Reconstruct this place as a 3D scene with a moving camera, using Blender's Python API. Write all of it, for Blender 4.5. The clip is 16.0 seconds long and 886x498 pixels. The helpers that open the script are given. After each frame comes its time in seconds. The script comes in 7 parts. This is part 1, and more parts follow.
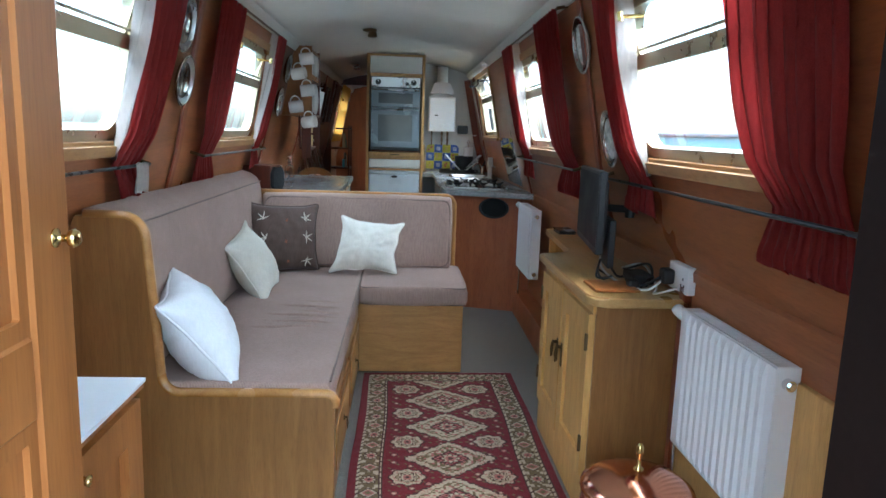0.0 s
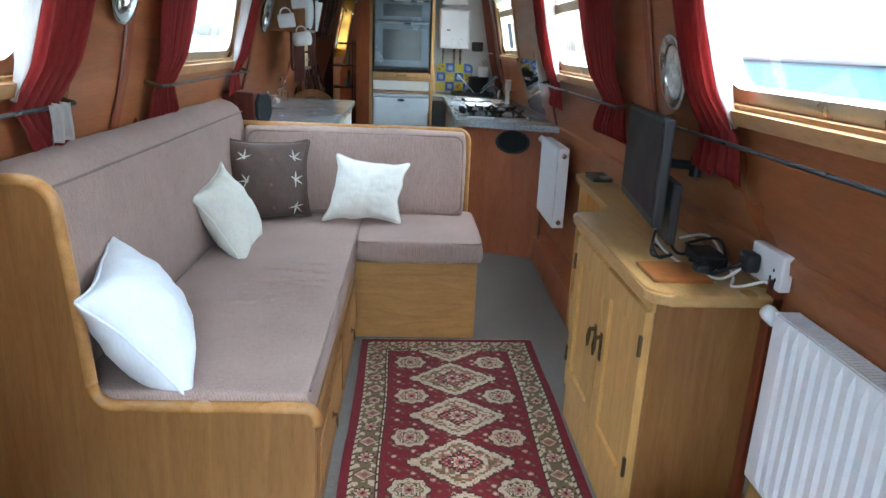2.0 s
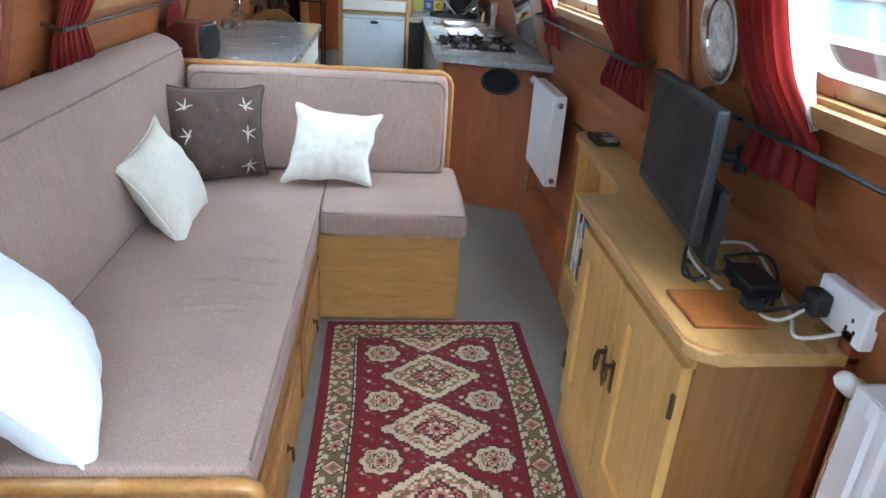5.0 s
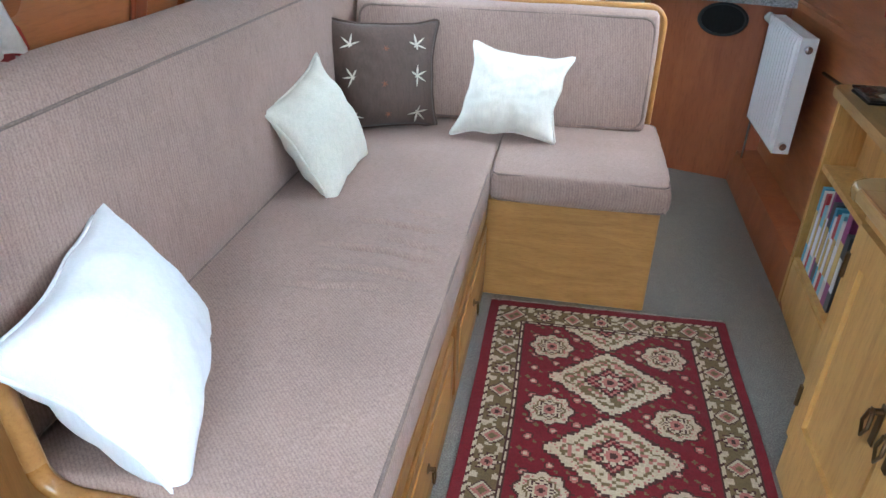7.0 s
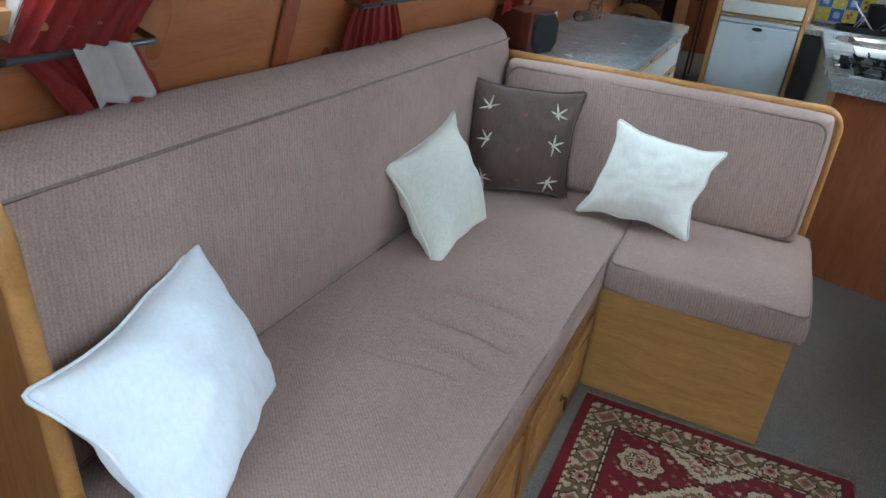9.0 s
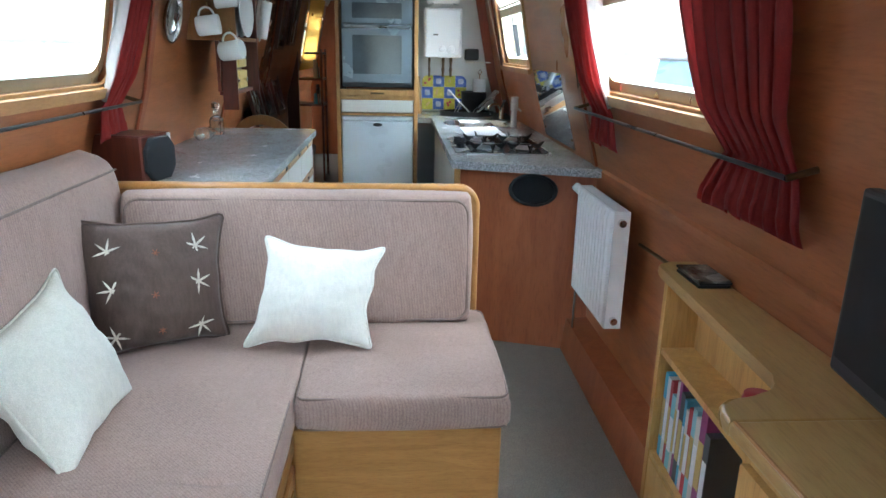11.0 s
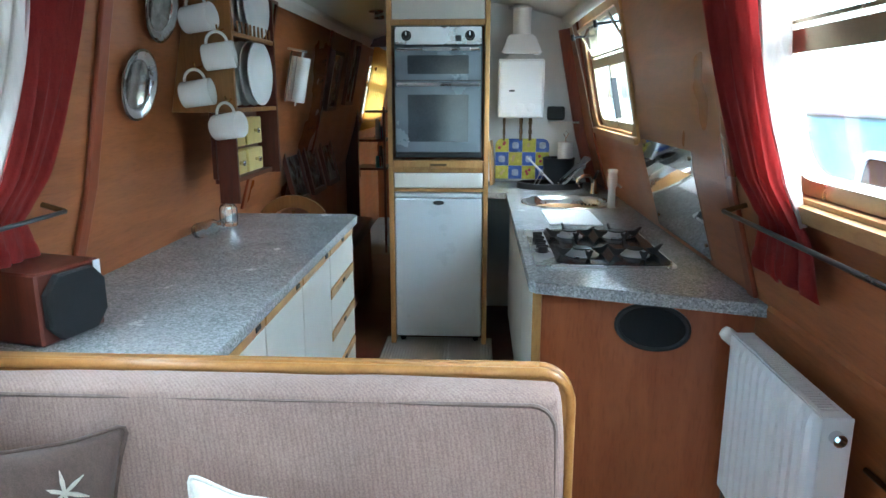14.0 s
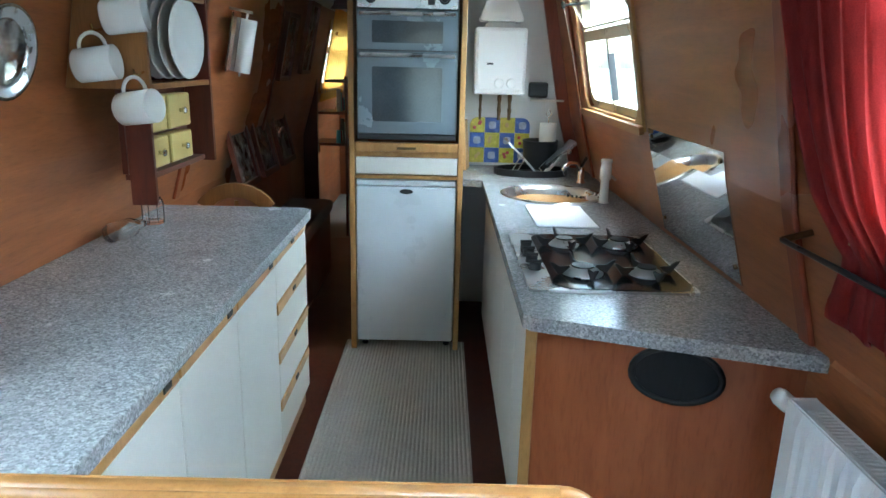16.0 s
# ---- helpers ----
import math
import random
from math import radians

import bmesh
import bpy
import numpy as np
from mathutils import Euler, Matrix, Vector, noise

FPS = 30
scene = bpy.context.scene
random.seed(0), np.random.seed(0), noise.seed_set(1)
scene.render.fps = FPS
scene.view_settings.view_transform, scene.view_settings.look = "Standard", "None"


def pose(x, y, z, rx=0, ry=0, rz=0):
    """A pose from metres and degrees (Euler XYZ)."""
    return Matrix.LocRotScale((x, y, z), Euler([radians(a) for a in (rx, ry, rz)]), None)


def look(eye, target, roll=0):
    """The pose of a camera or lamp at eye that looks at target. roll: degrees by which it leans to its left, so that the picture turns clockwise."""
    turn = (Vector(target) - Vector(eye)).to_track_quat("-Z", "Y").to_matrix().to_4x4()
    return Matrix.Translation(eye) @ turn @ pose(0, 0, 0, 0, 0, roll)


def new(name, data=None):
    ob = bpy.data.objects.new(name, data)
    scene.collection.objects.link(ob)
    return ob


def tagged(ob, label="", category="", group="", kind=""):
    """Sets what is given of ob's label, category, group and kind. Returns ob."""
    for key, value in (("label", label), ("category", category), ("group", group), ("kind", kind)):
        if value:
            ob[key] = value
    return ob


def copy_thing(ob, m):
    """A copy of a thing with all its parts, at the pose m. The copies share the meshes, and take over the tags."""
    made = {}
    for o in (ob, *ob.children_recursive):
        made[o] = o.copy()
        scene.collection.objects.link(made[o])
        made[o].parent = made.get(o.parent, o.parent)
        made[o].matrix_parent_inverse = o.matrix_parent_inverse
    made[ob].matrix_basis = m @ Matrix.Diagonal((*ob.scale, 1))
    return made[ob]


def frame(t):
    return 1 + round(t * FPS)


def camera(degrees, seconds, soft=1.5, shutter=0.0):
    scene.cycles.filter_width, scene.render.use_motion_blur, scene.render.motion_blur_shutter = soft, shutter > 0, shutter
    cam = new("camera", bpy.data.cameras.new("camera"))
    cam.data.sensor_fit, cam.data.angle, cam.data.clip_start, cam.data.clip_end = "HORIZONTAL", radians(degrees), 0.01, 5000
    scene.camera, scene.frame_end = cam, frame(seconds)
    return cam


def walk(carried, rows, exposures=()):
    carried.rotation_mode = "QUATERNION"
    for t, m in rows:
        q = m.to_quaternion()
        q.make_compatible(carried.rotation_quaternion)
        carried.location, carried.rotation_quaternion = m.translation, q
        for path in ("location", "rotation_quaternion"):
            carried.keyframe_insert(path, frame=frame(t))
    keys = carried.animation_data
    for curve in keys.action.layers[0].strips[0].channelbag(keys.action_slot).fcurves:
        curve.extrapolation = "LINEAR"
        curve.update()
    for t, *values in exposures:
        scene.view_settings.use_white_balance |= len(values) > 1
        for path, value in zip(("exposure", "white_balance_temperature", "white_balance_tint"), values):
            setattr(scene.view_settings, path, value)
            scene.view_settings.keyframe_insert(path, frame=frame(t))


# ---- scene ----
# ---- camera and walk ----
cam = camera(66.1, 16.0, 1.5, 0.0)
PATH = [
    (0, (-0.052, 0.964, 1.248), (0.075, 2.932, 0.912), 1.9),
    (0.5, (-0.044, 1.122, 1.24), (0.079, 3.068, 0.797), 2.3),
    (1, (-0.016, 1.292, 1.275), (0.088, 3.208, 0.711), 2.6),
    (1.5, (-0.025, 1.399, 1.285), (0.065, 3.313, 0.709), 2.8),
    (2, (-0.029, 1.513, 1.299), (0.075, 3.425, 0.723), 2.4),
    (2.5, (-0.056, 1.591, 1.373), (0.07, 3.497, 0.78), 3.0),
    (3, (-0.043, 1.645, 1.38), (0.097, 3.53, 0.725), 3.7),
    (3.2, (-0.028, 1.68, 1.375), (0.116, 3.556, 0.698), 4.1),
    (5.3, (-0.014, 2.022, 1.4), (0.168, 3.839, 0.582), 3.7),
    (5.5, (-0.003, 2.045, 1.402), (0.179, 3.87, 0.604), 3.6),
    (6, (0.013, 2.14, 1.403), (0.193, 3.98, 0.641), 2.8),
    (6.5, (0.001, 2.258, 1.344), (-0.012, 4.095, 0.553), 2.6),
    (7, (-0.043, 2.394, 1.287), (-0.352, 4.116, 0.318), 1.2),
    (7.5, (0.004, 2.467, 1.295), (-0.463, 4.032, 0.14), 2.1),
    (8, (0.013, 2.528, 1.323), (-0.645, 3.975, 0.11), 3.8),
    (8.5, (0.024, 2.539, 1.36), (-0.695, 4.03, 0.237), 5.3),
    (9, (0.021, 2.539, 1.357), (-0.694, 4.175, 0.457), 5.7),
    (9.5, (0.017, 2.549, 1.357), (-0.548, 4.331, 0.646), 5.8),
    (10, (0.002, 2.585, 1.348), (-0.236, 4.478, 0.746), 3.2),
    (10.2, (-0.019, 2.626, 1.333), (-0.139, 4.542, 0.771), 1.9),
    (12.3, (0.059, 3.205, 1.311), (0.32, 5.097, 0.716), 2.4),
    (12.5, (0.056, 3.277, 1.312), (0.269, 5.163, 0.682), 2.1),
    (13, (0.058, 3.486, 1.341), (0.123, 5.387, 0.724), 0.0),
    (13.5, (0.077, 3.639, 1.361), (0.103, 5.557, 0.793), -0.1),
    (14, (0.092, 3.81, 1.39), (-0.007, 5.759, 0.953), 0.0),
    (14.5, (0.089, 3.933, 1.405), (-0.079, 5.888, 1.015), 0.6),
    (15, (0.053, 4.066, 1.418), (-0.056, 6.03, 1.056), 1.0),
    (15.5, (0.036, 4.172, 1.414), (0.013, 6.135, 1.033), 1.2),
    (16, (0.05, 4.273, 1.424), (0.058, 6.202, 0.896), 1.4),
]
EXPOSURES = [(0, 3.7, 5450, -3), (1, 3.95, 5450, -3), (3, 4.15, 5470, -3), (5.5, 4.4, 5550, -2), (7, 4.4, 5550, -2), (8.5, 3.75, 5450, -6), (9.2, 3.75, 5450, -6), (10, 4.1, 5500, -4), (12.5, 4.4, 5500, -4), (13.5, 4.3, 5350, -7), (14.5, 4.3, 5350, -7), (16, 4.45, 5350, -7)]
SKY, SUN = 0.105, 2.2
walk(cam, [(t, look(eye, target, roll)) for t, eye, target, roll in PATH], EXPOSURES)

# ---- light ----
world = bpy.data.worlds.new("sky")
scene.world = world
world.use_nodes = True
wn = world.node_tree
sky = wn.nodes.new("ShaderNodeTexSky")
sky.sky_type, sky.sun_disc = "NISHITA", False
sky.sun_elevation, sky.sun_rotation = radians(70), radians(120)
sky.air_density, sky.dust_density = 1.0, 3.0
bg = wn.nodes["Background"]
wn.links.new(sky.outputs[0], bg.inputs["Color"])
bg.inputs["Strength"].default_value = SKY
sun = new("sun", bpy.data.lights.new("sun", "SUN"))
sun.data.energy, sun.data.angle, sun.data.color = SUN, radians(150), (0.93, 0.97, 1.0)
sun.matrix_world = look((2.6, 3, 8), (0, 4, 0))


# ---- materials ----
def shader(name, rough=0.5, metal=0.0, spec=0.5):
    m = bpy.data.materials.new(name)
    m.use_nodes = True
    b = m.node_tree.nodes["Principled BSDF"]
    b.inputs["Roughness"].default_value, b.inputs["Metallic"].default_value = rough, metal
    b.inputs["Specular IOR Level"].default_value = spec
    return m, m.node_tree, b


def coords(nt, scale):
    c = nt.nodes.new("ShaderNodeTexCoord")
    mp = nt.nodes.new("ShaderNodeMapping")
    mp.inputs["Scale"].default_value = scale
    nt.links.new(c.outputs["Object"], mp.inputs["Vector"])
    return mp.outputs["Vector"]


def noise_tex(nt, vec, scale, detail=4.0, rough=0.55, warp=0.0):
    n = nt.nodes.new("ShaderNodeTexNoise")
    n.inputs["Scale"].default_value, n.inputs["Detail"].default_value = scale, detail
    n.inputs["Roughness"].default_value, n.inputs["Distortion"].default_value = rough, warp
    nt.links.new(vec, n.inputs["Vector"])
    return n.outputs["Fac"]


def ramp(nt, fac, stops):
    r = nt.nodes.new("ShaderNodeValToRGB")
    e = r.color_ramp.elements
    while len(e) < len(stops):
        e.new(0.5)
    for el, (p, c) in zip(e, stops):
        el.position, el.color = p, (*c, 1)
    nt.links.new(fac, r.inputs["Fac"])
    return r.outputs["Color"]


def mixed(nt, a, b, fac, mode="MIX"):
    x = nt.nodes.new("ShaderNodeMix")
    x.data_type, x.blend_type = "RGBA", mode
    if isinstance(fac, float):
        x.inputs[0].default_value = fac
    else:
        nt.links.new(fac, x.inputs[0])
    nt.links.new(a, x.inputs[6])
    nt.links.new(b, x.inputs[7])
    return x.outputs[2]


def bumped(nt, b, height, strength, dist=0.002):
    n = nt.nodes.new("ShaderNodeBump")
    n.inputs["Strength"].default_value, n.inputs["Distance"].default_value = strength, dist
    nt.links.new(height, n.inputs["Height"])
    nt.links.new(n.outputs["Normal"], b.inputs["Normal"])


def shade(c, k):
    return tuple(v * k for v in c)


def plain(name, col, rough=0.5, metal=0.0, var=0.15, scale=6.0, bump=0.1, fine=120.0, spec=0.5):
    """Paint, plastic, metal: a base colour with soft stains and a fine grain."""
    m, nt, b = shader(name, rough, metal, spec)
    v = coords(nt, (1, 1, 1))
    big = noise_tex(nt, v, scale, 5)
    small = noise_tex(nt, v, fine, 3)
    c1 = ramp(nt, big, [(0.3, shade(col, 1 - var)), (0.7, shade(col, 1 + var * 0.4))])
    c2 = ramp(nt, small, [(0.35, (1 - var * 0.5,) * 3), (0.65, (1, 1, 1))])
    nt.links.new(mixed(nt, c1, c2, 1.0, "MULTIPLY"), b.inputs["Base Color"])
    rr = ramp(nt, big, [(0.3, (rough * 0.85,) * 3), (0.75, (min(1, rough * 1.2),) * 3)])
    nt.links.new(rr, b.inputs["Roughness"])
    if bump:
        bumped(nt, b, small, bump, 0.001)
    return m


def wood(name, dark, light, grain=(18, 1.2, 18), rough=0.35, fade=0.25):
    """Varnished timber: streaks along the grain, broad fading and pores."""
    m, nt, b = shader(name, rough)
    v = coords(nt, grain)
    streak = noise_tex(nt, v, 1.6, 6, 0.6, 1.2)
    pores = noise_tex(nt, coords(nt, tuple(g * 6 for g in grain)), 3.0, 2)
    broad = noise_tex(nt, coords(nt, (1, 1, 1)), 1.7, 3)
    c1 = ramp(nt, streak, [(0.28, dark), (0.52, tuple((p + q) / 2 for p, q in zip(dark, light))), (0.75, light)])
    c2 = ramp(nt, broad, [(0.3, (1 - fade,) * 3), (0.7, (1.06, 1.03, 1.0))])
    c3 = ramp(nt, pores, [(0.3, (0.86, 0.83, 0.8)), (0.5, (1, 1, 1))])
    c = mixed(nt, c1, c2, 1.0, "MULTIPLY")
    nt.links.new(mixed(nt, c, c3, 1.0, "MULTIPLY"), b.inputs["Base Color"])
    nt.links.new(ramp(nt, broad, [(0.3, (rough * 0.8,) * 3), (0.7, (rough * 1.35,) * 3)]), b.inputs["Roughness"])
    bumped(nt, b, pores, 0.12, 0.0008)
    return m


def cloth(name, col, col2, weave=420.0, rib=(1, 1, 1), rough=0.9, bump=0.5, soft=0.18, twill=0.0):
    """Woven fabric: threads, slubs, soft mottling and, if wanted, a twill line."""
    m, nt, b = shader(name, rough, 0, 0.25)
    v = coords(nt, rib)
    thread = noise_tex(nt, v, weave, 2)
    slub = noise_tex(nt, coords(nt, (rib[0] * 40, rib[1] * 40, rib[2] * 6)), 3.0, 4)
    broad = noise_tex(nt, coords(nt, (1, 1, 1)), 4.0, 4)
    c1 = ramp(nt, thread, [(0.35, col2), (0.65, col)])
    c2 = ramp(nt, slub, [(0.3, (1 - soft,) * 3), (0.6, (1.03, 1.03, 1.03))])
    c3 = ramp(nt, broad, [(0.3, (0.9, 0.89, 0.88)), (0.7, (1.04, 1.03, 1.02))])
    c = mixed(nt, mixed(nt, c1, c2, 1.0, "MULTIPLY"), c3, 1.0, "MULTIPLY")
    height = thread
    if twill:
        w = nt.nodes.new("ShaderNodeTexWave")
        w.bands_direction = "DIAGONAL"
        w.inputs["Scale"].default_value, w.inputs["Distortion"].default_value = twill, 1.0
        w.inputs["Detail"].default_value, w.inputs["Detail Scale"].default_value = 2.0, 3.0
        nt.links.new(coords(nt, (1, 1, 0)), w.inputs["Vector"])
        c = mixed(nt, c, ramp(nt, w.outputs["Fac"], [(0.15, (0.91, 0.905, 0.90)), (0.6, (1.03, 1.03, 1.03))]), 1.0, "MULTIPLY")
    nt.links.new(c, b.inputs["Base Color"])
    b.inputs["Sheen Weight"].default_value = 0.08
    b.inputs["Sheen Roughness"].default_value = 0.5
    bumped(nt, b, thread, bump, 0.0015)
    return m


def sheer(m, col, amount):
    """Lets part of the light through a thin cloth."""
    nt = m.node_tree
    out = nt.nodes["Material Output"]
    t = nt.nodes.new("ShaderNodeBsdfTranslucent")
    t.inputs["Color"].default_value = (*col, 1)
    x = nt.nodes.new("ShaderNodeMixShader")
    x.inputs[0].default_value = amount
    nt.links.new(nt.nodes["Principled BSDF"].outputs[0], x.inputs[1])
    nt.links.new(t.outputs[0], x.inputs[2])
    nt.links.new(x.outputs[0], out.inputs["Surface"])
    return m


def speckled(name, cols, scale, rough, bump=0.0, detail=4.0):
    m, nt, b = shader(name, rough)
    v = coords(nt, (1, 1, 1))
    f1 = noise_tex(nt, v, scale, detail, 0.7)
    f2 = noise_tex(nt, v, scale * 0.12, 3)
    c1 = ramp(nt, f1, [(0.34, cols[0]), (0.46, cols[1]), (0.56, cols[2]), (0.66, cols[3])])
    c2 = ramp(nt, f2, [(0.3, (0.86, 0.86, 0.87)), (0.7, (1.05, 1.05, 1.05))])
    nt.links.new(mixed(nt, c1, c2, 1.0, "MULTIPLY"), b.inputs["Base Color"])
    nt.links.new(ramp(nt, f2, [(0.3, (rough * 0.8,) * 3), (0.7, (rough * 1.3,) * 3)]), b.inputs["Roughness"])
    if bump:
        bumped(nt, b, f1, bump, 0.002)
    return m


def flecked(name, cols, scale, rough):
    """Laminate printed with small random flecks."""
    m, nt, b = shader(name, rough)
    v = coords(nt, (1, 1, 1))
    cells = []
    for k in (1.0, 1.7):
        t = nt.nodes.new("ShaderNodeTexVoronoi")
        t.inputs["Scale"].default_value = scale * k
        nt.links.new(v, t.inputs["Vector"])
        s = nt.nodes.new("ShaderNodeSeparateColor")
        nt.links.new(t.outputs["Color"], s.inputs[0])
        cells.append(ramp(nt, s.outputs[0], [(0.1, cols[0]), (0.35, cols[1]), (0.72, cols[2]), (0.92, cols[3])]))
    stain = noise_tex(nt, v, 7.0, 4)
    c = mixed(nt, cells[0], cells[1], 0.4)
    nt.links.new(mixed(nt, c, ramp(nt, stain, [(0.3, (0.9, 0.9, 0.9)), (0.7, (1.04, 1.04, 1.04))]), 1.0, "MULTIPLY"), b.inputs["Base Color"])
    nt.links.new(ramp(nt, stain, [(0.3, (rough * 0.8,) * 3), (0.7, (rough * 1.4,) * 3)]), b.inputs["Roughness"])
    return m


def glass(name, col=(0.96, 0.98, 1.0), rough=0.0):
    m, nt, b = shader(name, rough)
    b.inputs["Base Color"].default_value = (*col, 1)
    b.inputs["Transmission Weight"].default_value = 1.0
    b.inputs["IOR"].default_value = 1.45
    return m


M_WALL = wood("varnished_ply", (0.275, 0.092, 0.033), (0.44, 0.163, 0.060), (3, 1.1, 9), 0.32, 0.22)
M_WALLV = wood("red_batten", (0.20, 0.045, 0.018), (0.30, 0.075, 0.03), (20, 20, 1.5), 0.32)
M_RED = wood("red_stained_ply", (0.29, 0.08, 0.029), (0.42, 0.134, 0.05), (6, 6, 1.0), 0.38, 0.2)
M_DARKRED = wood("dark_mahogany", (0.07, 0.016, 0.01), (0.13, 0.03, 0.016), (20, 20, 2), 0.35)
M_HONEY = wood("honey_oak", (0.235, 0.103, 0.028), (0.37, 0.178, 0.055), (16, 16, 1.3), 0.36)
M_HONEYH = wood("honey_oak_level", (0.36, 0.17, 0.045), (0.54, 0.285, 0.085), (2.2, 2.2, 14), 0.36)
M_EDGE = wood("oak_edging", (0.36, 0.165, 0.046), (0.52, 0.27, 0.085), (9, 9, 9), 0.28)
M_PINE = wood("pale_pine", (0.56, 0.315, 0.095), (0.76, 0.47, 0.16), (14, 14, 1.3), 0.4)
M_PINETOP = wood("pine_top", (0.47, 0.285, 0.10), (0.61, 0.395, 0.155), (14, 1.3, 14), 0.3)
M_TRIM = wood("kitchen_oak", (0.45, 0.24, 0.08), (0.62, 0.37, 0.14), (10, 10, 2), 0.36)
M_LINING = wood("window_lining", (0.40, 0.205, 0.075), (0.56, 0.33, 0.135), (9, 2, 9), 0.35)
M_DOOR = wood("orange_pine", (0.27, 0.092, 0.022), (0.42, 0.165, 0.044), (16, 16, 1.2), 0.33)
# near-black colour carries the shade on the backlit right-hand door leaf
M_SHADEDOOR = plain("shaded_door_black", (0.012, 0.007, 0.006), 0.6, 0, 0.3, 5.0, 0.1, 120.0, 0.12)
M_CARPET = speckled("grey_cord_carpet", [(0.14, 0.125, 0.105), (0.22, 0.20, 0.175), (0.30, 0.275, 0.24), (0.40, 0.37, 0.33)], 260, 0.95, 0.7)
M_FABRIC = cloth("mauve_weave", (0.43, 0.302, 0.258), (0.32, 0.222, 0.188), 330, (1, 1, 1), 0.88, 0.35, 0.12, 70.0)
M_PIPING = cloth("mauve_piping", (0.27, 0.198, 0.172), (0.21, 0.152, 0.132), 500)
M_CURTAIN = cloth("red_curtain", (0.42, 0.058, 0.055), (0.31, 0.040, 0.038), 500, (1, 1, 1), 0.85, 0.3)
sheer(M_CURTAIN, (0.5, 0.05, 0.05), 0.22)
M_CURTLIN = sheer(cloth("curtain_lining", (0.80, 0.78, 0.74), (0.72, 0.70, 0.66), 500), (0.80, 0.72, 0.70), 0.5)
M_GOLDCURT = sheer(cloth("gold_curtain", (0.75, 0.48, 0.12), (0.66, 0.40, 0.09), 500), (0.85, 0.52, 0.12), 0.6)
M_ROD = plain("dark_rod", (0.05, 0.05, 0.055), 0.3, 0.6, 0.2, 12.0, 0.05)
M_CREAM = cloth("cream_linen", (0.86, 0.83, 0.76), (0.77, 0.74, 0.67), 380, (1, 1, 1), 0.9, 0.4, 0.05)
M_OAT = cloth("oat_linen", (0.74, 0.71, 0.63), (0.63, 0.60, 0.52), 380, (1, 1, 1), 0.9, 0.4, 0.05)
M_WHITEC = cloth("white_cotton", (0.86, 0.88, 0.92), (0.81, 0.83, 0.88), 600, (1, 1, 1), 0.8, 0.15, 0.03)
M_BROWN = cloth("brown_satin", (0.125, 0.082, 0.066), (0.09, 0.058, 0.047), 500, (1, 1, 1), 0.6, 0.25)
M_EMBR = cloth("embroidery_thread", (0.75, 0.70, 0.60), (0.6, 0.55, 0.46), 700)
M_EMBR2 = cloth("copper_thread", (0.40, 0.14, 0.07), (0.3, 0.1, 0.05), 700)
M_RUG = {
    "r": cloth("rug_red", (0.23, 0.014, 0.024), (0.155, 0.009, 0.016), 420, (1, 1, 1), 0.95, 0.8),
    "b": cloth("rug_beige", (0.66, 0.55, 0.39), (0.53, 0.43, 0.29), 420, (1, 1, 1), 0.95, 0.8),
    "o": cloth("rug_olive", (0.22, 0.155, 0.07), (0.155, 0.105, 0.048), 420, (1, 1, 1), 0.95, 0.8),
    "p": cloth("rug_rose", (0.52, 0.21, 0.17), (0.40, 0.14, 0.12), 420, (1, 1, 1), 0.95, 0.8),
    "k": cloth("rug_brown", (0.09, 0.035, 0.025), (0.06, 0.02, 0.016), 420, (1, 1, 1), 0.95, 0.8),
}
M_FRINGE = cloth("rug_fringe", (0.55, 0.48, 0.42), (0.4, 0.34, 0.3), 500)
M_MAT = cloth("ribbed_mat", (0.60, 0.58, 0.53), (0.46, 0.44, 0.40), 500, (1, 1, 1), 0.9, 0.6)
M_CEIL = plain("ceiling_paint", (0.74, 0.73, 0.68), 0.4, 0, 0.08, 2.0, 0.05)
M_WHITE = plain("white_enamel", (0.86, 0.865, 0.87), 0.45, 0, 0.015, 5.0, 0.0)
M_BACKW = plain("white_wall_paint", (0.72, 0.73, 0.72), 0.5, 0, 0.08, 3.0, 0.05)
M_CREAMP = plain("cream_melamine", (0.74, 0.72, 0.66), 0.4, 0, 0.06, 5.0, 0.05)
M_FRIDGE = plain("fridge_white", (0.70, 0.76, 0.80), 0.3, 0, 0.05, 4.0, 0.06, 300)
M_WORK = flecked("grey_laminate", [(0.16, 0.165, 0.17), (0.30, 0.305, 0.31), (0.38, 0.385, 0.39), (0.56, 0.57, 0.57)], 190, 0.2)
M_STEEL = plain("brushed_steel", (0.62, 0.63, 0.64), 0.28, 1.0, 0.1, 8.0, 0.05, 300)
M_SPLASH = plain("polished_steel", (0.66, 0.67, 0.68), 0.05, 1.0, 0.05, 5.0, 0.10, 4)
M_CHROME = plain("chrome", (0.75, 0.76, 0.77), 0.1, 1.0, 0.04, 8.0, 0.0)
M_SILVER = plain("silver_plate", (0.50, 0.48, 0.45), 0.16, 1.0, 0.45, 22.0, 1.0, 55)
M_BRASS = plain("brass", (0.70, 0.50, 0.20), 0.22, 1.0, 0.12, 10.0, 0.0)
M_BRONZE = plain("dull_bronze", (0.16, 0.11, 0.06), 0.4, 1.0, 0.2, 10.0, 0.1)
M_COPPER = plain("copper", (0.80, 0.36, 0.22), 0.14, 1.0, 0.12, 9.0, 0.2, 30)
M_FRAME = plain("gold_anodised", (0.62, 0.53, 0.36), 0.3, 0.85, 0.1, 9.0, 0.03)
M_BLACK = plain("black_plastic", (0.018, 0.018, 0.02), 0.42, 0, 0.2, 12.0, 0.1)
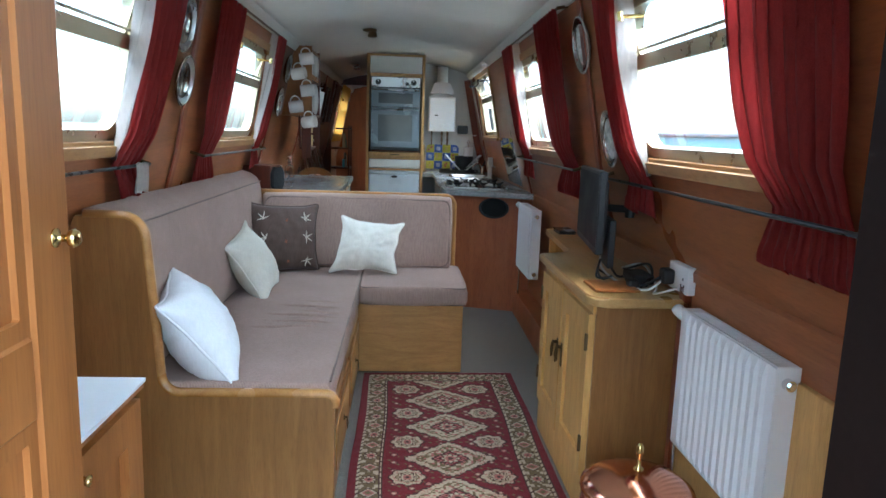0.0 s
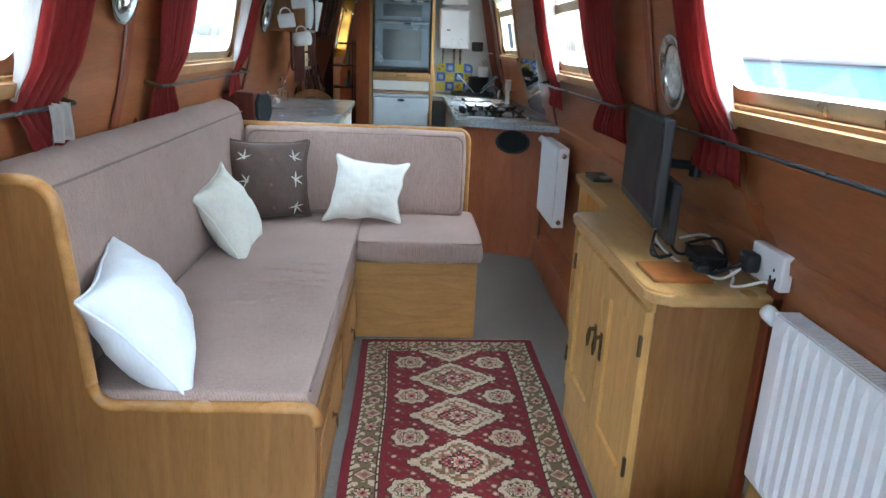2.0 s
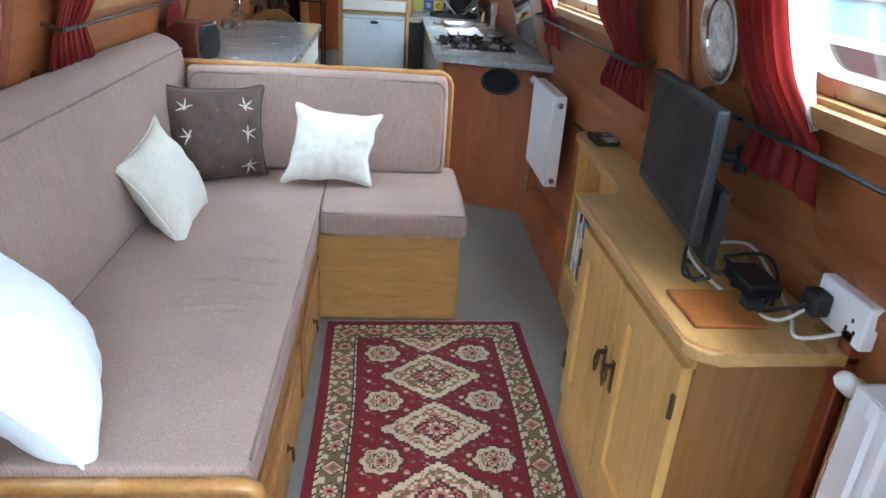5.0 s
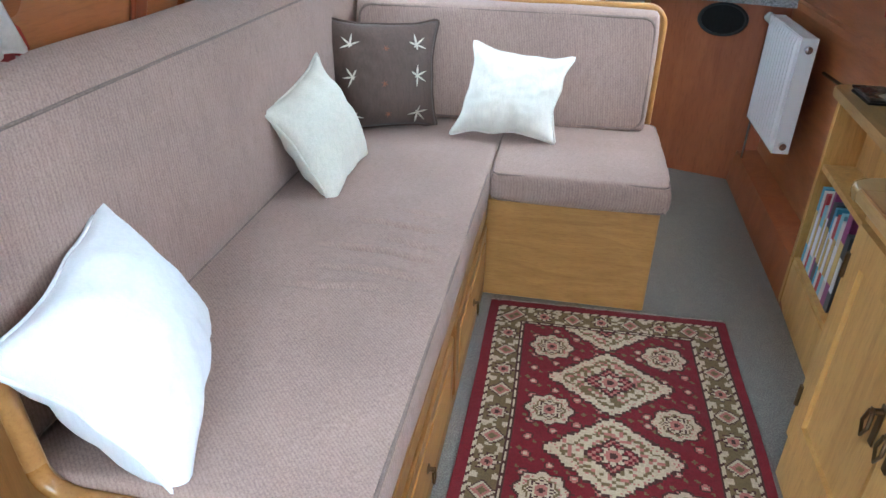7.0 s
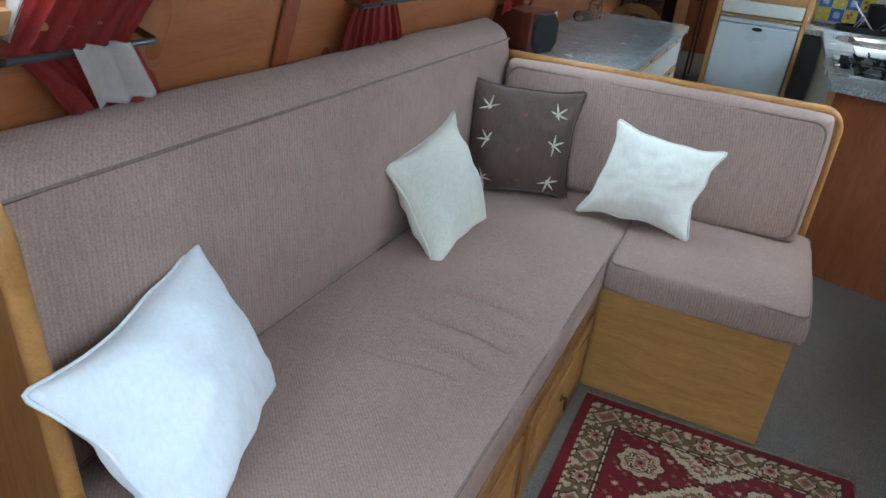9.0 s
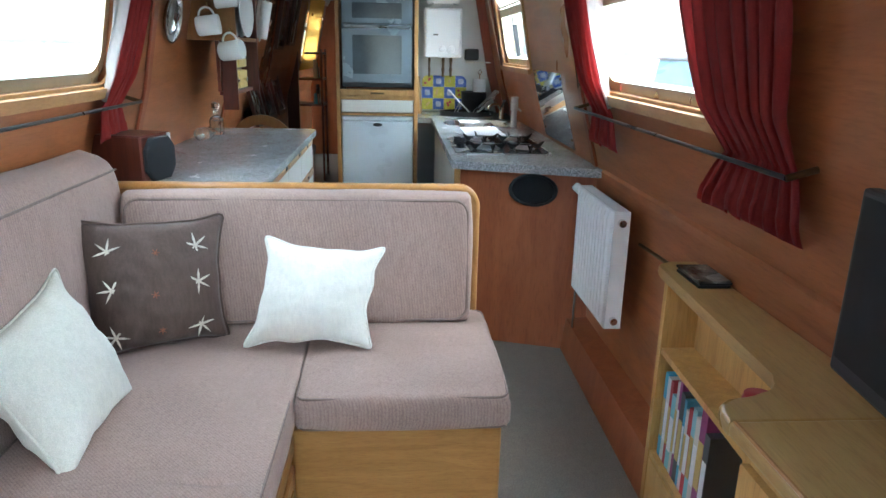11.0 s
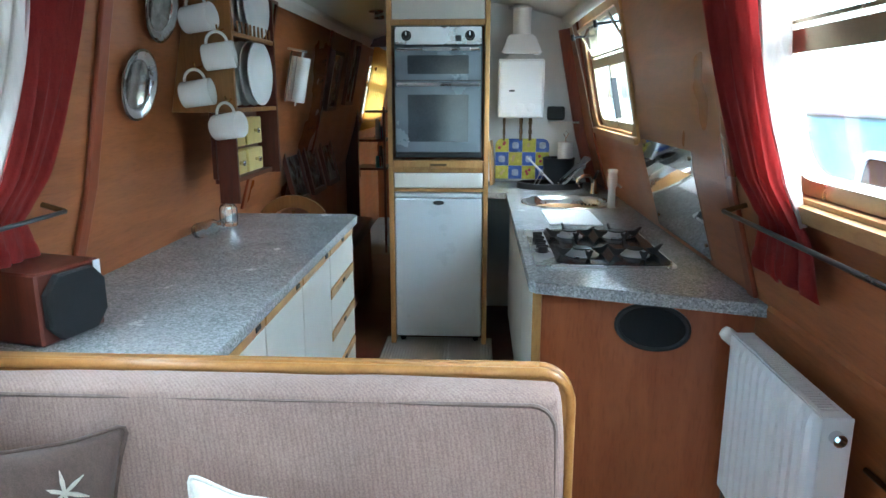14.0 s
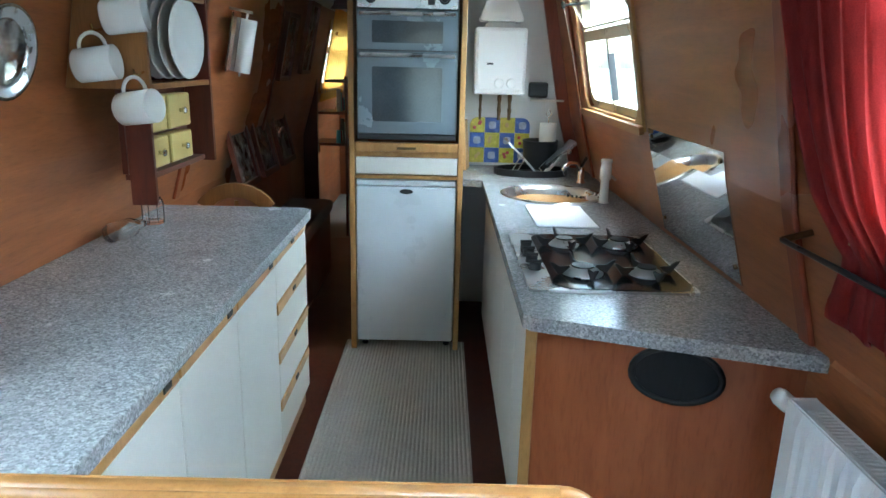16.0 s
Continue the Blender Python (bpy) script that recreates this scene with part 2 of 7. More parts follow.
M_IRON = plain("cast_iron", (0.02, 0.02, 0.02), 0.55, 0, 0.2, 20.0, 0.3)
M_GLOSSBLK = plain("black_glass", (0.012, 0.012, 0.014), 0.14, 0, 0.1, 6.0, 0.0, 120.0, 0.22)
M_SCREEN = plain("dark_screen", (0.012, 0.013, 0.015), 0.5, 0, 0.1, 6.0, 0.0, 120.0, 0.25)
M_CLOTHBLK = cloth("speaker_cloth", (0.022, 0.022, 0.024), (0.012, 0.012, 0.013), 700)
M_OVENGLASS = plain("oven_glass", (0.05, 0.06, 0.068), 0.12, 0.0, 0.3, 4.0, 0.0)
M_OVENFRONT = plain("oven_grey", (0.15, 0.175, 0.20), 0.25, 0.3, 0.06, 5.0, 0.0)
M_CERAMIC = plain("white_ceramic", (0.80, 0.79, 0.76), 0.2, 0, 0.04, 8.0, 0.0)
M_PLATEPAT = plain("patterned_china", (0.76, 0.74, 0.69), 0.22, 0, 0.45, 40.0, 0.0)
M_YELLOW = plain("yellow_drawer", (0.62, 0.47, 0.16), 0.4, 0, 0.1, 8.0, 0.05)
M_TILEY = plain("yellow_tile", (0.68, 0.62, 0.10), 0.25, 0, 0.25, 30.0, 0.05)
M_TILEB = plain("blue_tile", (0.10, 0.17, 0.55), 0.25, 0, 0.3, 30.0, 0.05)
M_TILEM = plain("lilac_tile", (0.50, 0.55, 0.72), 0.25, 0, 0.3, 30.0, 0.05)
M_CABLEW = plain("white_cable", (0.75, 0.75, 0.73), 0.4, 0, 0.05)
M_PAPER = plain("white_paper", (0.85, 0.86, 0.90), 0.6, 0, 0.03)
M_GLASS = glass("window_glass")
M_CLEAR = glass("clear_glass", (0.95, 0.97, 0.97))
M_BOOK = [plain("book_cover", c, 0.5, 0, 0.12, 14.0, 0.05) for c in
          ((0.12, 0.45, 0.65), (0.75, 0.75, 0.72), (0.45, 0.05, 0.06), (0.30, 0.62, 0.68), (0.7, 0.68, 0.62), (0.3, 0.06, 0.2), (0.08, 0.09, 0.1))]
M_PHOTO = speckled("picture_print", [(0.03, 0.03, 0.03), (0.10, 0.09, 0.08), (0.2, 0.18, 0.16), (0.4, 0.38, 0.35)], 14, 0.25)
M_GREENPIC = speckled("green_print", [(0.03, 0.08, 0.03), (0.06, 0.2, 0.06), (0.1, 0.3, 0.2), (0.3, 0.5, 0.6)], 16, 0.3)
M_WATER = plain("canal_water", (0.045, 0.075, 0.08), 0.12, 0, 0.2, 0.8, 0.6, 3.0)
M_DECK = plain("deck_paint", (0.25, 0.24, 0.22), 0.6, 0, 0.2)
M_BLUEPAINT = plain("pale_blue_paint", (0.11, 0.27, 0.33), 0.35, 0, 0.1)
M_HULL = plain("black_hull", (0.04, 0.045, 0.05), 0.5, 0, 0.2)
M_GREY = plain("grey_cloth_cover", (0.34, 0.38, 0.42), 0.7, 0, 0.1)


# ---- mesh helpers ----
def thing(name, at, label, category, group="", kind=""):
    ob = new(name)
    ob.empty_display_size = 0.05
    ob.location = at
    tagged(ob, label, category, group, kind)
    return ob


def part(name, bm, material, parent=None, label="", smooth=False):
    """Links a bmesh, given in world places, as one mesh object."""
    bmesh.ops.recalc_face_normals(bm, faces=bm.faces)
    me = bpy.data.meshes.new(name)
    bm.to_mesh(me)
    bm.free()
    me.materials.append(material)
    if smooth:
        for p in me.polygons:
            p.use_smooth = True
    ob = new(name, me)
    if parent:
        ob.parent = parent
        if parent.type == "EMPTY":
            ob.matrix_parent_inverse = Matrix.Translation(parent.location).inverted()
    if label:
        tagged(ob, label)
    return ob


def single(name, bm, material, label, category, group="", kind="", smooth=False):
    return tagged(part(name, bm, material, None, "", smooth), label, category, group, kind)


def B():
    return bmesh.new()


def box(bm, x0, x1, y0, y1, z0, z1, bev=0.0, seg=2, m=None):
    vs = [bm.verts.new((x, y, z)) for x in (x0, x1) for y in (y0, y1) for z in (z0, z1)]
    fs = [bm.faces.new([vs[i] for i in q]) for q in ((0, 1, 3, 2), (4, 6, 7, 5), (0, 4, 5, 1), (2, 3, 7, 6), (0, 2, 6, 4), (1, 5, 7, 3))]
    if bev:
        es = list({e for f in fs for e in f.edges})
        r = bmesh.ops.bevel(bm, geom=es, offset=bev, segments=seg, profile=0.5, affect="EDGES")
        vs = list({v for f in r["faces"] for v in f.verts} | {v for v in vs if v.is_valid})
    if m is not None:
        bmesh.ops.transform(bm, matrix=m, verts=vs)
    return bm


def hexa(bm, bottom, top):
    """A six-sided block from four bottom and four top corners, both in turn."""
    vb, vt = [bm.verts.new(p) for p in bottom], [bm.verts.new(p) for p in top]
    bm.faces.new(vb[::-1])
    bm.faces.new(vt)
    for i in range(4):
        bm.faces.new((vb[i], vb[(i + 1) % 4], vt[(i + 1) % 4], vt[i]))
    return bm


def frame_of(d):
    d = Vector(d).normalized()
    u = d.cross(Vector((0, 0, 1)) if abs(d.z) < 0.9 else Vector((1, 0, 0))).normalized()
    return u, d.cross(u)


def rod(bm, p0, p1, r0, r1=None, seg=12):
    r1 = r0 if r1 is None else r1
    p0, p1 = Vector(p0), Vector(p1)
    u, v = frame_of(p1 - p0)
    a = [bm.verts.new(p0 + r0 * (math.cos(t) * u + math.sin(t) * v)) for t in (2 * math.pi * i / seg for i in range(seg))]
    b = [bm.verts.new(p1 + r1 * (math.cos(t) * u + math.sin(t) * v)) for t in (2 * math.pi * i / seg for i in range(seg))]
    for i in range(seg):
        bm.faces.new((a[i], a[(i + 1) % seg], b[(i + 1) % seg], b[i]))
    bm.faces.new(a[::-1])
    bm.faces.new(b)
    return bm


def tube(bm, pts, r, seg=8, closed=False):
    pts = [Vector(p) for p in pts]
    n = len(pts)
    rings = []
    u = None
    for i, p in enumerate(pts):
        d = (pts[(i + 1) % n] - pts[i - 1]) if closed else (pts[min(i + 1, n - 1)] - pts[max(i - 1, 0)])
        d.normalize()
        u = frame_of(d)[0] if u is None else (u - d * u.dot(d)).normalized()
        v = d.cross(u)
        rings.append([bm.verts.new(p + r * (math.cos(2 * math.pi * k / seg) * u + math.sin(2 * math.pi * k / seg) * v)) for k in range(seg)])
    for i in range(n if closed else n - 1):
        a, b = rings[i], rings[(i + 1) % n]
        for k in range(seg):
            bm.faces.new((a[k], a[(k + 1) % seg], b[(k + 1) % seg], b[k]))
    if not closed:
        bm.faces.new(rings[0][::-1])
        bm.faces.new(rings[-1])
    return bm


def lathe(bm, profile, m=None, seg=24):
    """Turns (radius, height) pairs round the z axis, then moves the result by m."""
    m = m or Matrix.Identity(4)
    rings = []
    for r, z in profile:
        if r < 1e-5:
            rings.append([bm.verts.new(m @ Vector((0, 0, z)))])
        else:
            rings.append([bm.verts.new(m @ Vector((r * math.cos(2 * math.pi * k / seg), r * math.sin(2 * math.pi * k / seg), z))) for k in range(seg)])
    for a, b in zip(rings, rings[1:]):
        for k in range(seg):
            q = [a[k % len(a)], a[(k + 1) % len(a)], b[(k + 1) % len(b)], b[k % len(b)]]
            q = [v for i, v in enumerate(q) if v not in q[:i]]
            if len(q) > 2:
                bm.faces.new(q)
    return bm


def prism(bm, outline, to, d0, d1, bev=0.0, seg=2):
    """Extrudes an outline of (u, v) from depth d0 to d1; to(u, v, d) gives the place."""
    a = [bm.verts.new(to(u, v, d0)) for u, v in outline]
    b = [bm.verts.new(to(u, v, d1)) for u, v in outline]
    n = len(a)
    fs = [bm.faces.new(a[::-1]), bm.faces.new(b)]
    for i in range(n):
        bm.faces.new((a[i], a[(i + 1) % n], b[(i + 1) % n], b[i]))
    if bev:
        es = list({e for f in fs for e in f.edges})
        bmesh.ops.bevel(bm, geom=es, offset=bev, segments=seg, profile=0.5, affect="EDGES")
    return bm


def rounded(u0, u1, v0, v1, r, n=6):
    out = []
    for cu, cv, a0 in ((u1 - r, v1 - r, 0), (u0 + r, v1 - r, 90), (u0 + r, v0 + r, 180), (u1 - r, v0 + r, 270)):
        for k in range(n + 1):
            a = radians(a0 + 90 * k / n)
            out.append((cu + r * math.cos(a), cv + r * math.sin(a)))
    return out


def ring(bm, outer, inner, to, d0, d1):
    """A frame between two outlines with the same number of points."""
    n = len(outer)
    L = [[bm.verts.new(to(u, v, d)) for u, v in loop] for loop, d in ((outer, d0), (outer, d1), (inner, d1), (inner, d0))]
    for j in range(4):
        a, b = L[j], L[(j + 1) % 4]
        for i in range(n):
            bm.faces.new((a[i], a[(i + 1) % n], b[(i + 1) % n], b[i]))
    return bm


def slab(bm, us, vs, holes, to, d0, d1):
    """A sheet over the grid us x vs from depth d0 to d1, with rectangular holes."""
    us = sorted(set(us) | {h[0] for h in holes} | {h[1] for h in holes})
    vs = sorted(set(vs) | {h[2] for h in holes} | {h[3] for h in holes})
    solid = {}
    for i in range(len(us) - 1):
        for j in range(len(vs) - 1):
            cu, cv = (us[i] + us[i + 1]) / 2, (vs[j] + vs[j + 1]) / 2
            solid[i, j] = not any(h[0] < cu < h[1] and h[2] < cv < h[3] for h in holes)
    made = {}

    def vert(i, j, d):
        if (i, j, d) not in made:
            made[i, j, d] = bm.verts.new(to(us[i], vs[j], (d0, d1)[d]))
        return made[i, j, d]
    for (i, j), s in solid.items():
        if not s:
            continue
        for d in (0, 1):
            q = [vert(i, j, d), vert(i + 1, j, d), vert(i + 1, j + 1, d), vert(i, j + 1, d)]
            bm.faces.new(q if d else q[::-1])
        for di, dj, e in ((-1, 0, ((i, j), (i, j + 1))), (1, 0, ((i + 1, j), (i + 1, j + 1))), (0, -1, ((i, j), (i + 1, j))), (0, 1, ((i, j + 1), (i + 1, j + 1)))):
            if not solid.get((i + di, j + dj), False):
                (a, b), (c, d) = e
                bm.faces.new((vert(a, b, 0), vert(c, d, 0), vert(c, d, 1), vert(a, b, 1)))
    return bm


def cushion(bm, x0, x1, y0, y1, z0, z1, bev=0.02, puff=0.012, n=14, seed=0):
    """A box cushion with rounded edges, slightly domed faces and soft creases."""
    axes = []
    for a0, a1 in ((x0, x1), (y0, y1), (z0, z1)):
        k = max(2, min(n, int((a1 - a0) / (0.04 if n < 100 else 0.006))))
        axes.append([a0, a0 + bev * 0.3, a0 + bev] + [a0 + bev + (a1 - a0 - 2 * bev) * i / k for i in range(1, k)] + [a1 - bev, a1 - bev * 0.3, a1])
    X, Y, Z = axes
    made = {}
    lo, hi = Vector((x0 + bev, y0 + bev, z0 + bev)), Vector((x1 - bev, y1 - bev, z1 - bev))
    c, half = (lo + hi) / 2, (hi - lo) / 2 + Vector((bev,) * 3)

    def vert(i, j, k):
        if (i, j, k) not in made:
            p = Vector((X[i], Y[j], Z[k]))
            q = Vector((min(max(p.x, lo.x), hi.x), min(max(p.y, lo.y), hi.y), min(max(p.z, lo.z), hi.z)))
            d = p - q
            if d.length > 1e-9:
                d.normalize()
                p = q + d * bev
                rel = Vector(((p.x - c.x) / half.x, (p.y - c.y) / half.y, (p.z - c.z) / half.z))
                s = 1.0
                for ax in range(3):
                    if abs(d[ax]) < 0.5:
                        s *= max(0.0, 1 - rel[ax] ** 4)
                p += d * (puff * s + 0.003 * noise.noise(p * 7 + Vector((seed, 0, 0))))
            made[i, j, k] = bm.verts.new(p)
        return made[i, j, k]
    nx, ny, nz = len(X) - 1, len(Y) - 1, len(Z) - 1
    for a, b, f in ((nx, ny, lambda i, j: (vert(i, j, 0), vert(i, j, nz))), (nx, nz, lambda i, j: (vert(i, 0, j), vert(i, ny, j))), (ny, nz, lambda i, j: (vert(0, i, j), vert(nx, i, j)))):
        for i in range(a):
            for j in range(b):
                g = [f(i, j), f(i + 1, j), f(i + 1, j + 1), f(i, j + 1)]
                bm.faces.new([q[0] for q in g])
                bm.faces.new([q[1] for q in g])
    return bm


def pillow_mesh(bm, corners, t, seed=0, n=30, ear=0.05, flop=0.0):
    """A scatter cushion between four corners (bottom left, bottom right, top right, top left):
    pinched ears, drawn-in sides, creases that run from the corners, and a sagging belly."""
    bl, br, tr, tl = [Vector(c) for c in corners]
    nrm = (br - bl).cross(tl - bl).normalized()
    mid = (bl + br + tr + tl) / 4

    def flat(u, v):
        p, q = (u + 1) / 2, (v + 1) / 2
        return (bl * (1 - p) + br * p) * (1 - q) + (tl * (1 - p) + tr * p) * q
    grid = {}
    for s in (-1, 1):
        for i in range(n + 1):
            for j in range(n + 1):
                if (i in (0, n) or j in (0, n)) and s == 1:
                    grid[s, i, j] = grid[-1, i, j]
                    continue
                u, v = 2 * i / n - 1, 2 * j / n - 1
                pu = u * (1 - ear * (1 - abs(v) ** 3) * (0.8 + 0.5 * noise.noise(Vector((v * 2, seed, u > 0)))))
                pv = v * (1 - ear * (1 - abs(u) ** 3) * (0.8 + 0.5 * noise.noise(Vector((u * 2, seed + 3, v > 0)))))
                tip = 1 + 0.13 * (u * v) ** 4 - 0.07 * abs(u * v) ** 20
                p = flat(pu * tip, pv * tip)
                dome = max(0.0, (1 - abs(u) ** 2.6) * (1 - abs(v) ** 2.6)) ** 0.6
                dome *= 1 - flop * v * 0.35
                rad = math.atan2(v, u)
                edge = max(abs(u), abs(v))
                crease = 0.006 * edge ** 2 * math.sin(rad * 9 + seed * 2 + 2 * noise.noise(Vector((u * 3, v * 3, seed)))) * min(1.0, (1 - edge) * 8)
                wr = 0.006 * noise.noise(Vector((u * 1.8 + seed, v * 1.8, s * 3.0))) + 0.006 * noise.noise(Vector((u * 5 + seed, v * 5, s)))
                d = s * (t / 2 * dome + wr * dome) + crease
                w = 0.006 * noise.noise(Vector((u * 3, v * 3, seed * 1.7)))
                grid[s, i, j] = bm.verts.new(p + nrm * d + (p - mid) * w)
    for s in (-1, 1):
        for i in range(n):
            for j in range(n):
                bm.faces.new((grid[s, i, j], grid[s, i + 1, j], grid[s, i + 1, j + 1], grid[s, i, j + 1]))
    rim = [(i, 0) for i in range(n)] + [(n, j) for j in range(n)] + [(i, n) for i in range(n, 0, -1)] + [(0, j) for j in range(n, 0, -1)]
    return [grid[-1, i, j].co.copy() for i, j in rim], lambda u, v: (grid[1, int((u + 1) / 2 * n), int((v + 1) / 2 * n)].co.copy(), nrm)


# ---- the hull: plan and section ----
CX = -0.10           # middle of the boat
KNEE = 0.84          # height at which the sides begin to lean in
WAIST = 1.15         # above this the sides stand steeper
EAVE = 1.85          # where the sides meet the ceiling
Y0, Y1 = 0.94, 11.7  # front bulkhead, far bulkhead


def half(z):
    return 0.965 - 0.29 * max(0.0, min(z, WAIST) - KNEE) - 0.20 * max(0.0, z - WAIST)


def lean_at(z):
    return 0.0 if z <= KNEE else 0.29 if z < WAIST else 0.20


def side_to(s):
    """Place on a cabin side: along y, up z, d outwards from the lining."""
    return lambda y, z, d: Vector((CX + s * (half(z) + d), y, z + lean_at(z) * d))


def on_wall(s, y, z, off):
    """The frame of a thing hung on a side: local z points into the room, local x along the boat, local y up."""
    up = Vector((-lean_at(z) * s, 0, 1)).normalized()
    inn = Vector((-s, 0, -lean_at(z))).normalized()
    xa = up.cross(inn)
    p = Vector((CX + s * half(z), y, z)) + inn * off
    return Matrix(((xa.x, up.x, inn.x, p.x), (xa.y, up.y, inn.y, p.y), (xa.z, up.z, inn.z, p.z), (0, 0, 0, 1)))

# ---- structure ----
WIN = {  # name: side, y from, y to, z from, z to
    "window_1": (-1, 2.33, 3.29, 1.185, 1.70),
    "window_2": (-1, 4.27, 5.25, 1.185, 1.70),
    "window_3": (1, 2.34, 3.30, 1.185, 1.70),
    "window_4": (1, 4.40, 5.36, 1.185, 1.70),
    "window_5": (1, 6.72, 7.66, 1.235, 1.765),
    "window_6": (-1, 9.95, 11.1, 1.2, 1.70),
    # unseen window, added to let daylight into the far cabin
    "window_7_unseen": (1, 10.1, 11.0, 1.2, 1.70),
}
bm = box(B(), -1.12, 0.92, Y0 - 0.1, Y1 + 0.1, -0.06, 0.0)
floor = single("floor", bm, M_CARPET, "grey-brown ribbed cord carpet over the whole floor", "floor", kind="structure")
for s, nm in ((-1, "wall_left"), (1, "wall_right")):
    holes = [w[1:] for w in WIN.values() if w[0] == s]
    bm = slab(B(), [Y0, Y1], [0, KNEE, WAIST, EAVE + 0.02], holes, side_to(s), 0.0, 0.06)
    single(nm, bm, M_WALL, "varnished red-brown plywood cabin side leaning inwards", "wall", kind="structure")
CW = half(EAVE) + 0.012
arch = [(CX + x, EAVE + 0.125 * (1 - (x / CW) ** 2) - 0.004) for x in [CW * (i / 10 - 1) for i in range(21)]]
bm = B()
lo = [[bm.verts.new((x, y, z)) for x, z in arch] for y in (Y0, Y1)]
hi = [[bm.verts.new((x, y, z + 0.06)) for x, z in arch] for y in (Y0, Y1)]
for i in range(20):
    for L in (lo, hi):
        bm.faces.new((L[0][i], L[0][i + 1], L[1][i + 1], L[1][i]))
for L0, L1 in ((lo, hi),):
    for k in (0, 1):
        for i in range(20):
            bm.faces.new((L0[k][i], L0[k][i + 1], L1[k][i + 1], L1[k][i]))
    for i in (0, 20):
        bm.faces.new((L0[0][i], L0[1][i], L1[1][i], L1[0][i]))
single("ceiling", bm, M_CEIL, "off-white painted arched ceiling", "ceiling", kind="structure", smooth=True)
for s in (-1, 1):
    bm = B()
    to = side_to(s)
    prism(bm, [(EAVE - 0.05, 0.0), (EAVE - 0.05, -0.012), (EAVE - 0.01, -0.03), (EAVE + 0.015, -0.03), (EAVE + 0.015, 0.0)],
          lambda u, v, d: to(d, u, v - 0.002), Y0, Y1)
    single("trim", bm, M_CEIL, "off-white cornice strip along the ceiling edge", "cornice", "cornices", "structure")
    bm = B()
    prism(bm, [(KNEE - 0.02, -0.002), (KNEE - 0.02, -0.012), (KNEE + 0.012, -0.012), (KNEE + 0.02, -0.002)], lambda u, v, d: to(d, u, v), 1.0 if s > 0 else 1.0, 5.55 if s > 0 else 2.85)
    single("trim", bm, M_WALL, "narrow red-brown rail along the knee of the wall", "trim", "knee rails", "structure")
# battens over the joints of the lining
for s, ys in ((-1, (1.9, 3.84, 5.62, 7.05, 8.3)), (1, (1.75, 3.78, 5.65, 7.86))):
    to = side_to(s)
    for y in ys:
        bm = B()
        for za, zb in ((KNEE + 0.02, WAIST), (WAIST, EAVE - 0.05)):
            prism(bm, rounded(y - 0.028, y + 0.028, -0.014, -0.001, 0.006, 2), lambda u, v, d: side_to(s)(u, d, v), za, zb)
        single("trim", bm, M_WALLV, "red-brown wooden batten over the panel joint", "batten", "wall battens", "structure")
# front bulkhead with its doorway; far bulkhead with a doorway
def across(y):
    return lambda u, v, d: Vector((u, y + d, v))


bm = slab(B(), [-1.10, 0.90], [0, 2.02], [(-0.41, 0.30, 0.0, 1.80)], across(0.86), 0.0, 0.06)
single("bulkhead_front", bm, M_RED, "red-stained plywood bulkhead with the entrance doorway", "bulkhead", kind="structure")
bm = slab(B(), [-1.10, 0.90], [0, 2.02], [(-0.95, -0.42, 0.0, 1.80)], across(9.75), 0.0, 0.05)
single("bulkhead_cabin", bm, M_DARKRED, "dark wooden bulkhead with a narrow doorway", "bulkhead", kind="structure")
bm = slab(B(), [-1.10, 0.90], [0, 2.02], [], across(Y1 - 0.02), 0.0, 0.05)
single("bulkhead_back", bm, M_RED, "red-brown wooden bulkhead closing the far cabin", "bulkhead", kind="structure")
bm = box(B(), -0.328, 0.90, 8.25, 8.30, 0.0, 2.0)
single("wall_back", bm, M_BACKW, "white painted partition behind the water heater", "wall", kind="structure")
bm = box(B(), -0.37, -0.33, 8.09, 9.74, 0.0, 1.99)
single("wall_passage", bm, M_RED, "red-brown panelled side of the passage", "wall", kind="structure")
bm = hexa(B(), [(0.748, 3.80, 0.0), (0.868, 3.80, 0.0), (0.868, 5.74, 0.0), (0.765, 5.74, 0.0)], [(0.765, 3.80, 0.15), (0.868, 3.80, 0.17), (0.868, 5.74, 0.17), (0.78, 5.74, 0.15)])
single("baseboard", bm, M_RED, "red-brown boxed-in skirting along the wall", "skirting", kind="structure")
bm = box(B(), 0.848, 0.864, 1.0, 2.97, 0.0, 0.72, 0.003, 1)
single("baseboard", bm, M_PINE, "pale ply panel along the foot of the wall", "panel", kind="structure")
bm = box(B(), 0.835, 0.864, 2.985, 3.02, 0.0, 0.80, 0.003, 1)
single("trim", bm, M_WALLV, "upright wooden strip beside the radiator", "trim", kind="structure")


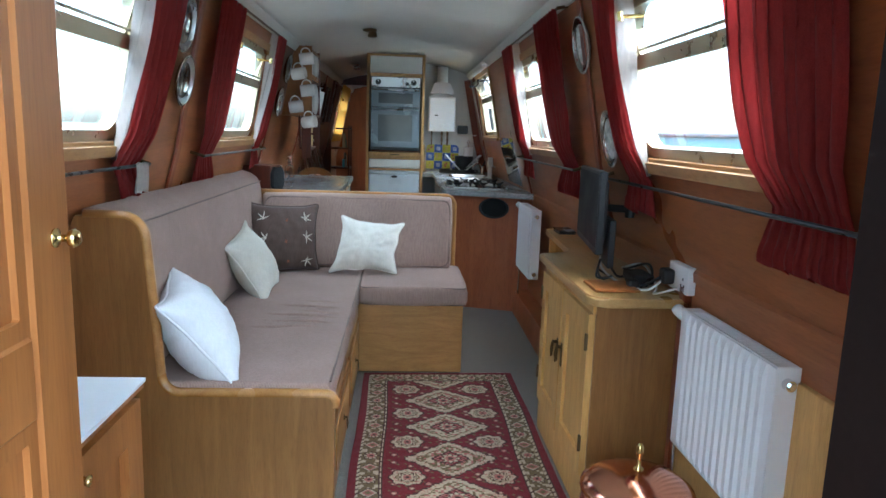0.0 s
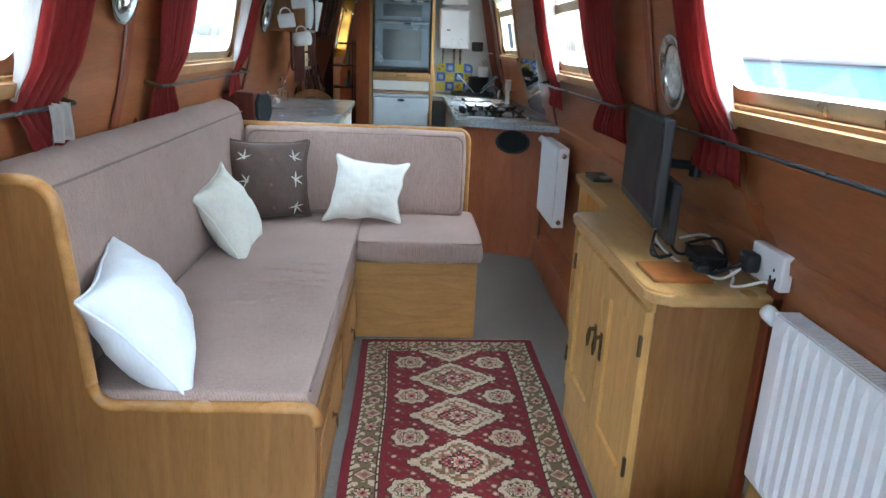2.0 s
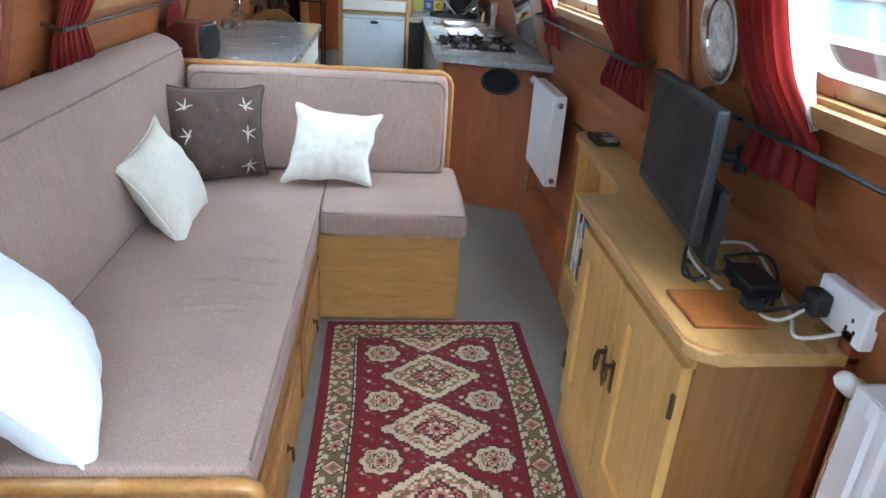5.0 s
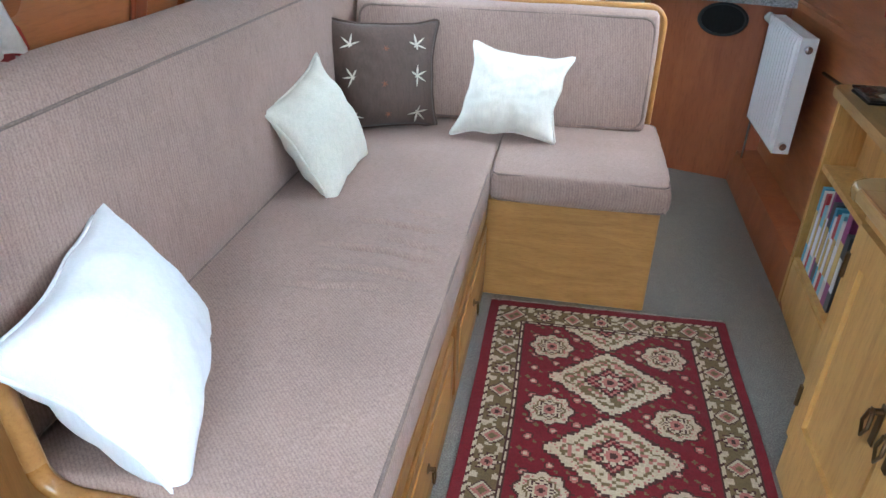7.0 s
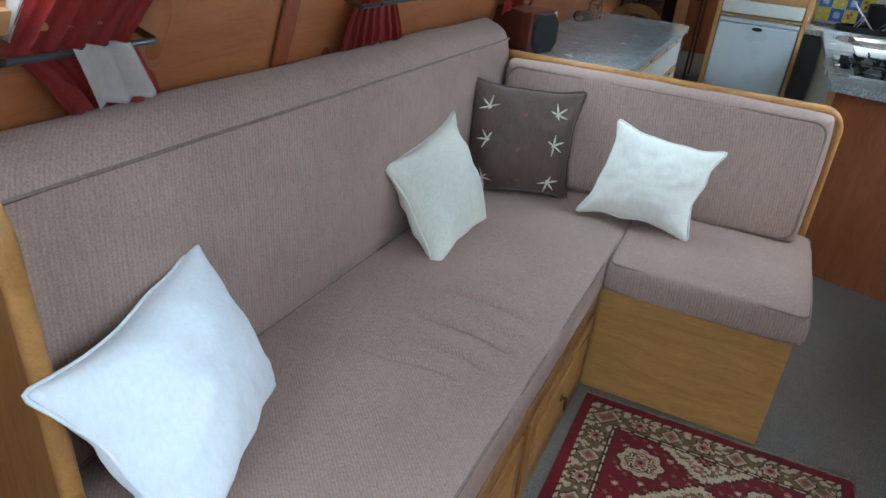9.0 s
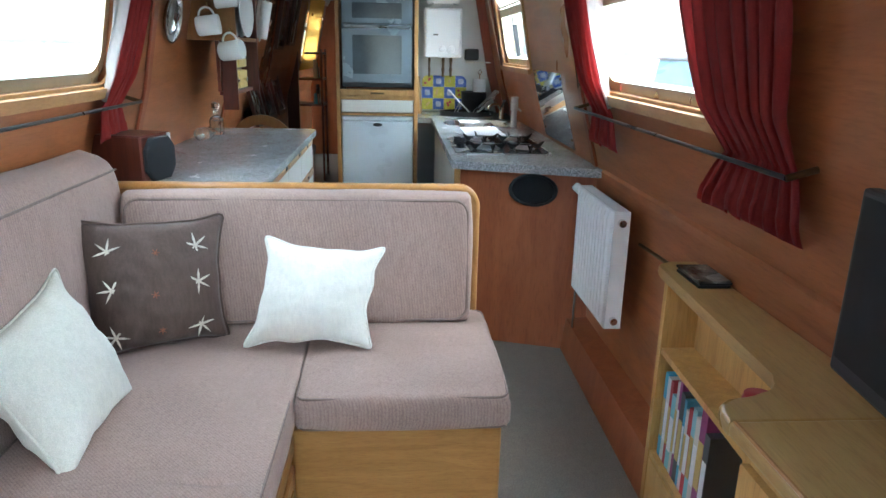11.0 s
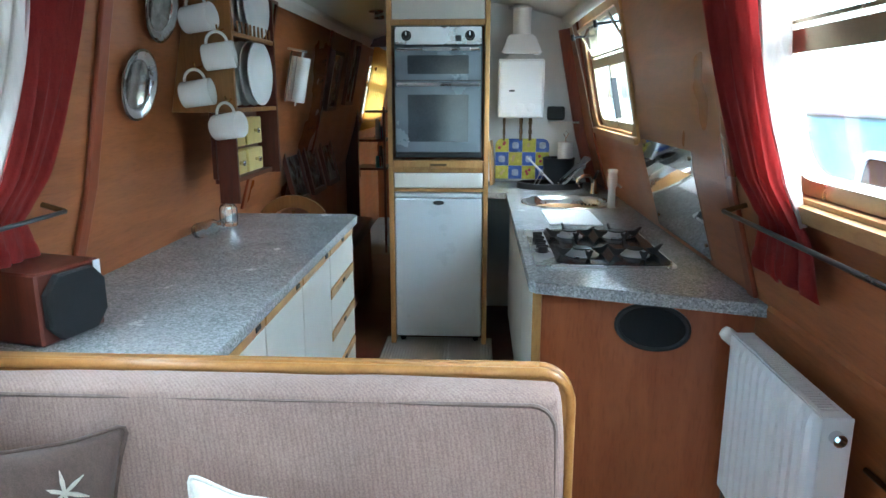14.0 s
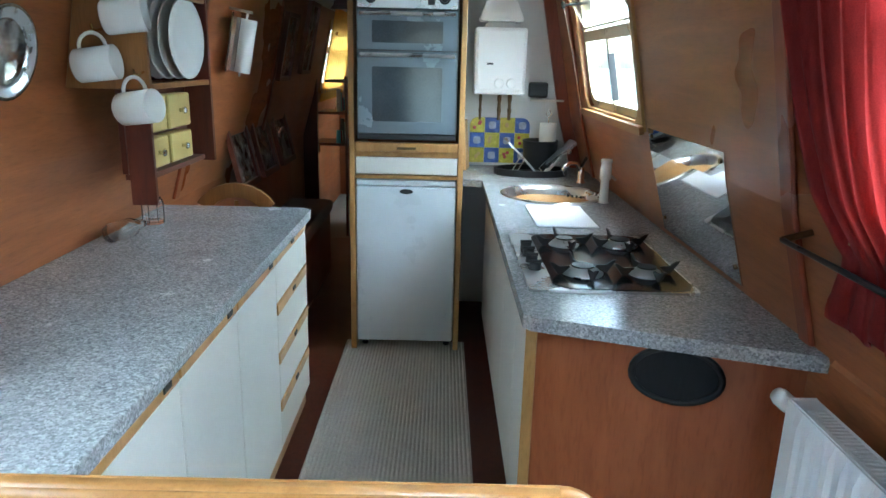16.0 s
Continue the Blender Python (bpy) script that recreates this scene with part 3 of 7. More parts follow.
def window(nm):
    s, y0, y1, z0, z1 = WIN[nm]
    to = side_to(s)
    root = thing(nm, to((y0 + y1) / 2, z0, 0), "gold-framed cabin window with rounded corners and a hinged top light", "window", kind="structure")
    k = nm == "window_5"
    n = 6
    # timber lining of the opening and the sill
    bm = ring(B(), rounded(y0 - 0.035, y1 + 0.035, z0 - 0.03, z1 + 0.035, 0.004, n), rounded(y0 + 0.004, y1 - 0.004, z0 + 0.004, z1 - 0.004, 0.075, n), to, -0.012, -0.001)
    part("lining", bm, M_LINING if not k else M_TRIM, root)
    bm = B()
    prism(bm, rounded(y0 - 0.05, y1 + 0.05, z0 - 0.036, z0 - 0.006, 0.008, 2), to, -0.03, -0.013)
    part("window_sill", bm, M_LINING, root, "pale varnished wooden sill")
    # metal frame with its rounded corners
    a, b = rounded(y0 + 0.002, y1 - 0.002, z0 + 0.002, z1 - 0.002, 0.10, n), rounded(y0 + 0.035, y1 - 0.035, z0 + 0.035, z1 - 0.035, 0.085, n)
    bm = ring(B(), rounded(y0 - 0.001, y1 + 0.001, z0 - 0.001, z1 + 0.001, 0.004, n), b, to, 0.03, 0.055)
    ring(bm, a, b, to, 0.012, 0.03)
    fr = part("window_frame", bm, M_FRAME, root)
    zt = z0 + (z1 - z0) * 0.60
    bm = prism(B(), rounded(y0 + 0.034, y1 - 0.034, zt - 0.022, zt + 0.022, 0.004, 1), to, 0.010, 0.05)
    part("transom", bm, M_FRAME, root)
    bm = prism(B(), rounded(y0 + 0.034, y1 - 0.034, zt + 0.032, zt + 0.04, 0.003, 1), to, 0.000, 0.012)
    part("catch_rail", bm, M_FRAME, root)
    ym = (y0 + y1) / 2
    if k:
        bm = prism(B(), rounded(ym - 0.016, ym + 0.016, z0 + 0.03, zt - 0.02, 0.003, 1), to, 0.012, 0.05)
        part("mullion", bm, M_FRAME, root)
        bm = prism(B(), rounded(ym - 0.03, ym - 0.017, z0 + 0.05, zt - 0.08, 0.003, 1), to, 0.004, 0.03)
        part("slide_handle", bm, M_BLACK, root, "black sliding pane handle")
    bm = prism(B(), rounded(y0 + 0.03, y1 - 0.03, z0 + 0.03, zt - 0.015, 0.04, n), to, 0.036, 0.040)
    part("pane", bm, M_GLASS, root).visible_shadow = False
    # the top light leans into the room
    lean = 0.09 if k else 0.03
    bm = prism(B(), rounded(y0 + 0.04, y1 - 0.04, zt + 0.012, z1 - 0.03, 0.01, 2),
               lambda u, v, d: to(u, v, d - lean * (v - zt) / (z1 - zt)), 0.036, 0.040)
    hop = part("pane", bm, M_GLASS, root)
    hop.visible_shadow = False
    bm = ring(B(), rounded(y0 + 0.037, y1 - 0.037, zt + 0.01, z1 - 0.027, 0.01, 2), rounded(y0 + 0.05, y1 - 0.05, zt + 0.022, z1 - 0.04, 0.008, 2),
              lambda u, v, d: to(u, v, d - lean * (v - zt) / (z1 - zt)), 0.030, 0.0355)
    part("top_light_frame", bm, M_FRAME, root)
    for yy in (y0 + 0.12, y1 - 0.12):
        bm = B()
        rod(bm, to(yy, z1 - 0.07, 0.03), to(yy, z1 - 0.06, -0.035 - lean * 0.6), 0.006)
        rod(bm, to(yy, z1 - 0.075, -0.03 - lean * 0.6), to(yy, z1 - 0.045, -0.03 - lean * 0.6), 0.009)
        part("stay", bm, M_BLACK if k else M_BRASS, root, "small window catch")


for w in WIN:
    window(w)

# entrance doors, both folded back into the saloon
def leaf(nm, x0, x1, y0, y1, mat, label, knob_side):
    root = thing(nm, ((x0 + x1) / 2, y0, 0.03), label, "door", kind="structure")
    xm = (x0 + x1) / 2
    for a, b in ((y0, y0 + 0.075), (y1 - 0.075, y1)):
        part("stile", box(B(), x0, x1, a, b, 0.03, 1.78, 0.004, 1), mat, root)
    for a, b in ((0.03, 0.20), (0.98, 1.06), (1.66, 1.78)):
        part("rail", box(B(), x0 + 0.001, x1 - 0.001, y0 + 0.075, y1 - 0.075, a, b, 0.004, 1), mat, root)
    for a, b in ((0.20, 0.98), (1.06, 1.66)):
        bm = box(B(), xm - 0.006, xm + 0.006, y0 + 0.07, y1 - 0.07, a - 0.005, b + 0.005)
        for xs, xe in ((xm + 0.006, x1 - 0.004), (x0 + 0.004, xm - 0.006)):
            ring(bm, rounded(y0 + 0.073, y1 - 0.073, a - 0.002, b + 0.002, 0.002, 1), rounded(y0 + 0.09, y1 - 0.09, a + 0.016, b - 0.016, 0.002, 1), lambda u, v, d: Vector((d, u, v)), xs, xe)
        part("panel", bm, mat, root)
    if knob_side:
        m = Matrix.Translation((x1, y1 - 0.03, 1.14)) @ Matrix.Rotation(radians(90), 4, "Y") @ Matrix.Scale(0.42, 4)
        bm = lathe(B(), [(0, 0), (0.022, 0), (0.022, 0.004), (0.009, 0.008), (0.008, 0.025), (0.018, 0.032), (0.021, 0.042), (0.016, 0.052), (0, 0.055)], m, 20)
        part("knob", bm, M_BRASS, root, "polished brass knob", True)


leaf("door_1", -0.405, -0.372, 0.95, 1.64, M_DOOR, "open orange-pine entrance door with recessed panels and brass knob", True)
leaf("door_2", 0.268, 0.296, 0.95, 1.422, M_SHADEDOOR, "entrance door leaf folded back, its shade put into a near-black colour", False)

bm = box(B(), -1.05, 0.86, 5.90, 9.74, 0.0004, 0.004)
single("floor_galley", bm, M_DARKRED, "dark brown sheet floor of the galley and passage", "floor", kind="structure")
# bow deck behind the entrance, water and the boat alongside
bm = box(B(), -0.95, 0.75, -1.6, 0.85, -0.12, -0.05)
single("deck", bm, M_DECK, "grey painted bow deck outside the doorway", "deck", kind="structure")
bm = B()
bmesh.ops.create_grid(bm, x_segments=2, y_segments=2, size=900, matrix=Matrix.Translation((0, 0, -0.75)))
single("water", bm, M_WATER, "wide pale canal water reflecting the sky", "water", kind="structure")


def moored_boat(x0, x1, y0, y1, paint, label):
    root = thing("moored_boat", ((x0 + x1) / 2, (y0 + y1) / 2, -0.74), label, "boat")
    bm = box(B(), x0, x1, y0, y1, -0.80, 0.35, 0.06, 2)
    part("hull", bm, M_HULL, root)
    bm = hexa(B(), [(x0 + 0.1, y0 + 1.2, 0.35), (x1 - 0.1, y0 + 1.2, 0.35), (x1 - 0.1, y1 - 1, 0.35), (x0 + 0.1, y1 - 1, 0.35)],
              [(x0 + 0.25, y0 + 1.25, 1.28), (x1 - 0.25, y0 + 1.25, 1.28), (x1 - 0.25, y1 - 1.05, 1.28), (x0 + 0.25, y1 - 1.05, 1.28)])
    part("cabin", bm, paint, root)
    bm = box(B(), x0 + 0.22, x1 - 0.22, y0 + 1.2, y1 - 1.0, 1.28, 1.33, 0.02, 2)
    part("roof", bm, M_GREY, root)
    y = y0 + 2
    while y < y1 - 2.2:
        f = lambda u, v, d: Vector((x0 + 0.1 + 0.15 * (v - 0.35) / 0.93 + d, u, v))
        bm = ring(B(), rounded(y, y + 0.9, 0.7, 1.12, 0.07), rounded(y + 0.04, y + 0.86, 0.74, 1.08, 0.05), f, -0.02, 0.01)
        w = part("window", bm, M_GREY, root)
        bm = prism(B(), rounded(y + 0.03, y + 0.87, 0.73, 1.09, 0.05), f, -0.008, -0.004)
        part("pane", bm, M_GLOSSBLK, w)
        y += 1.9


moored_boat(1.9, 3.9, -3.0, 9.5, M_BLUEPAINT, "pale blue narrowboat moored alongside with grey roof")

# ---- saloon ----
XZ = lambda y: (lambda u, v, d: Vector((u, y + d, v)))
# corner sofa
sofa = thing("corner_sofa", (-0.6, 3.9, 0.0), "built-in L-shaped corner sofa with mauve cushions and honey-oak ends", "sofa")
SB = 0.995   # top of the long back


def arc(cx, cz, r, a0, a1, n=6):
    return [(cx + r * math.cos(radians(a0 + (a1 - a0) * i / n)), cz + r * math.sin(radians(a0 + (a1 - a0) * i / n))) for i in range(n + 1)]


outline = [(-1.055, 0.0), (-0.245, 0.0)] + arc(-0.275, 0.395, 0.03, 0, 90) + arc(-0.72, 0.485, 0.06, 270, 180, 5) \
    + [(-0.795, 0.70)] + arc(-0.875, 0.91, 0.065, 0, 90) + [(-1.005, 0.975), (-1.06, 0.84)]
bm = prism(B(), outline, XZ(3.0), 0.0, 0.032, 0.004, 2)
part("end_panel", bm, M_HONEY, sofa)
edge = arc(-0.275, 0.395, 0.03, -20, 90) + [(-0.5, 0.425)] + arc(-0.72, 0.485, 0.06, 270, 180, 6) + [(-0.79, 0.65)] + arc(-0.875, 0.91, 0.065, 0, 90) + [(-0.98, 0.975)]
bm = tube(B(), [(x, 3.016, z) for x, z in edge], 0.0175, 10)
part("edge_moulding", bm, M_EDGE, sofa, "rounded polished oak edging", True)
# bases
bm = box(B(), -1.05, -0.272, 3.033, 5.018, 0.0, 0.355)
part("long_base", bm, M_HONEYH, sofa)
bm = box(B(), -0.2715, 0.285, 4.40, 5.018, 0.0, 0.362, 0.004, 1)
part("short_base", bm, M_HONEYH, sofa)
for za, zb in ((0.30, 0.355), (0.0, 0.05)):
    part("face_rail", box(B(), -0.271, -0.258, 3.034, 4.395, za, zb, 0.003, 1), M_HONEY, sofa)
for i, (a, b) in enumerate(((3.09, 3.74), (3.78, 4.36))):
    bm = box(B(), -0.2715, -0.252, a, b, 0.06, 0.29, 0.004, 1)
    d = part("drawer_front", bm, M_HONEY, sofa)
    bm = box(B(), -0.252, -0.249, a + 0.05, b - 0.05, 0.10, 0.25, 0.003, 1)
    part("raised_field", bm, M_HONEYH, d)
    ym = (a + b) / 2
    bm = B()
    lathe(bm, [(0, 0), (0.012, 0), (0.012, 0.003), (0.005, 0.006), (0.005, 0.015), (0, 0.016)], Matrix.Translation((-0.25, ym, 0.175)) @ Matrix.Rotation(radians(90), 4, "Y"), 12)
    tube(bm, [(-0.236, ym - 0.008, 0.172), (-0.234, ym - 0.009, 0.145), (-0.234, ym, 0.132), (-0.234, ym + 0.009, 0.145), (-0.236, ym + 0.008, 0.172)], 0.003, 6)
    part("pull", bm, M_BRONZE, d, "small bronze drop handle")
# seat cushions, with the creases pressed across the long one
bm = cushion(B(), -0.86, -0.262, 3.036, 5.012, 0.357, 0.452, 0.022, 0.010, 330, 3)
for v in bm.verts:
    if v.co.z > 0.43:
        for yc, dep, xa, xb in ((3.62, 0.009, -0.66, -0.36), (3.70, 0.012, -0.60, -0.30), (3.80, 0.013, -0.64, -0.30), (3.87, 0.010, -0.50, -0.28), (3.96, 0.012, -0.60, -0.30), (4.06, 0.007, -0.52, -0.30)):
            dy = v.co.y - (yc + 0.018 * math.sin(v.co.x * 9 + yc * 5) + 0.01 * noise.noise(Vector((v.co.x * 14, yc, 0))))
            w = max(0.0, min(1, (v.co.x - xa) * 9)) * max(0.0, min(1, (xb - v.co.x) * 14))
            v.co.z += w * (-1.0 * dep * math.exp(-(dy / 0.0065) ** 2) + 0.3 * dep * math.exp(-((dy - 0.018) / 0.012) ** 2))
seat = part("seat_cushion", bm, M_FABRIC, sofa, "", True)
bm = tube(B(), [(-0.2638, 3.06 + 0.1 * i, 0.4512 + 0.0005 * (i % 2)) for i in range(14)] + [(-0.2638, 4.388, 0.4512)], 0.004, 6)
part("piping", bm, M_PIPING, seat)
bm = cushion(B(), -0.252, 0.302, 4.392, 5.012, 0.364, 0.456, 0.022, 0.010, 14, 9)
seat2 = part("seat_cushion", bm, M_FABRIC, sofa, "", True)
bm = tube(B(), [(x, y, 0.4535) for x, y in rounded(-0.249, 0.299, 4.395, 5.008, 0.03, 4)], 0.0035, 6, True)
part("piping", bm, M_PIPING, seat2)
bm = tube(B(), [(x, y, 0.3665) for x, y in rounded(-0.249, 0.299, 4.395, 5.008, 0.03, 4)], 0.0035, 6, True)
part("piping", bm, M_PIPING, seat2)


# long back cushion: leans with the side and has a sloping top
def leaning(bm, pts, y0, y1, n, r):
    """A cushion with the section pts (x, z), rounded at both ends."""
    ys = [y0, y0 + r * 0.15, y0 + r * 0.5, y0 + r] + [y0 + r + (y1 - y0 - 2 * r) * i / n for i in range(1, n)] + [y1 - r, y1 - r * 0.5, y1 - r * 0.15, y1]
    cx, cz = sum(p[0] for p in pts) / len(pts), sum(p[1] for p in pts) / len(pts)
    rings = []
    for y in ys:
        e = min(y - y0, y1 - y)
        k = 1.0 if e >= r else math.sqrt(max(0, 1 - (1 - e / r) ** 2))
        w = r * (1 - k)
        ringv = []
        for x, z in pts:
            dx, dz = cx - x, cz - z
            L = math.hypot(dx, dz)
            p = Vector((x + dx / L * w, y, z + dz / L * w))
            p.x += 0.006 * noise.noise(p * 4.0)
            p.z += 0.006 * noise.noise(p * 3.0 + Vector((5, 0, 0)))
            ringv.append(bm.verts.new(p))
        rings.append(ringv)
    m = len(pts)
    for a, b in zip(rings, rings[1:]):
        for i in range(m):
            bm.faces.new((a[i], a[(i + 1) % m], b[(i + 1) % m], b[i]))
    bm.faces.new(rings[0])
    bm.faces.new(rings[-1][::-1])
    return bm


sec = [(-0.845, 0.44), (-0.840, 0.50), (-0.843, 0.6), (-0.850, 0.7), (-0.858, 0.82), (-0.866, 0.90), (-0.876, 0.94), (-0.892, 0.965), (-0.92, SB - 0.012), (-0.97, SB + 0.004), (-1.0, SB - 0.005), (-1.01, 0.94), (-1.03, 0.77), (-1.04, 0.6), (-0.95, 0.44)]
bm = leaning(B(), sec, 3.034, 5.01, 36, 0.02)
bk = part("back_cushion", bm, M_FABRIC, sofa, "", True)
bm = tube(B(), [(-0.872 + 0.004 * noise.noise(Vector((0, y * 4, 2))), y, 0.937) for y in [3.045 + 0.0652 * i for i in range(31)]], 0.0035, 6)
part("piping", bm, M_PIPING, bk)
bm = tube(B(), [(-0.846, y, 0.457) for y in [3.045 + 0.488 * i for i in range(5)]], 0.004, 6)
part("piping", bm, M_PIPING, bk)
# short back: cushion in front of an oak panel with a rounded corner
bm = cushion(B(), -0.845, 0.246, 4.875, 5.016, 0.462, 0.872, 0.03, 0.008, 18, 5)
for v in bm.verts:
    v.co.y += 0.055 * max(0.0, (v.co.z - 0.462) / 0.41) * max(0.0, min(1.0, (5.01 - v.co.y) / 0.1))
bk2 = part("back_cushion", bm, M_FABRIC, sofa, "", True)
loop = rounded(-0.83, 0.235, 0.474, 0.857, 0.045, 5)
bm = tube(B(), [(u, 4.877 + 0.055 * (v - 0.462) / 0.41, v) for u, v in loop], 0.0048, 6, True)
part("piping", bm, M_PIPING, bk2)
op = [(-1.0, 0.0), (0.274, 0.0)] + arc(0.214, 0.818, 0.06, 0, 90, 8) + [(-1.0, 0.878)]
bm = prism(B(), op, XZ(5.02), 0.0, 0.045, 0.003, 1)
part("back_panel", bm, M_HONEY, sofa)
ed = [(0.274, 0.02), (0.274, 0.5)] + arc(0.214, 0.818, 0.06, 0, 90, 8) + [(-0.4, 0.878), (-0.98, 0.878)]
bm = B()
for k in (5.028, 5.056):
    tube(bm, [(x, k, z) for x, z in ed], 0.011, 10)
box(bm, -0.98, 0.214, 5.03, 5.054, 0.876, 0.8885)
part("edge_moulding", bm, M_EDGE, sofa, "rounded polished oak edging", True)


# scatter cushions
def scatter(label, mat, corners, thick, seed, ear=0.05, flop=0.3):
    at = sum((Vector(c) for c in corners), Vector()) / 4
    root = thing("scatter_cushion", at, label, "cushion", "scatter cushions")
    bm = B()
    rim, skin = pillow_mesh(bm, corners, thick, seed, 30, ear, flop)
    spots = {(u, v): skin(u, v) for u in (-0.65, -0.05, 0.0, 0.62, 0.66) for v in (-0.68, -0.1, 0.02, 0.55, 0.66)}
    part("cover", bm, mat, root, "", True)
    part("piping", tube(B(), rim, 0.0042, 6, True), mat, root, "", True)
    right = (Vector(corners[1]) - Vector(corners[0])).normalized()
    return root, spots, right


scatter("plain white cotton scatter cushion leaning on the sofa back", M_WHITEC,
        ((-0.556, 3.045, 0.432), (-0.705, 3.405, 0.468), (-0.865, 3.39, 0.742), (-0.768, 2.99, 0.70)), 0.21, 1.0, 0.09)
scatter("oat-coloured linen scatter cushion tilted against the sofa back", M_OAT,
        ((-0.675, 4.09, 0.44), (-0.68, 4.45, 0.458), (-0.848, 4.50, 0.755), (-0.855, 4.095, 0.70)), 0.17, 5.0, 0.08)
cream, spots, right = scatter("creased cream linen scatter cushion with a pocket", M_CREAM,
                              ((-0.428, 4.70, 0.475), (-0.078, 4.67, 0.48), (-0.040, 4.815, 0.726), (-0.372, 4.81, 0.76)), 0.15, 9.0, 0.12)
brown, spots, right = scatter("dark brown satin scatter cushion embroidered with pale stars", M_BROWN,
                              ((-0.845, 4.63, 0.465), (-0.522, 4.80, 0.465), (-0.535, 4.875, 0.81), (-0.88, 4.70, 0.832)), 0.14, 14.0, 0.04)


def star(spot, r, mat, parent, n=6, turn=15):
    """A flat embroidered star, lying on the cushion's skin."""
    p, nrm = spot
    up = nrm.cross(right).normalized()
    bm = B()
    o = []
    for k in range(n):
        a = radians(360 / n * k + turn)
        for da, rr in ((-0.16, 0.5), (0, 1.0), (0.16, 0.5), (math.pi / n, 0.13)):
            o.append((r * rr * math.cos(a + da), r * rr * math.sin(a + da)))
    prism(bm, o, lambda u, v, d: p + right * u + up * v + nrm * d, -0.006, 0.003)
    part("embroidered_star", bm, mat, parent)


for k, (u, v) in enumerate(((-0.65, 0.66), (0.62, 0.66), (-0.65, 0.02), (0.66, 0.02), (-0.65, -0.68), (0.62, -0.68))):
    star(spots[u, v], 0.038, M_EMBR, brown, 6, 15 + 23 * k)
for k, (u, v) in enumerate(((0.0, 0.55), (-0.05, -0.1), (0.0, -0.68))):
    star(spots[u, v], 0.012, M_EMBR2, brown, 6, 40 * k)

# rug: woven knots, medallions down the middle and a border of rosettes
RX0, RX1, RY0, RY1, KN = -0.218, 0.548, 2.72, 4.355, 0.005


def speck(i, j, k):
    """A fixed random number for a knot, for the weaver's irregular fillings."""
    return noise.cell(Vector((i * 1.37 + 0.5, j * 1.91 + 0.5, k * 7.3))) * 0.5 + 0.5


def rosette(a, c, r):
    """A small eight-petalled flower of radius r; None outside it."""
    q = math.hypot(a, c)
    petal = r * (0.82 + 0.18 * math.cos(8 * math.atan2(c, a)))
    if q > petal:
        return None
    if q > petal * 0.80:
        return "k"
    if q > r * 0.48:
        return "b"
    return "p" if q > r * 0.22 else "k"


def knot(x, y):
    """The colour of the knot x from the near side edge, y from the far end, in metres."""
    W, L = RX1 - RX0, RY1 - RY0
    i, j = int(x / KN), int(y / KN)
    e = min(x, W - x, y, L - y)
    if e < 0.028:
        return "r"
    if e < 0.042:
        return "b" if (i + j) // 2 % 3 and 0.031 < e < 0.039 else "k"
    if e < 0.110:
        along = y if min(x, W - x) <= min(y, L - y) else x
        c, per = e - 0.076, 0.092
        a = (along + per / 2) % per - per / 2
        odd = int((along + per / 2) // per) % 2
        if odd:
            rd = abs(a) + abs(c) * 0.9
            if rd < 0.034:
                return "k" if rd > 0.029 else "b" if rd > 0.022 else "p" if rd > 0.012 else "o"
        else:
            f = rosette(a, c, 0.033)
            if f:
                return f
        edge = per / 2 - abs(a)
        if abs(c) > 0.018 and math.hypot(edge, abs(c) - 0.026) < 0.010:
            return "b"
        return "o" if speck(i // 2, j // 2, 1) > 0.12 else "b"
    if e < 0.124:
        return "b" if 0.113 < e < 0.121 and (i + j) // 2 % 4 else "k"
    # medallions down the middle, each with a serrated rim
    u, per = x - W / 2, 0.285
    row = (y - 0.375 + per / 2) // per
    v = y - 0.375 - row * per
    st = 0.009
    us, vs = abs(u) // st * st, abs(v) // st * st
    d = us / 0.178 + vs / 0.142
    if d < 1.0:
        if d > 0.93:
            return "k"
        if d > 0.74:
            return "b" if speck(i, j, 2) > 0.12 else "p"
        if d > 0.68:
            return "o"
        if d > 0.40:
            f = speck(i // 2, j // 2, 3)
            if int(row) % 2:
                return "b" if f > 0.45 else "p" if f > 0.2 else "o"
            return "o" if f > 0.62 else "b" if f > 0.22 else "p"
        if d > 0.34:
            return "k"
        f = rosette(u, v, 0.045)
        if f:
            return f
        return "r" if (i // 2 + j // 2) % 2 else "p"
    # octagons between them at the sides
    vo = (y - 0.375) % per - per / 2
    uo = abs(u) - 0.168
    q = math.hypot(uo, vo * 1.1)
    rim = 0.073 * (0.92 + 0.08 * math.cos(8 * math.atan2(vo, uo)))
    if q < rim:
        if q > rim * 0.9:
            return "k"
        if q > rim * 0.62:
            return "b" if speck(i, j, 4) > 0.15 else "p"
        if q > rim * 0.54:
            return "o"
        return rosette(uo, vo, 0.036) or "b"
    # small flowers and leaves scattered over the red ground
    fu, fv = u % 0.062 - 0.031, (v + 0.031 * (int(u // 0.062) % 2)) % 0.062 - 0.031
    fr = math.hypot(fu, fv)
    if fr < 0.014:
        return "b" if fr < 0.005 else "p" if fr < 0.010 else "k"
    if abs(fu - fv) < 0.006 and 0.018 < fr < 0.030:
        return "o"
    return "r"


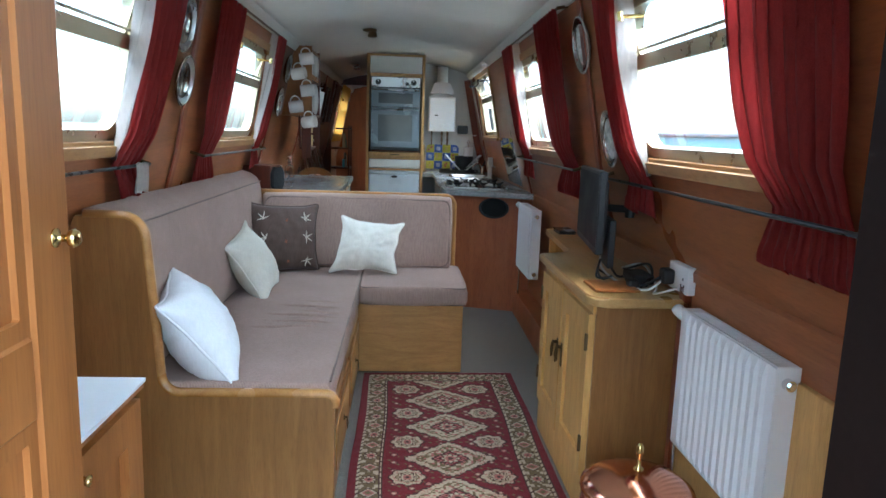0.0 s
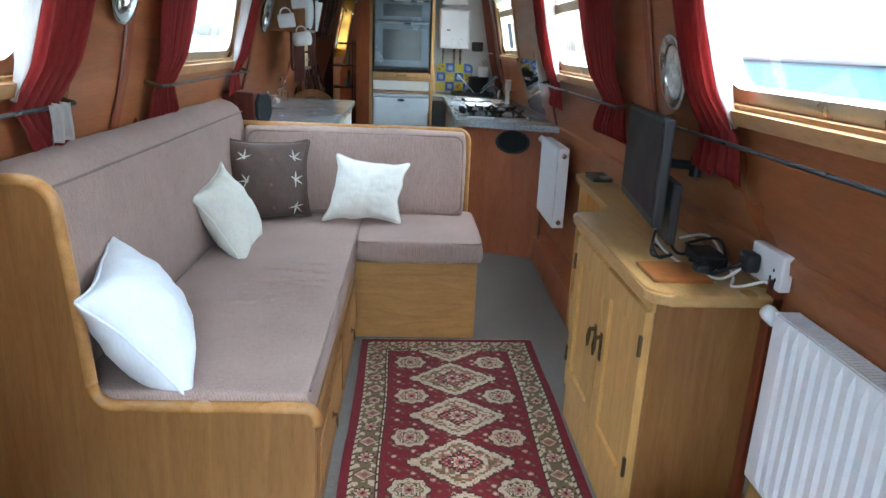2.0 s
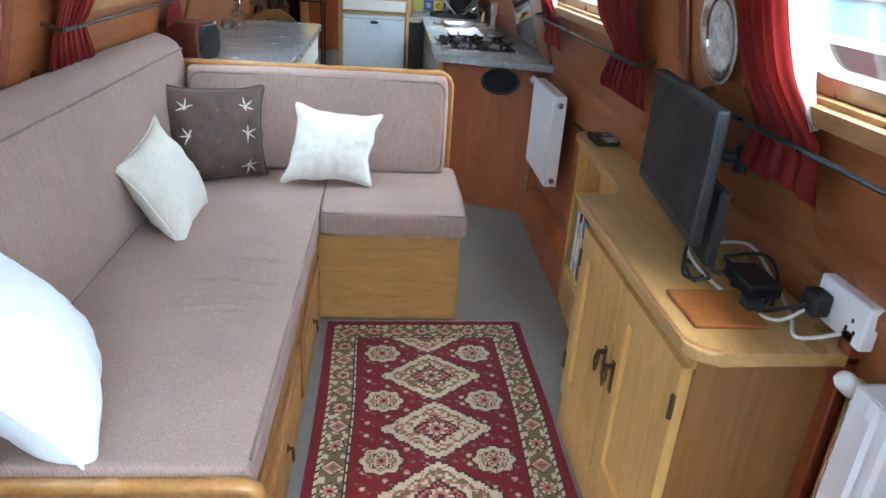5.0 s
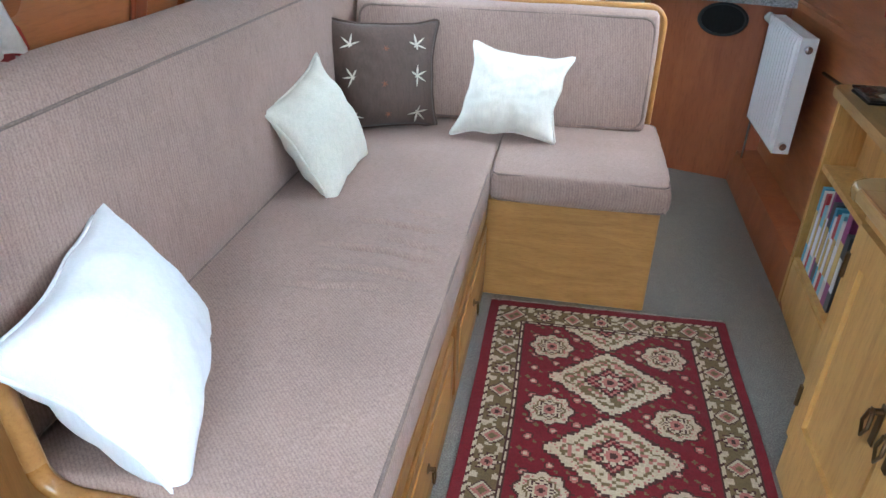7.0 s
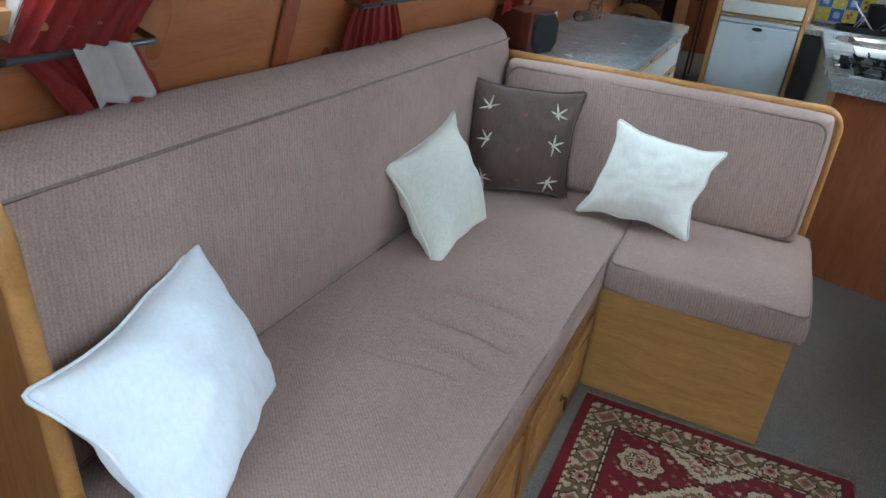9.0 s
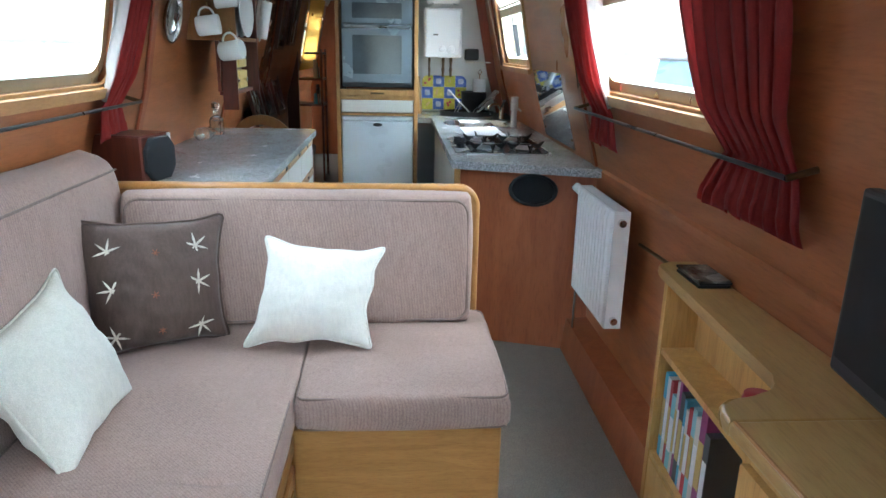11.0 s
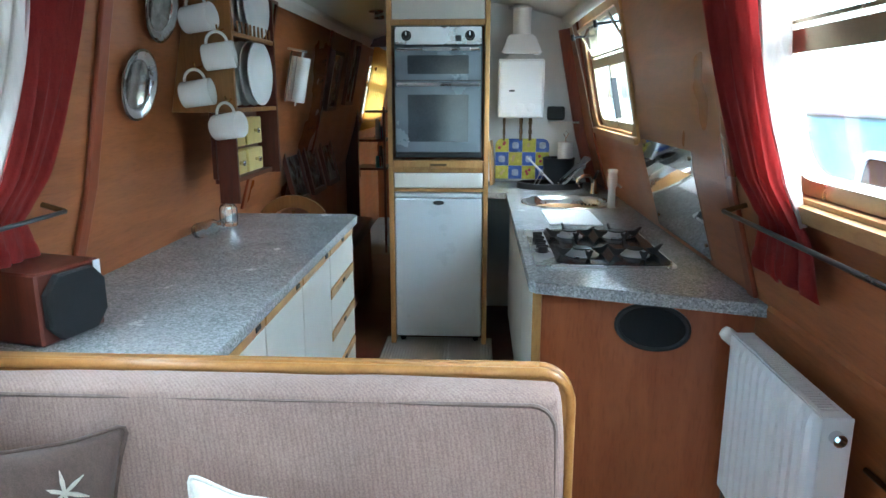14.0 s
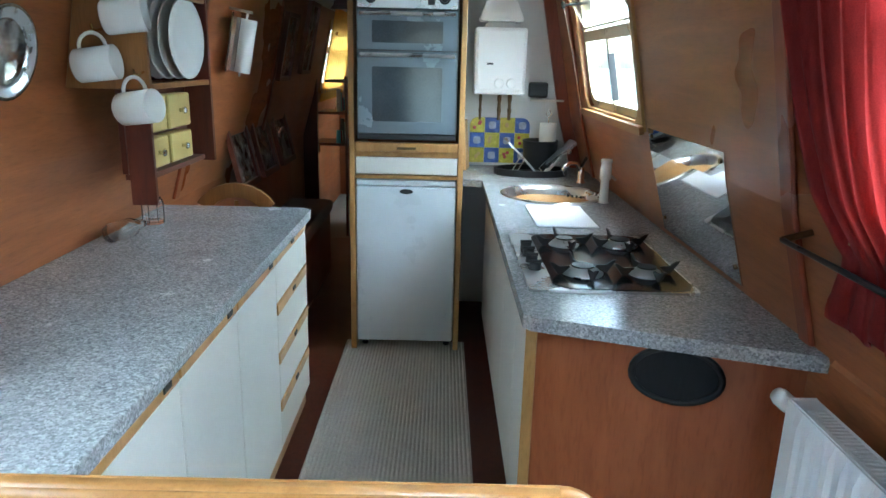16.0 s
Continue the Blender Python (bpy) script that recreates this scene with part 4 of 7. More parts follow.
nx, ny = int((RX1 - RX0) / KN), int((RY1 - RY0) / KN)
keys = "rbopk"
verts, faces, tint = [], [], []
for j in range(ny + 1):
    for i in range(nx + 1):
        x, y = RX0 + (RX1 - RX0) * i / nx, RY0 + (RY1 - RY0) * j / ny
        sk = 0.03 * (x - RX0)
        verts.append((x + 0.004 * math.sin(y * 7), y + sk * (j / ny), 0.009 + 0.0012 * noise.noise(Vector((x * 30, y * 30, 0)))))
for j in range(ny):
    for i in range(nx):
        a = j * (nx + 1) + i
        faces.append((a, a + 1, a + nx + 2, a + nx + 1))
        tint.append(keys.index(knot((i + 0.5) * KN, (RY1 - RY0) - (j + 0.5) * KN)))
me = bpy.data.meshes.new("rug")
me.from_pydata(verts, [], faces)
for k in keys:
    me.materials.append(M_RUG[k])
me.polygons.foreach_set("material_index", tint)
rug = thing("rug", ((RX0 + RX1) / 2, 3.5, 0.0), "dark red oriental rug with beige medallions and olive border", "rug")
pile = new("woven_face", me)
pile.parent = rug
pile.matrix_parent_inverse = Matrix.Translation(rug.location).inverted()
bm = B()
hexa(bm, [(RX0, RY0, 0.0005), (RX1, RY0, 0.0005), (RX1, RY1 + 0.022, 0.0005), (RX0, RY1, 0.0005)], [(RX0, RY0, 0.0075), (RX1, RY0, 0.0075), (RX1, RY1 + 0.022, 0.0075), (RX0, RY1, 0.0075)])
part("backing", bm, M_RUG["r"], rug)
bm = B()
rnd = random.Random(4)
for i in range(150):
    x = RX0 + (RX1 - RX0) * (i + 0.5) / 150
    y = RY1 + 0.022 * (i / 150)
    tube(bm, [(x, y - 0.004, 0.008), (x + rnd.uniform(-0.004, 0.004), y + 0.008, 0.007), (x + rnd.uniform(-0.008, 0.008), y + rnd.uniform(0.010, 0.02), 0.003)], 0.0014, 4)
part("fringe", bm, M_FRINGE, rug, "short pale fringe")


# radiators
def radiator(x, y0, y1, z0, z1, label):
    root = thing("radiator", (x, (y0 + y1) / 2, z0), label, "radiator", "radiators")
    t = 0.006
    bm = B()
    prof = []
    n = max(8, int((y1 - y0 - 0.05) / 0.037))
    step = (y1 - y0 - 0.06) / n
    prof.append((y0, 0.0))
    y = y0 + 0.03
    for k in range(n):
        prof += [(y + step * 0.06, 0.0), (y + step * 0.22, -0.009), (y + step * 0.62, -0.009), (y + step * 0.78, 0.0)]
        y += step
    prof.append((y1, 0.0))
    for xs in (x, ):
        for za, zb, flat in ((z0 + 0.03, z1 - 0.03, False),):
            a = [bm.verts.new((xs + d, yy, za)) for yy, d in prof]
            b = [bm.verts.new((xs + d, yy, zb)) for yy, d in prof]
            c = [bm.verts.new((xs, yy, z0)) for yy, d in prof]
            e = [bm.verts.new((xs, yy, z1)) for yy, d in prof]
            for L0, L1 in ((c, a), (a, b), (b, e)):
                for i in range(len(prof) - 1):
                    bm.faces.new((L0[i], L0[i + 1], L1[i + 1], L1[i]))
    part("front_panel", bm, M_WHITE, root)
    bm = box(B(), x + 0.002, x + 0.012, y0 + 0.002, y1 - 0.002, z0 + 0.002, z1 - 0.002)
    box(bm, x + 0.046, x + 0.056, y0 + 0.005, y1 - 0.005, z0, z1, 0.003, 1)
    part("rear_panel", bm, M_WHITE, root)
    for yy in (y0 - 0.003, y1 + 0.0005):
        bm = box(B(), x + 0.001, x + 0.058, yy, yy + 0.0025, z0 + 0.003, z1 + 0.003)
        part("side_panel", bm, M_WHITE, root)
    bm = slab(B(), [x + 0.004, x + 0.056], [y0 + 0.003, y1 - 0.003], [(x + 0.012, x + 0.048, y0 + 0.03 + 0.012 * i, y0 + 0.037 + 0.012 * i) for i in range(int((y1 - y0 - 0.07) / 0.012))],
              lambda u, v, d: Vector((u, v, z1 + d)), 0.0, 0.003)
    part("top_grille", bm, M_WHITE, root)
    for zz in (z0 + 0.035, z1 - 0.035):
        bm = B()
        rod(bm, (x + 0.028, y0 - 0.001, zz), (x + 0.028, y0 - 0.02, zz), 0.014, 0.013, 16)
        rod(bm, (x + 0.028, y0 - 0.02, zz), (x + 0.028, y0 - 0.026, zz), 0.008, 0.008, 6)
        part("vent_plug", bm, M_CHROME, root, "chrome bleed plug")
    zv = z1 - 0.03
    bm = B()
    rod(bm, (x + 0.03, y1, zv), (x + 0.03, y1 + 0.045, zv), 0.009)
    rod(bm, (x + 0.03, y1 + 0.035, zv - 0.015), (x + 0.03, y1 + 0.035, 0.17), 0.007)
    part("pipe", bm, M_CHROME, root)
    bm = B()
    lathe(bm, [(0, 0), (0.015, 0), (0.019, 0.012), (0.019, 0.04), (0.015, 0.05), (0, 0.052)], Matrix.Translation((x + 0.03, y1 + 0.03, zv - 0.005)) @ Matrix.Rotation(radians(-50), 4, "Y"), 16)
    part("valve_head", bm, M_CERAMIC, root, "white thermostatic valve head", True)
    for yy in (y0 + 0.33, y1 - 0.06):
        part("bracket", box(B(), x + 0.056, half(0.5) + CX, yy - 0.010, yy + 0.010, z0 + 0.14, z0 + 0.16), M_WHITE, root)


radiator(0.796, 2.375, 2.895, 0.335, 0.752, "white steel panel radiator with ribbed front below the window")
radiator(0.742, 5.02, 5.49, 0.375, 0.80, "white steel double-panel radiator beside the galley")
bm = tube(B(), [(0.85, 2.2, 0.30), (0.85, 1.6, 0.30), (0.85, 1.2, 0.3)], 0.009, 10)
tube(bm, [(0.85, 2.2, 0.30), (0.835, 2.34, 0.31), (0.83, 2.36, 0.36)], 0.009, 10)
single("heating_pipe", bm, M_BRONZE, "dull metal heating pipe along the wall", "pipe")
bm = tube(B(), [(0.855, 4.60, 0.70), (0.853, 4.8, 0.69), (0.853, 5.05, 0.68)], 0.006, 8)
single("heating_pipe", bm, M_BRONZE, "dull metal heating pipe along the wall", "pipe")

# television cabinet
CT = 0.757
cab = thing("cabinet", (0.7, 3.37, 0.0), "pale pine two-door cabinet with a rounded top", "cabinet")
# darker oak than the pine front: the near side's shade in its colour
bm = box(B(), 0.575, 0.862, 3.02, 3.74, 0.0, CT - 0.03)
part("body", bm, M_HONEY, cab)
top = [(0.862, 2.985)] + [(0.60 + 0.06 * math.cos(radians(a)), 3.045 + 0.06 * math.sin(radians(a))) for a in range(270, 179, -15)] + [(0.54, 3.755), (0.862, 3.755)]
bm = prism(B(), top, lambda u, v, d: Vector((u, v, d)), CT - 0.03, CT, 0.008, 3)
part("top", bm, M_PINETOP, cab)
bm = tube(B(), [(x + (0.006 if x < 0.6 else 0), y + (0.006 if y < 3.2 else -0.004), CT - 0.001) for x, y in top[1:-1]], 0.004, 6)
part("edge_bead", bm, M_EDGE, cab)
for za, zb in ((0.0, 0.135), (CT - 0.06, CT - 0.031)):
    part("face_rail", box(B(), 0.563, 0.576, 3.02, 3.74, za, zb, 0.003, 1), M_PINE, cab)
for a, b, ks in ((3.03, 3.375, 1), (3.385, 3.73, -1)):
    z0, z1 = 0.14, CT - 0.062
    f = lambda u, v, d: Vector((0.575 - d, u, v))
    bm = ring(B(), rounded(a, b, z0, z1, 0.002, 1), rounded(a + 0.06, b - 0.06, z0 + 0.07, z1 - 0.07, 0.002, 1), f, 0.0, 0.022)
    d = part("door", bm, M_PINE, cab)
    bm = prism(B(), rounded(a + 0.055, b - 0.055, z0 + 0.065, z1 - 0.065, 0.002, 1), f, 0.001, 0.010)
    part("panel", bm, M_PINE, d)
    yk = b - 0.028 if ks > 0 else a + 0.028
    bm = B()
    box(bm, 0.549, 0.553, yk - 0.009, yk + 0.009, 0.41, 0.50, 0.002, 1)
    lathe(bm, [(0, 0), (0.007, 0), (0.006, 0.012), (0.009, 0.016), (0, 0.02)], Matrix.Translation((0.549, yk, 0.485)) @ Matrix.Rotation(radians(-90), 4, "Y"), 10)
    tube(bm, [(0.533, yk - 0.006, 0.484), (0.53, yk - 0.012, 0.455), (0.53, yk, 0.43), (0.53, yk + 0.012, 0.455), (0.533, yk + 0.006, 0.484)], 0.0035, 6)
    part("handle", bm, M_BRONZE, d, "antique bronze drop handle")
    yh = a + 0.004 if ks > 0 else b - 0.004
    for zz in (z0 + 0.09, z1 - 0.12):
        part("hinge", rod(B(), (0.551, yh, zz), (0.551, yh, zz + 0.055), 0.006), M_BRONZE, d)
bm = box(B(), 0.58, 0.73, 3.07, 3.22, CT + 0.0005, CT + 0.010, 0.003, 2)
single("wooden_board", bm, M_DOOR, "small square orange wooden board lying on the cabinet", "board")

# bookcase
BT = 0.752
bk = thing("bookcase", (0.8, 4.17, 0.0), "low pine bookcase with open shelves and a rounded top", "bookcase")
fx = lambda y: 0.722 + 0.035 * (y - 3.85) / 0.75
def sheet(z0, z1, inset, ya, yb):
    return hexa(B(), [(fx(ya) + inset, ya, z0), (0.862, ya, z0), (0.862, yb, z0), (fx(yb) + inset, yb, z0)], [(fx(ya) + inset, ya, z1), (0.862, ya, z1), (0.862, yb, z1), (fx(yb) + inset, yb, z1)])


o = [(0.862, 3.758), (0.540, 3.758), (0.542, 3.79), (0.553, 3.818), (0.575, 3.836), (0.605, 3.842)] \
    + [(0.625 + 0.077 * math.sin(radians(a)), 3.919 - 0.077 * math.cos(radians(a))) for a in range(0, 91, 15)] + [(fx(4.56) - 0.02, 4.56)] + [(fx(4.56) + 0.03 + 0.05 * math.cos(radians(a)), 4.57 + 0.05 * math.sin(radians(a))) for a in range(170, 89, -16)] + [(0.862, 4.625)]
bm = prism(B(), o, lambda u, v, d: Vector((u, v, d)), BT - 0.028, BT, 0.007, 3)
part("top", bm, M_PINETOP, bk)
for za in (0.17, 0.50):
    part("shelf", sheet(za, za + 0.018, 0.004, 3.872, 4.55), M_PINE, bk)
for ya, yb in ((3.85, 3.872), (4.55, 4.575)):
    part("side", sheet(0.0, BT - 0.029, 0.0, ya, yb), M_PINE, bk)
part("back", hexa(B(), [(0.852, 3.783, 0), (0.862, 3.783, 0), (0.862, 4.549, 0), (0.852, 4.549, 0)], [(0.852, 3.783, 0.72), (0.862, 3.783, 0.72), (0.862, 4.549, 0.72), (0.852, 4.549, 0.72)]), M_PINE, bk)
part("plinth", sheet(0.0, 0.168, 0.002, 3.873, 4.549), M_PINE, bk)
bm = B()
lathe(bm, [(0.0, 0), (0.035, 0), (0.03, 0.008), (0, 0.01)], Matrix.Translation((0.80, 4.576, 0.42)) @ Matrix.Rotation(radians(-90), 4, "X"), 18)
part("finger_hole", bm, M_PINE, bk)
rnd = random.Random(11)
y = 4.535
for i in range(14):
    t = rnd.uniform(0.014, 0.032)
    h = rnd.uniform(0.22, 0.295)
    dpt = rnd.uniform(0.09, 0.13)
    x0 = fx(y) + 0.02
    if y - t < 4.02:
        break
    bm = hexa(B(), [(x0, y - t, 0.189), (min(0.848, x0 + dpt), y - t, 0.189), (min(0.848, x0 + dpt), y, 0.189), (x0, y, 0.189)],
              [(x0, y - t, 0.189 + h), (min(0.848, x0 + dpt), y - t, 0.189 + h), (min(0.848, x0 + dpt), y, 0.189 + h), (x0, y, 0.189 + h)])
    b = thing("book", (x0 + 0.05, y - t / 2, 0.189), "upright paperback book on the lower shelf", "book", "books in the bookcase")
    part("cover", bm, M_BOOK[i % 7], b)
    bm = box(B(), x0 - 0.0015, x0 - 0.0002, y - t + 0.003, y - 0.003, 0.189 + h * 0.25, 0.189 + h * 0.7)
    part("title_bar", bm, M_PAPER if i % 2 else M_YELLOW, b)
    y -= t + 0.001
for y in (3.96, 4.10):
    bm = lathe(B(), [(0, 0.519), (0.035, 0.519), (0.036, 0.522), (0.036, 0.60), (0.033, 0.603), (0.033, 0.612), (0, 0.613)], Matrix.Translation((0.795, y, 0)), 22)
    single("tin", bm, M_BOOK[2], "red cylindrical tin on the upper shelf", "tin", "tins in the bookcase", smooth=True)
for k, (yy, dx) in enumerate(((4.46, 0), (4.462, 0.004), (4.458, -0.003))):
    bm = box(B(), 0.765 + dx, 0.85 + dx, yy - 0.07, yy + 0.07, BT + 0.0006 + 0.007 * k, BT + 0.0072 + 0.007 * k, 0.001, 1)
    single("coaster", bm, M_BLACK if k < 2 else M_PHOTO, "square dark coaster with a printed picture", "coaster", "coasters on the bookcase")

# television on a wall arm, with a receiver fixed behind it
tv = thing("television", (0.70, 3.50, 0.85), "flat black television on a wall arm, switched off", "television")
ry = Matrix.Translation((0.667, 3.507, 0)) @ Matrix.Rotation(radians(-7.4), 4, "Z")
bm = box(B(), -0.010, 0.018, -0.255, 0.255, 0.846, 1.136, 0.006, 2, ry)
part("housing", bm, M_BLACK, tv)
bm = box(B(), -0.0115, -0.0105, -0.242, 0.242, 0.872, 1.124, 0, 1, ry)
part("screen", bm, M_SCREEN, tv, "dark matt screen")
bm = box(B(), 0.018, 0.034, -0.20, 0.20, 0.88, 1.10, 0.01, 2, ry)
part("back_shell", bm, M_BLACK, tv)
bm = box(B(), 0.0345, 0.042, -0.05, 0.05, 0.94, 1.04, 0.003, 1, ry)
rod(bm, ry @ Vector((0.04, 0, 0.99)), Vector((0.80, 3.44, 0.99)), 0.014)
rod(bm, Vector((0.80, 3.44, 0.96)), Vector((0.80, 3.44, 1.02)), 0.018)
rod(bm, Vector((0.80, 3.44, 0.99)), Vector((CX + half(0.99), 3.44, 0.99)), 0.016)
part("wall_arm", bm, M_BLACK, tv)
bm = box(B(), 0.0345, 0.058, -0.25, -0.10, 0.80, 0.97, 0.004, 1, ry)
part("receiver_box", bm, M_BLACK, tv)
for k in range(6):
    bm = box(B(), 0.039, 0.054, -0.2512, -0.2503, 0.815 + 0.024 * k, 0.827 + 0.024 * k, 0, 1, ry)
    part("port", bm, M_IRON, tv)
# sockets, plugs and cables
so = thing("power_socket", (0.86, 3.06, 0.8), "white double power socket with black plug on the wall", "socket")
bm = box(B(), 0.835, 0.863, 2.965, 3.115, 0.775, 0.862, 0.004, 2)
part("plate", bm, M_WHITE, so)
for yy in (3.0, ):
    bm = B()
    for dy, dz in ((0, 0.02), (-0.011, 0), (0.011, 0)):
        box(bm, 0.8338, 0.8352, yy + dy - 0.003, yy + dy + 0.003, 0.80 + dz - 0.004, 0.80 + dz + 0.004)
    part("pin_hole", bm, M_IRON, so)
bm = box(B(), 0.795, 0.834, 3.055, 3.105, 0.79, 0.84, 0.01, 3)
single("plug", bm, M_BLACK, "black three-pin plug in the socket", "plug")


def cable(pts, r, mat, label):
    P = [Vector(p) for p in pts]
    out = []
    for i in range(len(P) - 1):
        p0, p1, p2, p3 = P[max(i - 1, 0)], P[i], P[i + 1], P[min(i + 2, len(P) - 1)]
        for k in range(6):
            t = k / 6
            out.append(0.5 * ((2 * p1) + (-p0 + p2) * t + (2 * p0 - 5 * p1 + 4 * p2 - p3) * t * t + (-p0 + 3 * p1 - 3 * p2 + p3) * t ** 3))
    out.append(P[-1])
    single("cable", tube(B(), out, r, 7), mat, label, "cable", "cables on the cabinet", smooth=True)


z = CT + 0.005
cable([(0.80, 3.08, 0.80), (0.76, 3.10, z), (0.72, 3.16, z), (0.70, 3.28, z), (0.68, 3.36, z + 0.03), (0.69, 3.40, z + 0.09)], 0.004, M_CABLEW, "white mains cable trailing across the cabinet")
cable([(0.82, 3.00, z + 0.03), (0.76, 3.03, z + 0.004), (0.80, 3.12, z), (0.84, 3.25, z), (0.85, 3.4, z + 0.03), (0.80, 3.48, z)], 0.004, M_CABLEW, "white mains cable trailing across the cabinet")
cable([(0.795, 3.08, 0.81), (0.75, 3.14, z), (0.80, 3.2, z + 0.02), (0.74, 3.25, z), (0.79, 3.3, z + 0.02), (0.73, 3.32, z), (0.70, 3.4, z + 0.08)], 0.0045, M_BLACK, "black cable coiled behind the television")
cable([(0.70, 3.30, z), (0.66, 3.27, z), (0.66, 3.33, z + 0.02), (0.70, 3.34, z), (0.69, 3.26, z + 0.01), (0.65, 3.3, z), (0.68, 3.37, z + 0.05)], 0.004, M_BLACK, "black cable coiled behind the television")
cable([(0.78, 3.16, z), (0.82, 3.22, z + 0.03), (0.83, 3.30, z + 0.05), (0.78, 3.36, z + 0.02), (0.75, 3.3, z + 0.03), (0.79, 3.24, z + 0.02)], 0.0045, M_BLACK, "black cable coiled behind the television")
bm = box(B(), 0.745, 0.82, 3.19, 3.31, CT + 0.0006, CT + 0.035, 0.008, 2)
single("power_adapter", bm, M_BLACK, "black power adapter among the cables", "adapter")
bm = box(B(), 0.71, 0.745, 3.125, 3.17, CT + 0.0006, CT + 0.03, 0.007, 2)
single("power_adapter", bm, M_BLACK, "small black plug adapter on the cabinet", "adapter")

# copper scuttle by the radiator
sc = thing("copper_scuttle", (0.60, 2.63, 0.0), "polished copper coal scuttle with brass finial on the floor", "scuttle")
T = Matrix.Translation((0.60, 2.63, 0.0))
bm = lathe(B(), [(0, 0.0), (0.10, 0.0), (0.105, 0.01), (0.12, 0.08), (0.145, 0.20), (0.15, 0.27), (0.14, 0.30), (0.15, 0.31), (0.15, 0.318)], T, 32)
part("body", bm, M_COPPER, sc, "", True)
bm = lathe(B(), [(0.152, 0.318), (0.15, 0.328), (0.12, 0.35), (0.06, 0.37), (0.02, 0.376), (0, 0.377)], T, 32)
lid = part("lid", bm, M_COPPER, sc, "", True)
bm = lathe(B(), [(0.014, 0.374), (0.014, 0.38), (0.006, 0.386), (0.006, 0.41), (0.010, 0.42), (0.010, 0.44), (0.004, 0.45), (0, 0.452)], T, 16)
part("finial", bm, M_BRASS, lid, "brass finial", True)
bm = tube(B(), [(0.60 + 0.15 * math.cos(a), 2.63 + 0.02 * math.sin(a), 0.28 + 0.03 * math.sin(a)) for a in [math.pi * i / 12 + math.pi for i in range(13)]], 0.006, 8)
part("handle", bm, M_BRASS, sc, "", True)

# small cupboard beside the entrance
cu = thing("cupboard", (-0.68, 1.85, 0.0), "small orange-pine cupboard with panelled sides by the entrance", "cupboard")
bm = box(B(), -0.90, -0.50, 1.70, 2.085, 0.0, 0.80)
part("body", bm, M_DOOR, cu)
for (a, b, c, d, f) in ((1.70, 2.085, 0.02, 0.79, lambda u, v, w: Vector((-0.50 + w, u, v))), (-0.90, -0.50, 0.02, 0.79, lambda u, v, w: Vector((u, 1.70 - w, v)))):
    bm = ring(B(), rounded(a + 0.002, b - 0.002, c, d, 0.002, 1), rounded(a + 0.06, b - 0.06, c + 0.08, d - 0.06, 0.002, 1), f, 0.0005, 0.016)
    part("frame", bm, M_DOOR, cu)
bm = box(B(), -0.90, -0.482, 1.68, 2.10, 0.80, 0.815, 0.004, 1)
part("top", bm, M_DOOR, cu)
bm = lathe(B(), [(0, 0), (0.008, 0), (0.006, 0.008), (0.009, 0.014), (0, 0.018)], Matrix.Translation((-0.484, 1.86, 0.76)) @ Matrix.Rotation(radians(90), 4, "Y"), 12)
part("knob", bm, M_BRASS, cu, "tiny brass knob", True)
pa = thing("tray", (-0.66, 1.89, 0.815), "white slotted tray lying on the cupboard", "tray")
bm = slab(B(), [-0.84, -0.478], [1.675, 2.095], [(-0.70, -0.56, 1.955, 1.968)], lambda u, v, d: Vector((u, v, d)), 0.8155, 0.822)
part("sheet", bm, M_PAPER, pa)


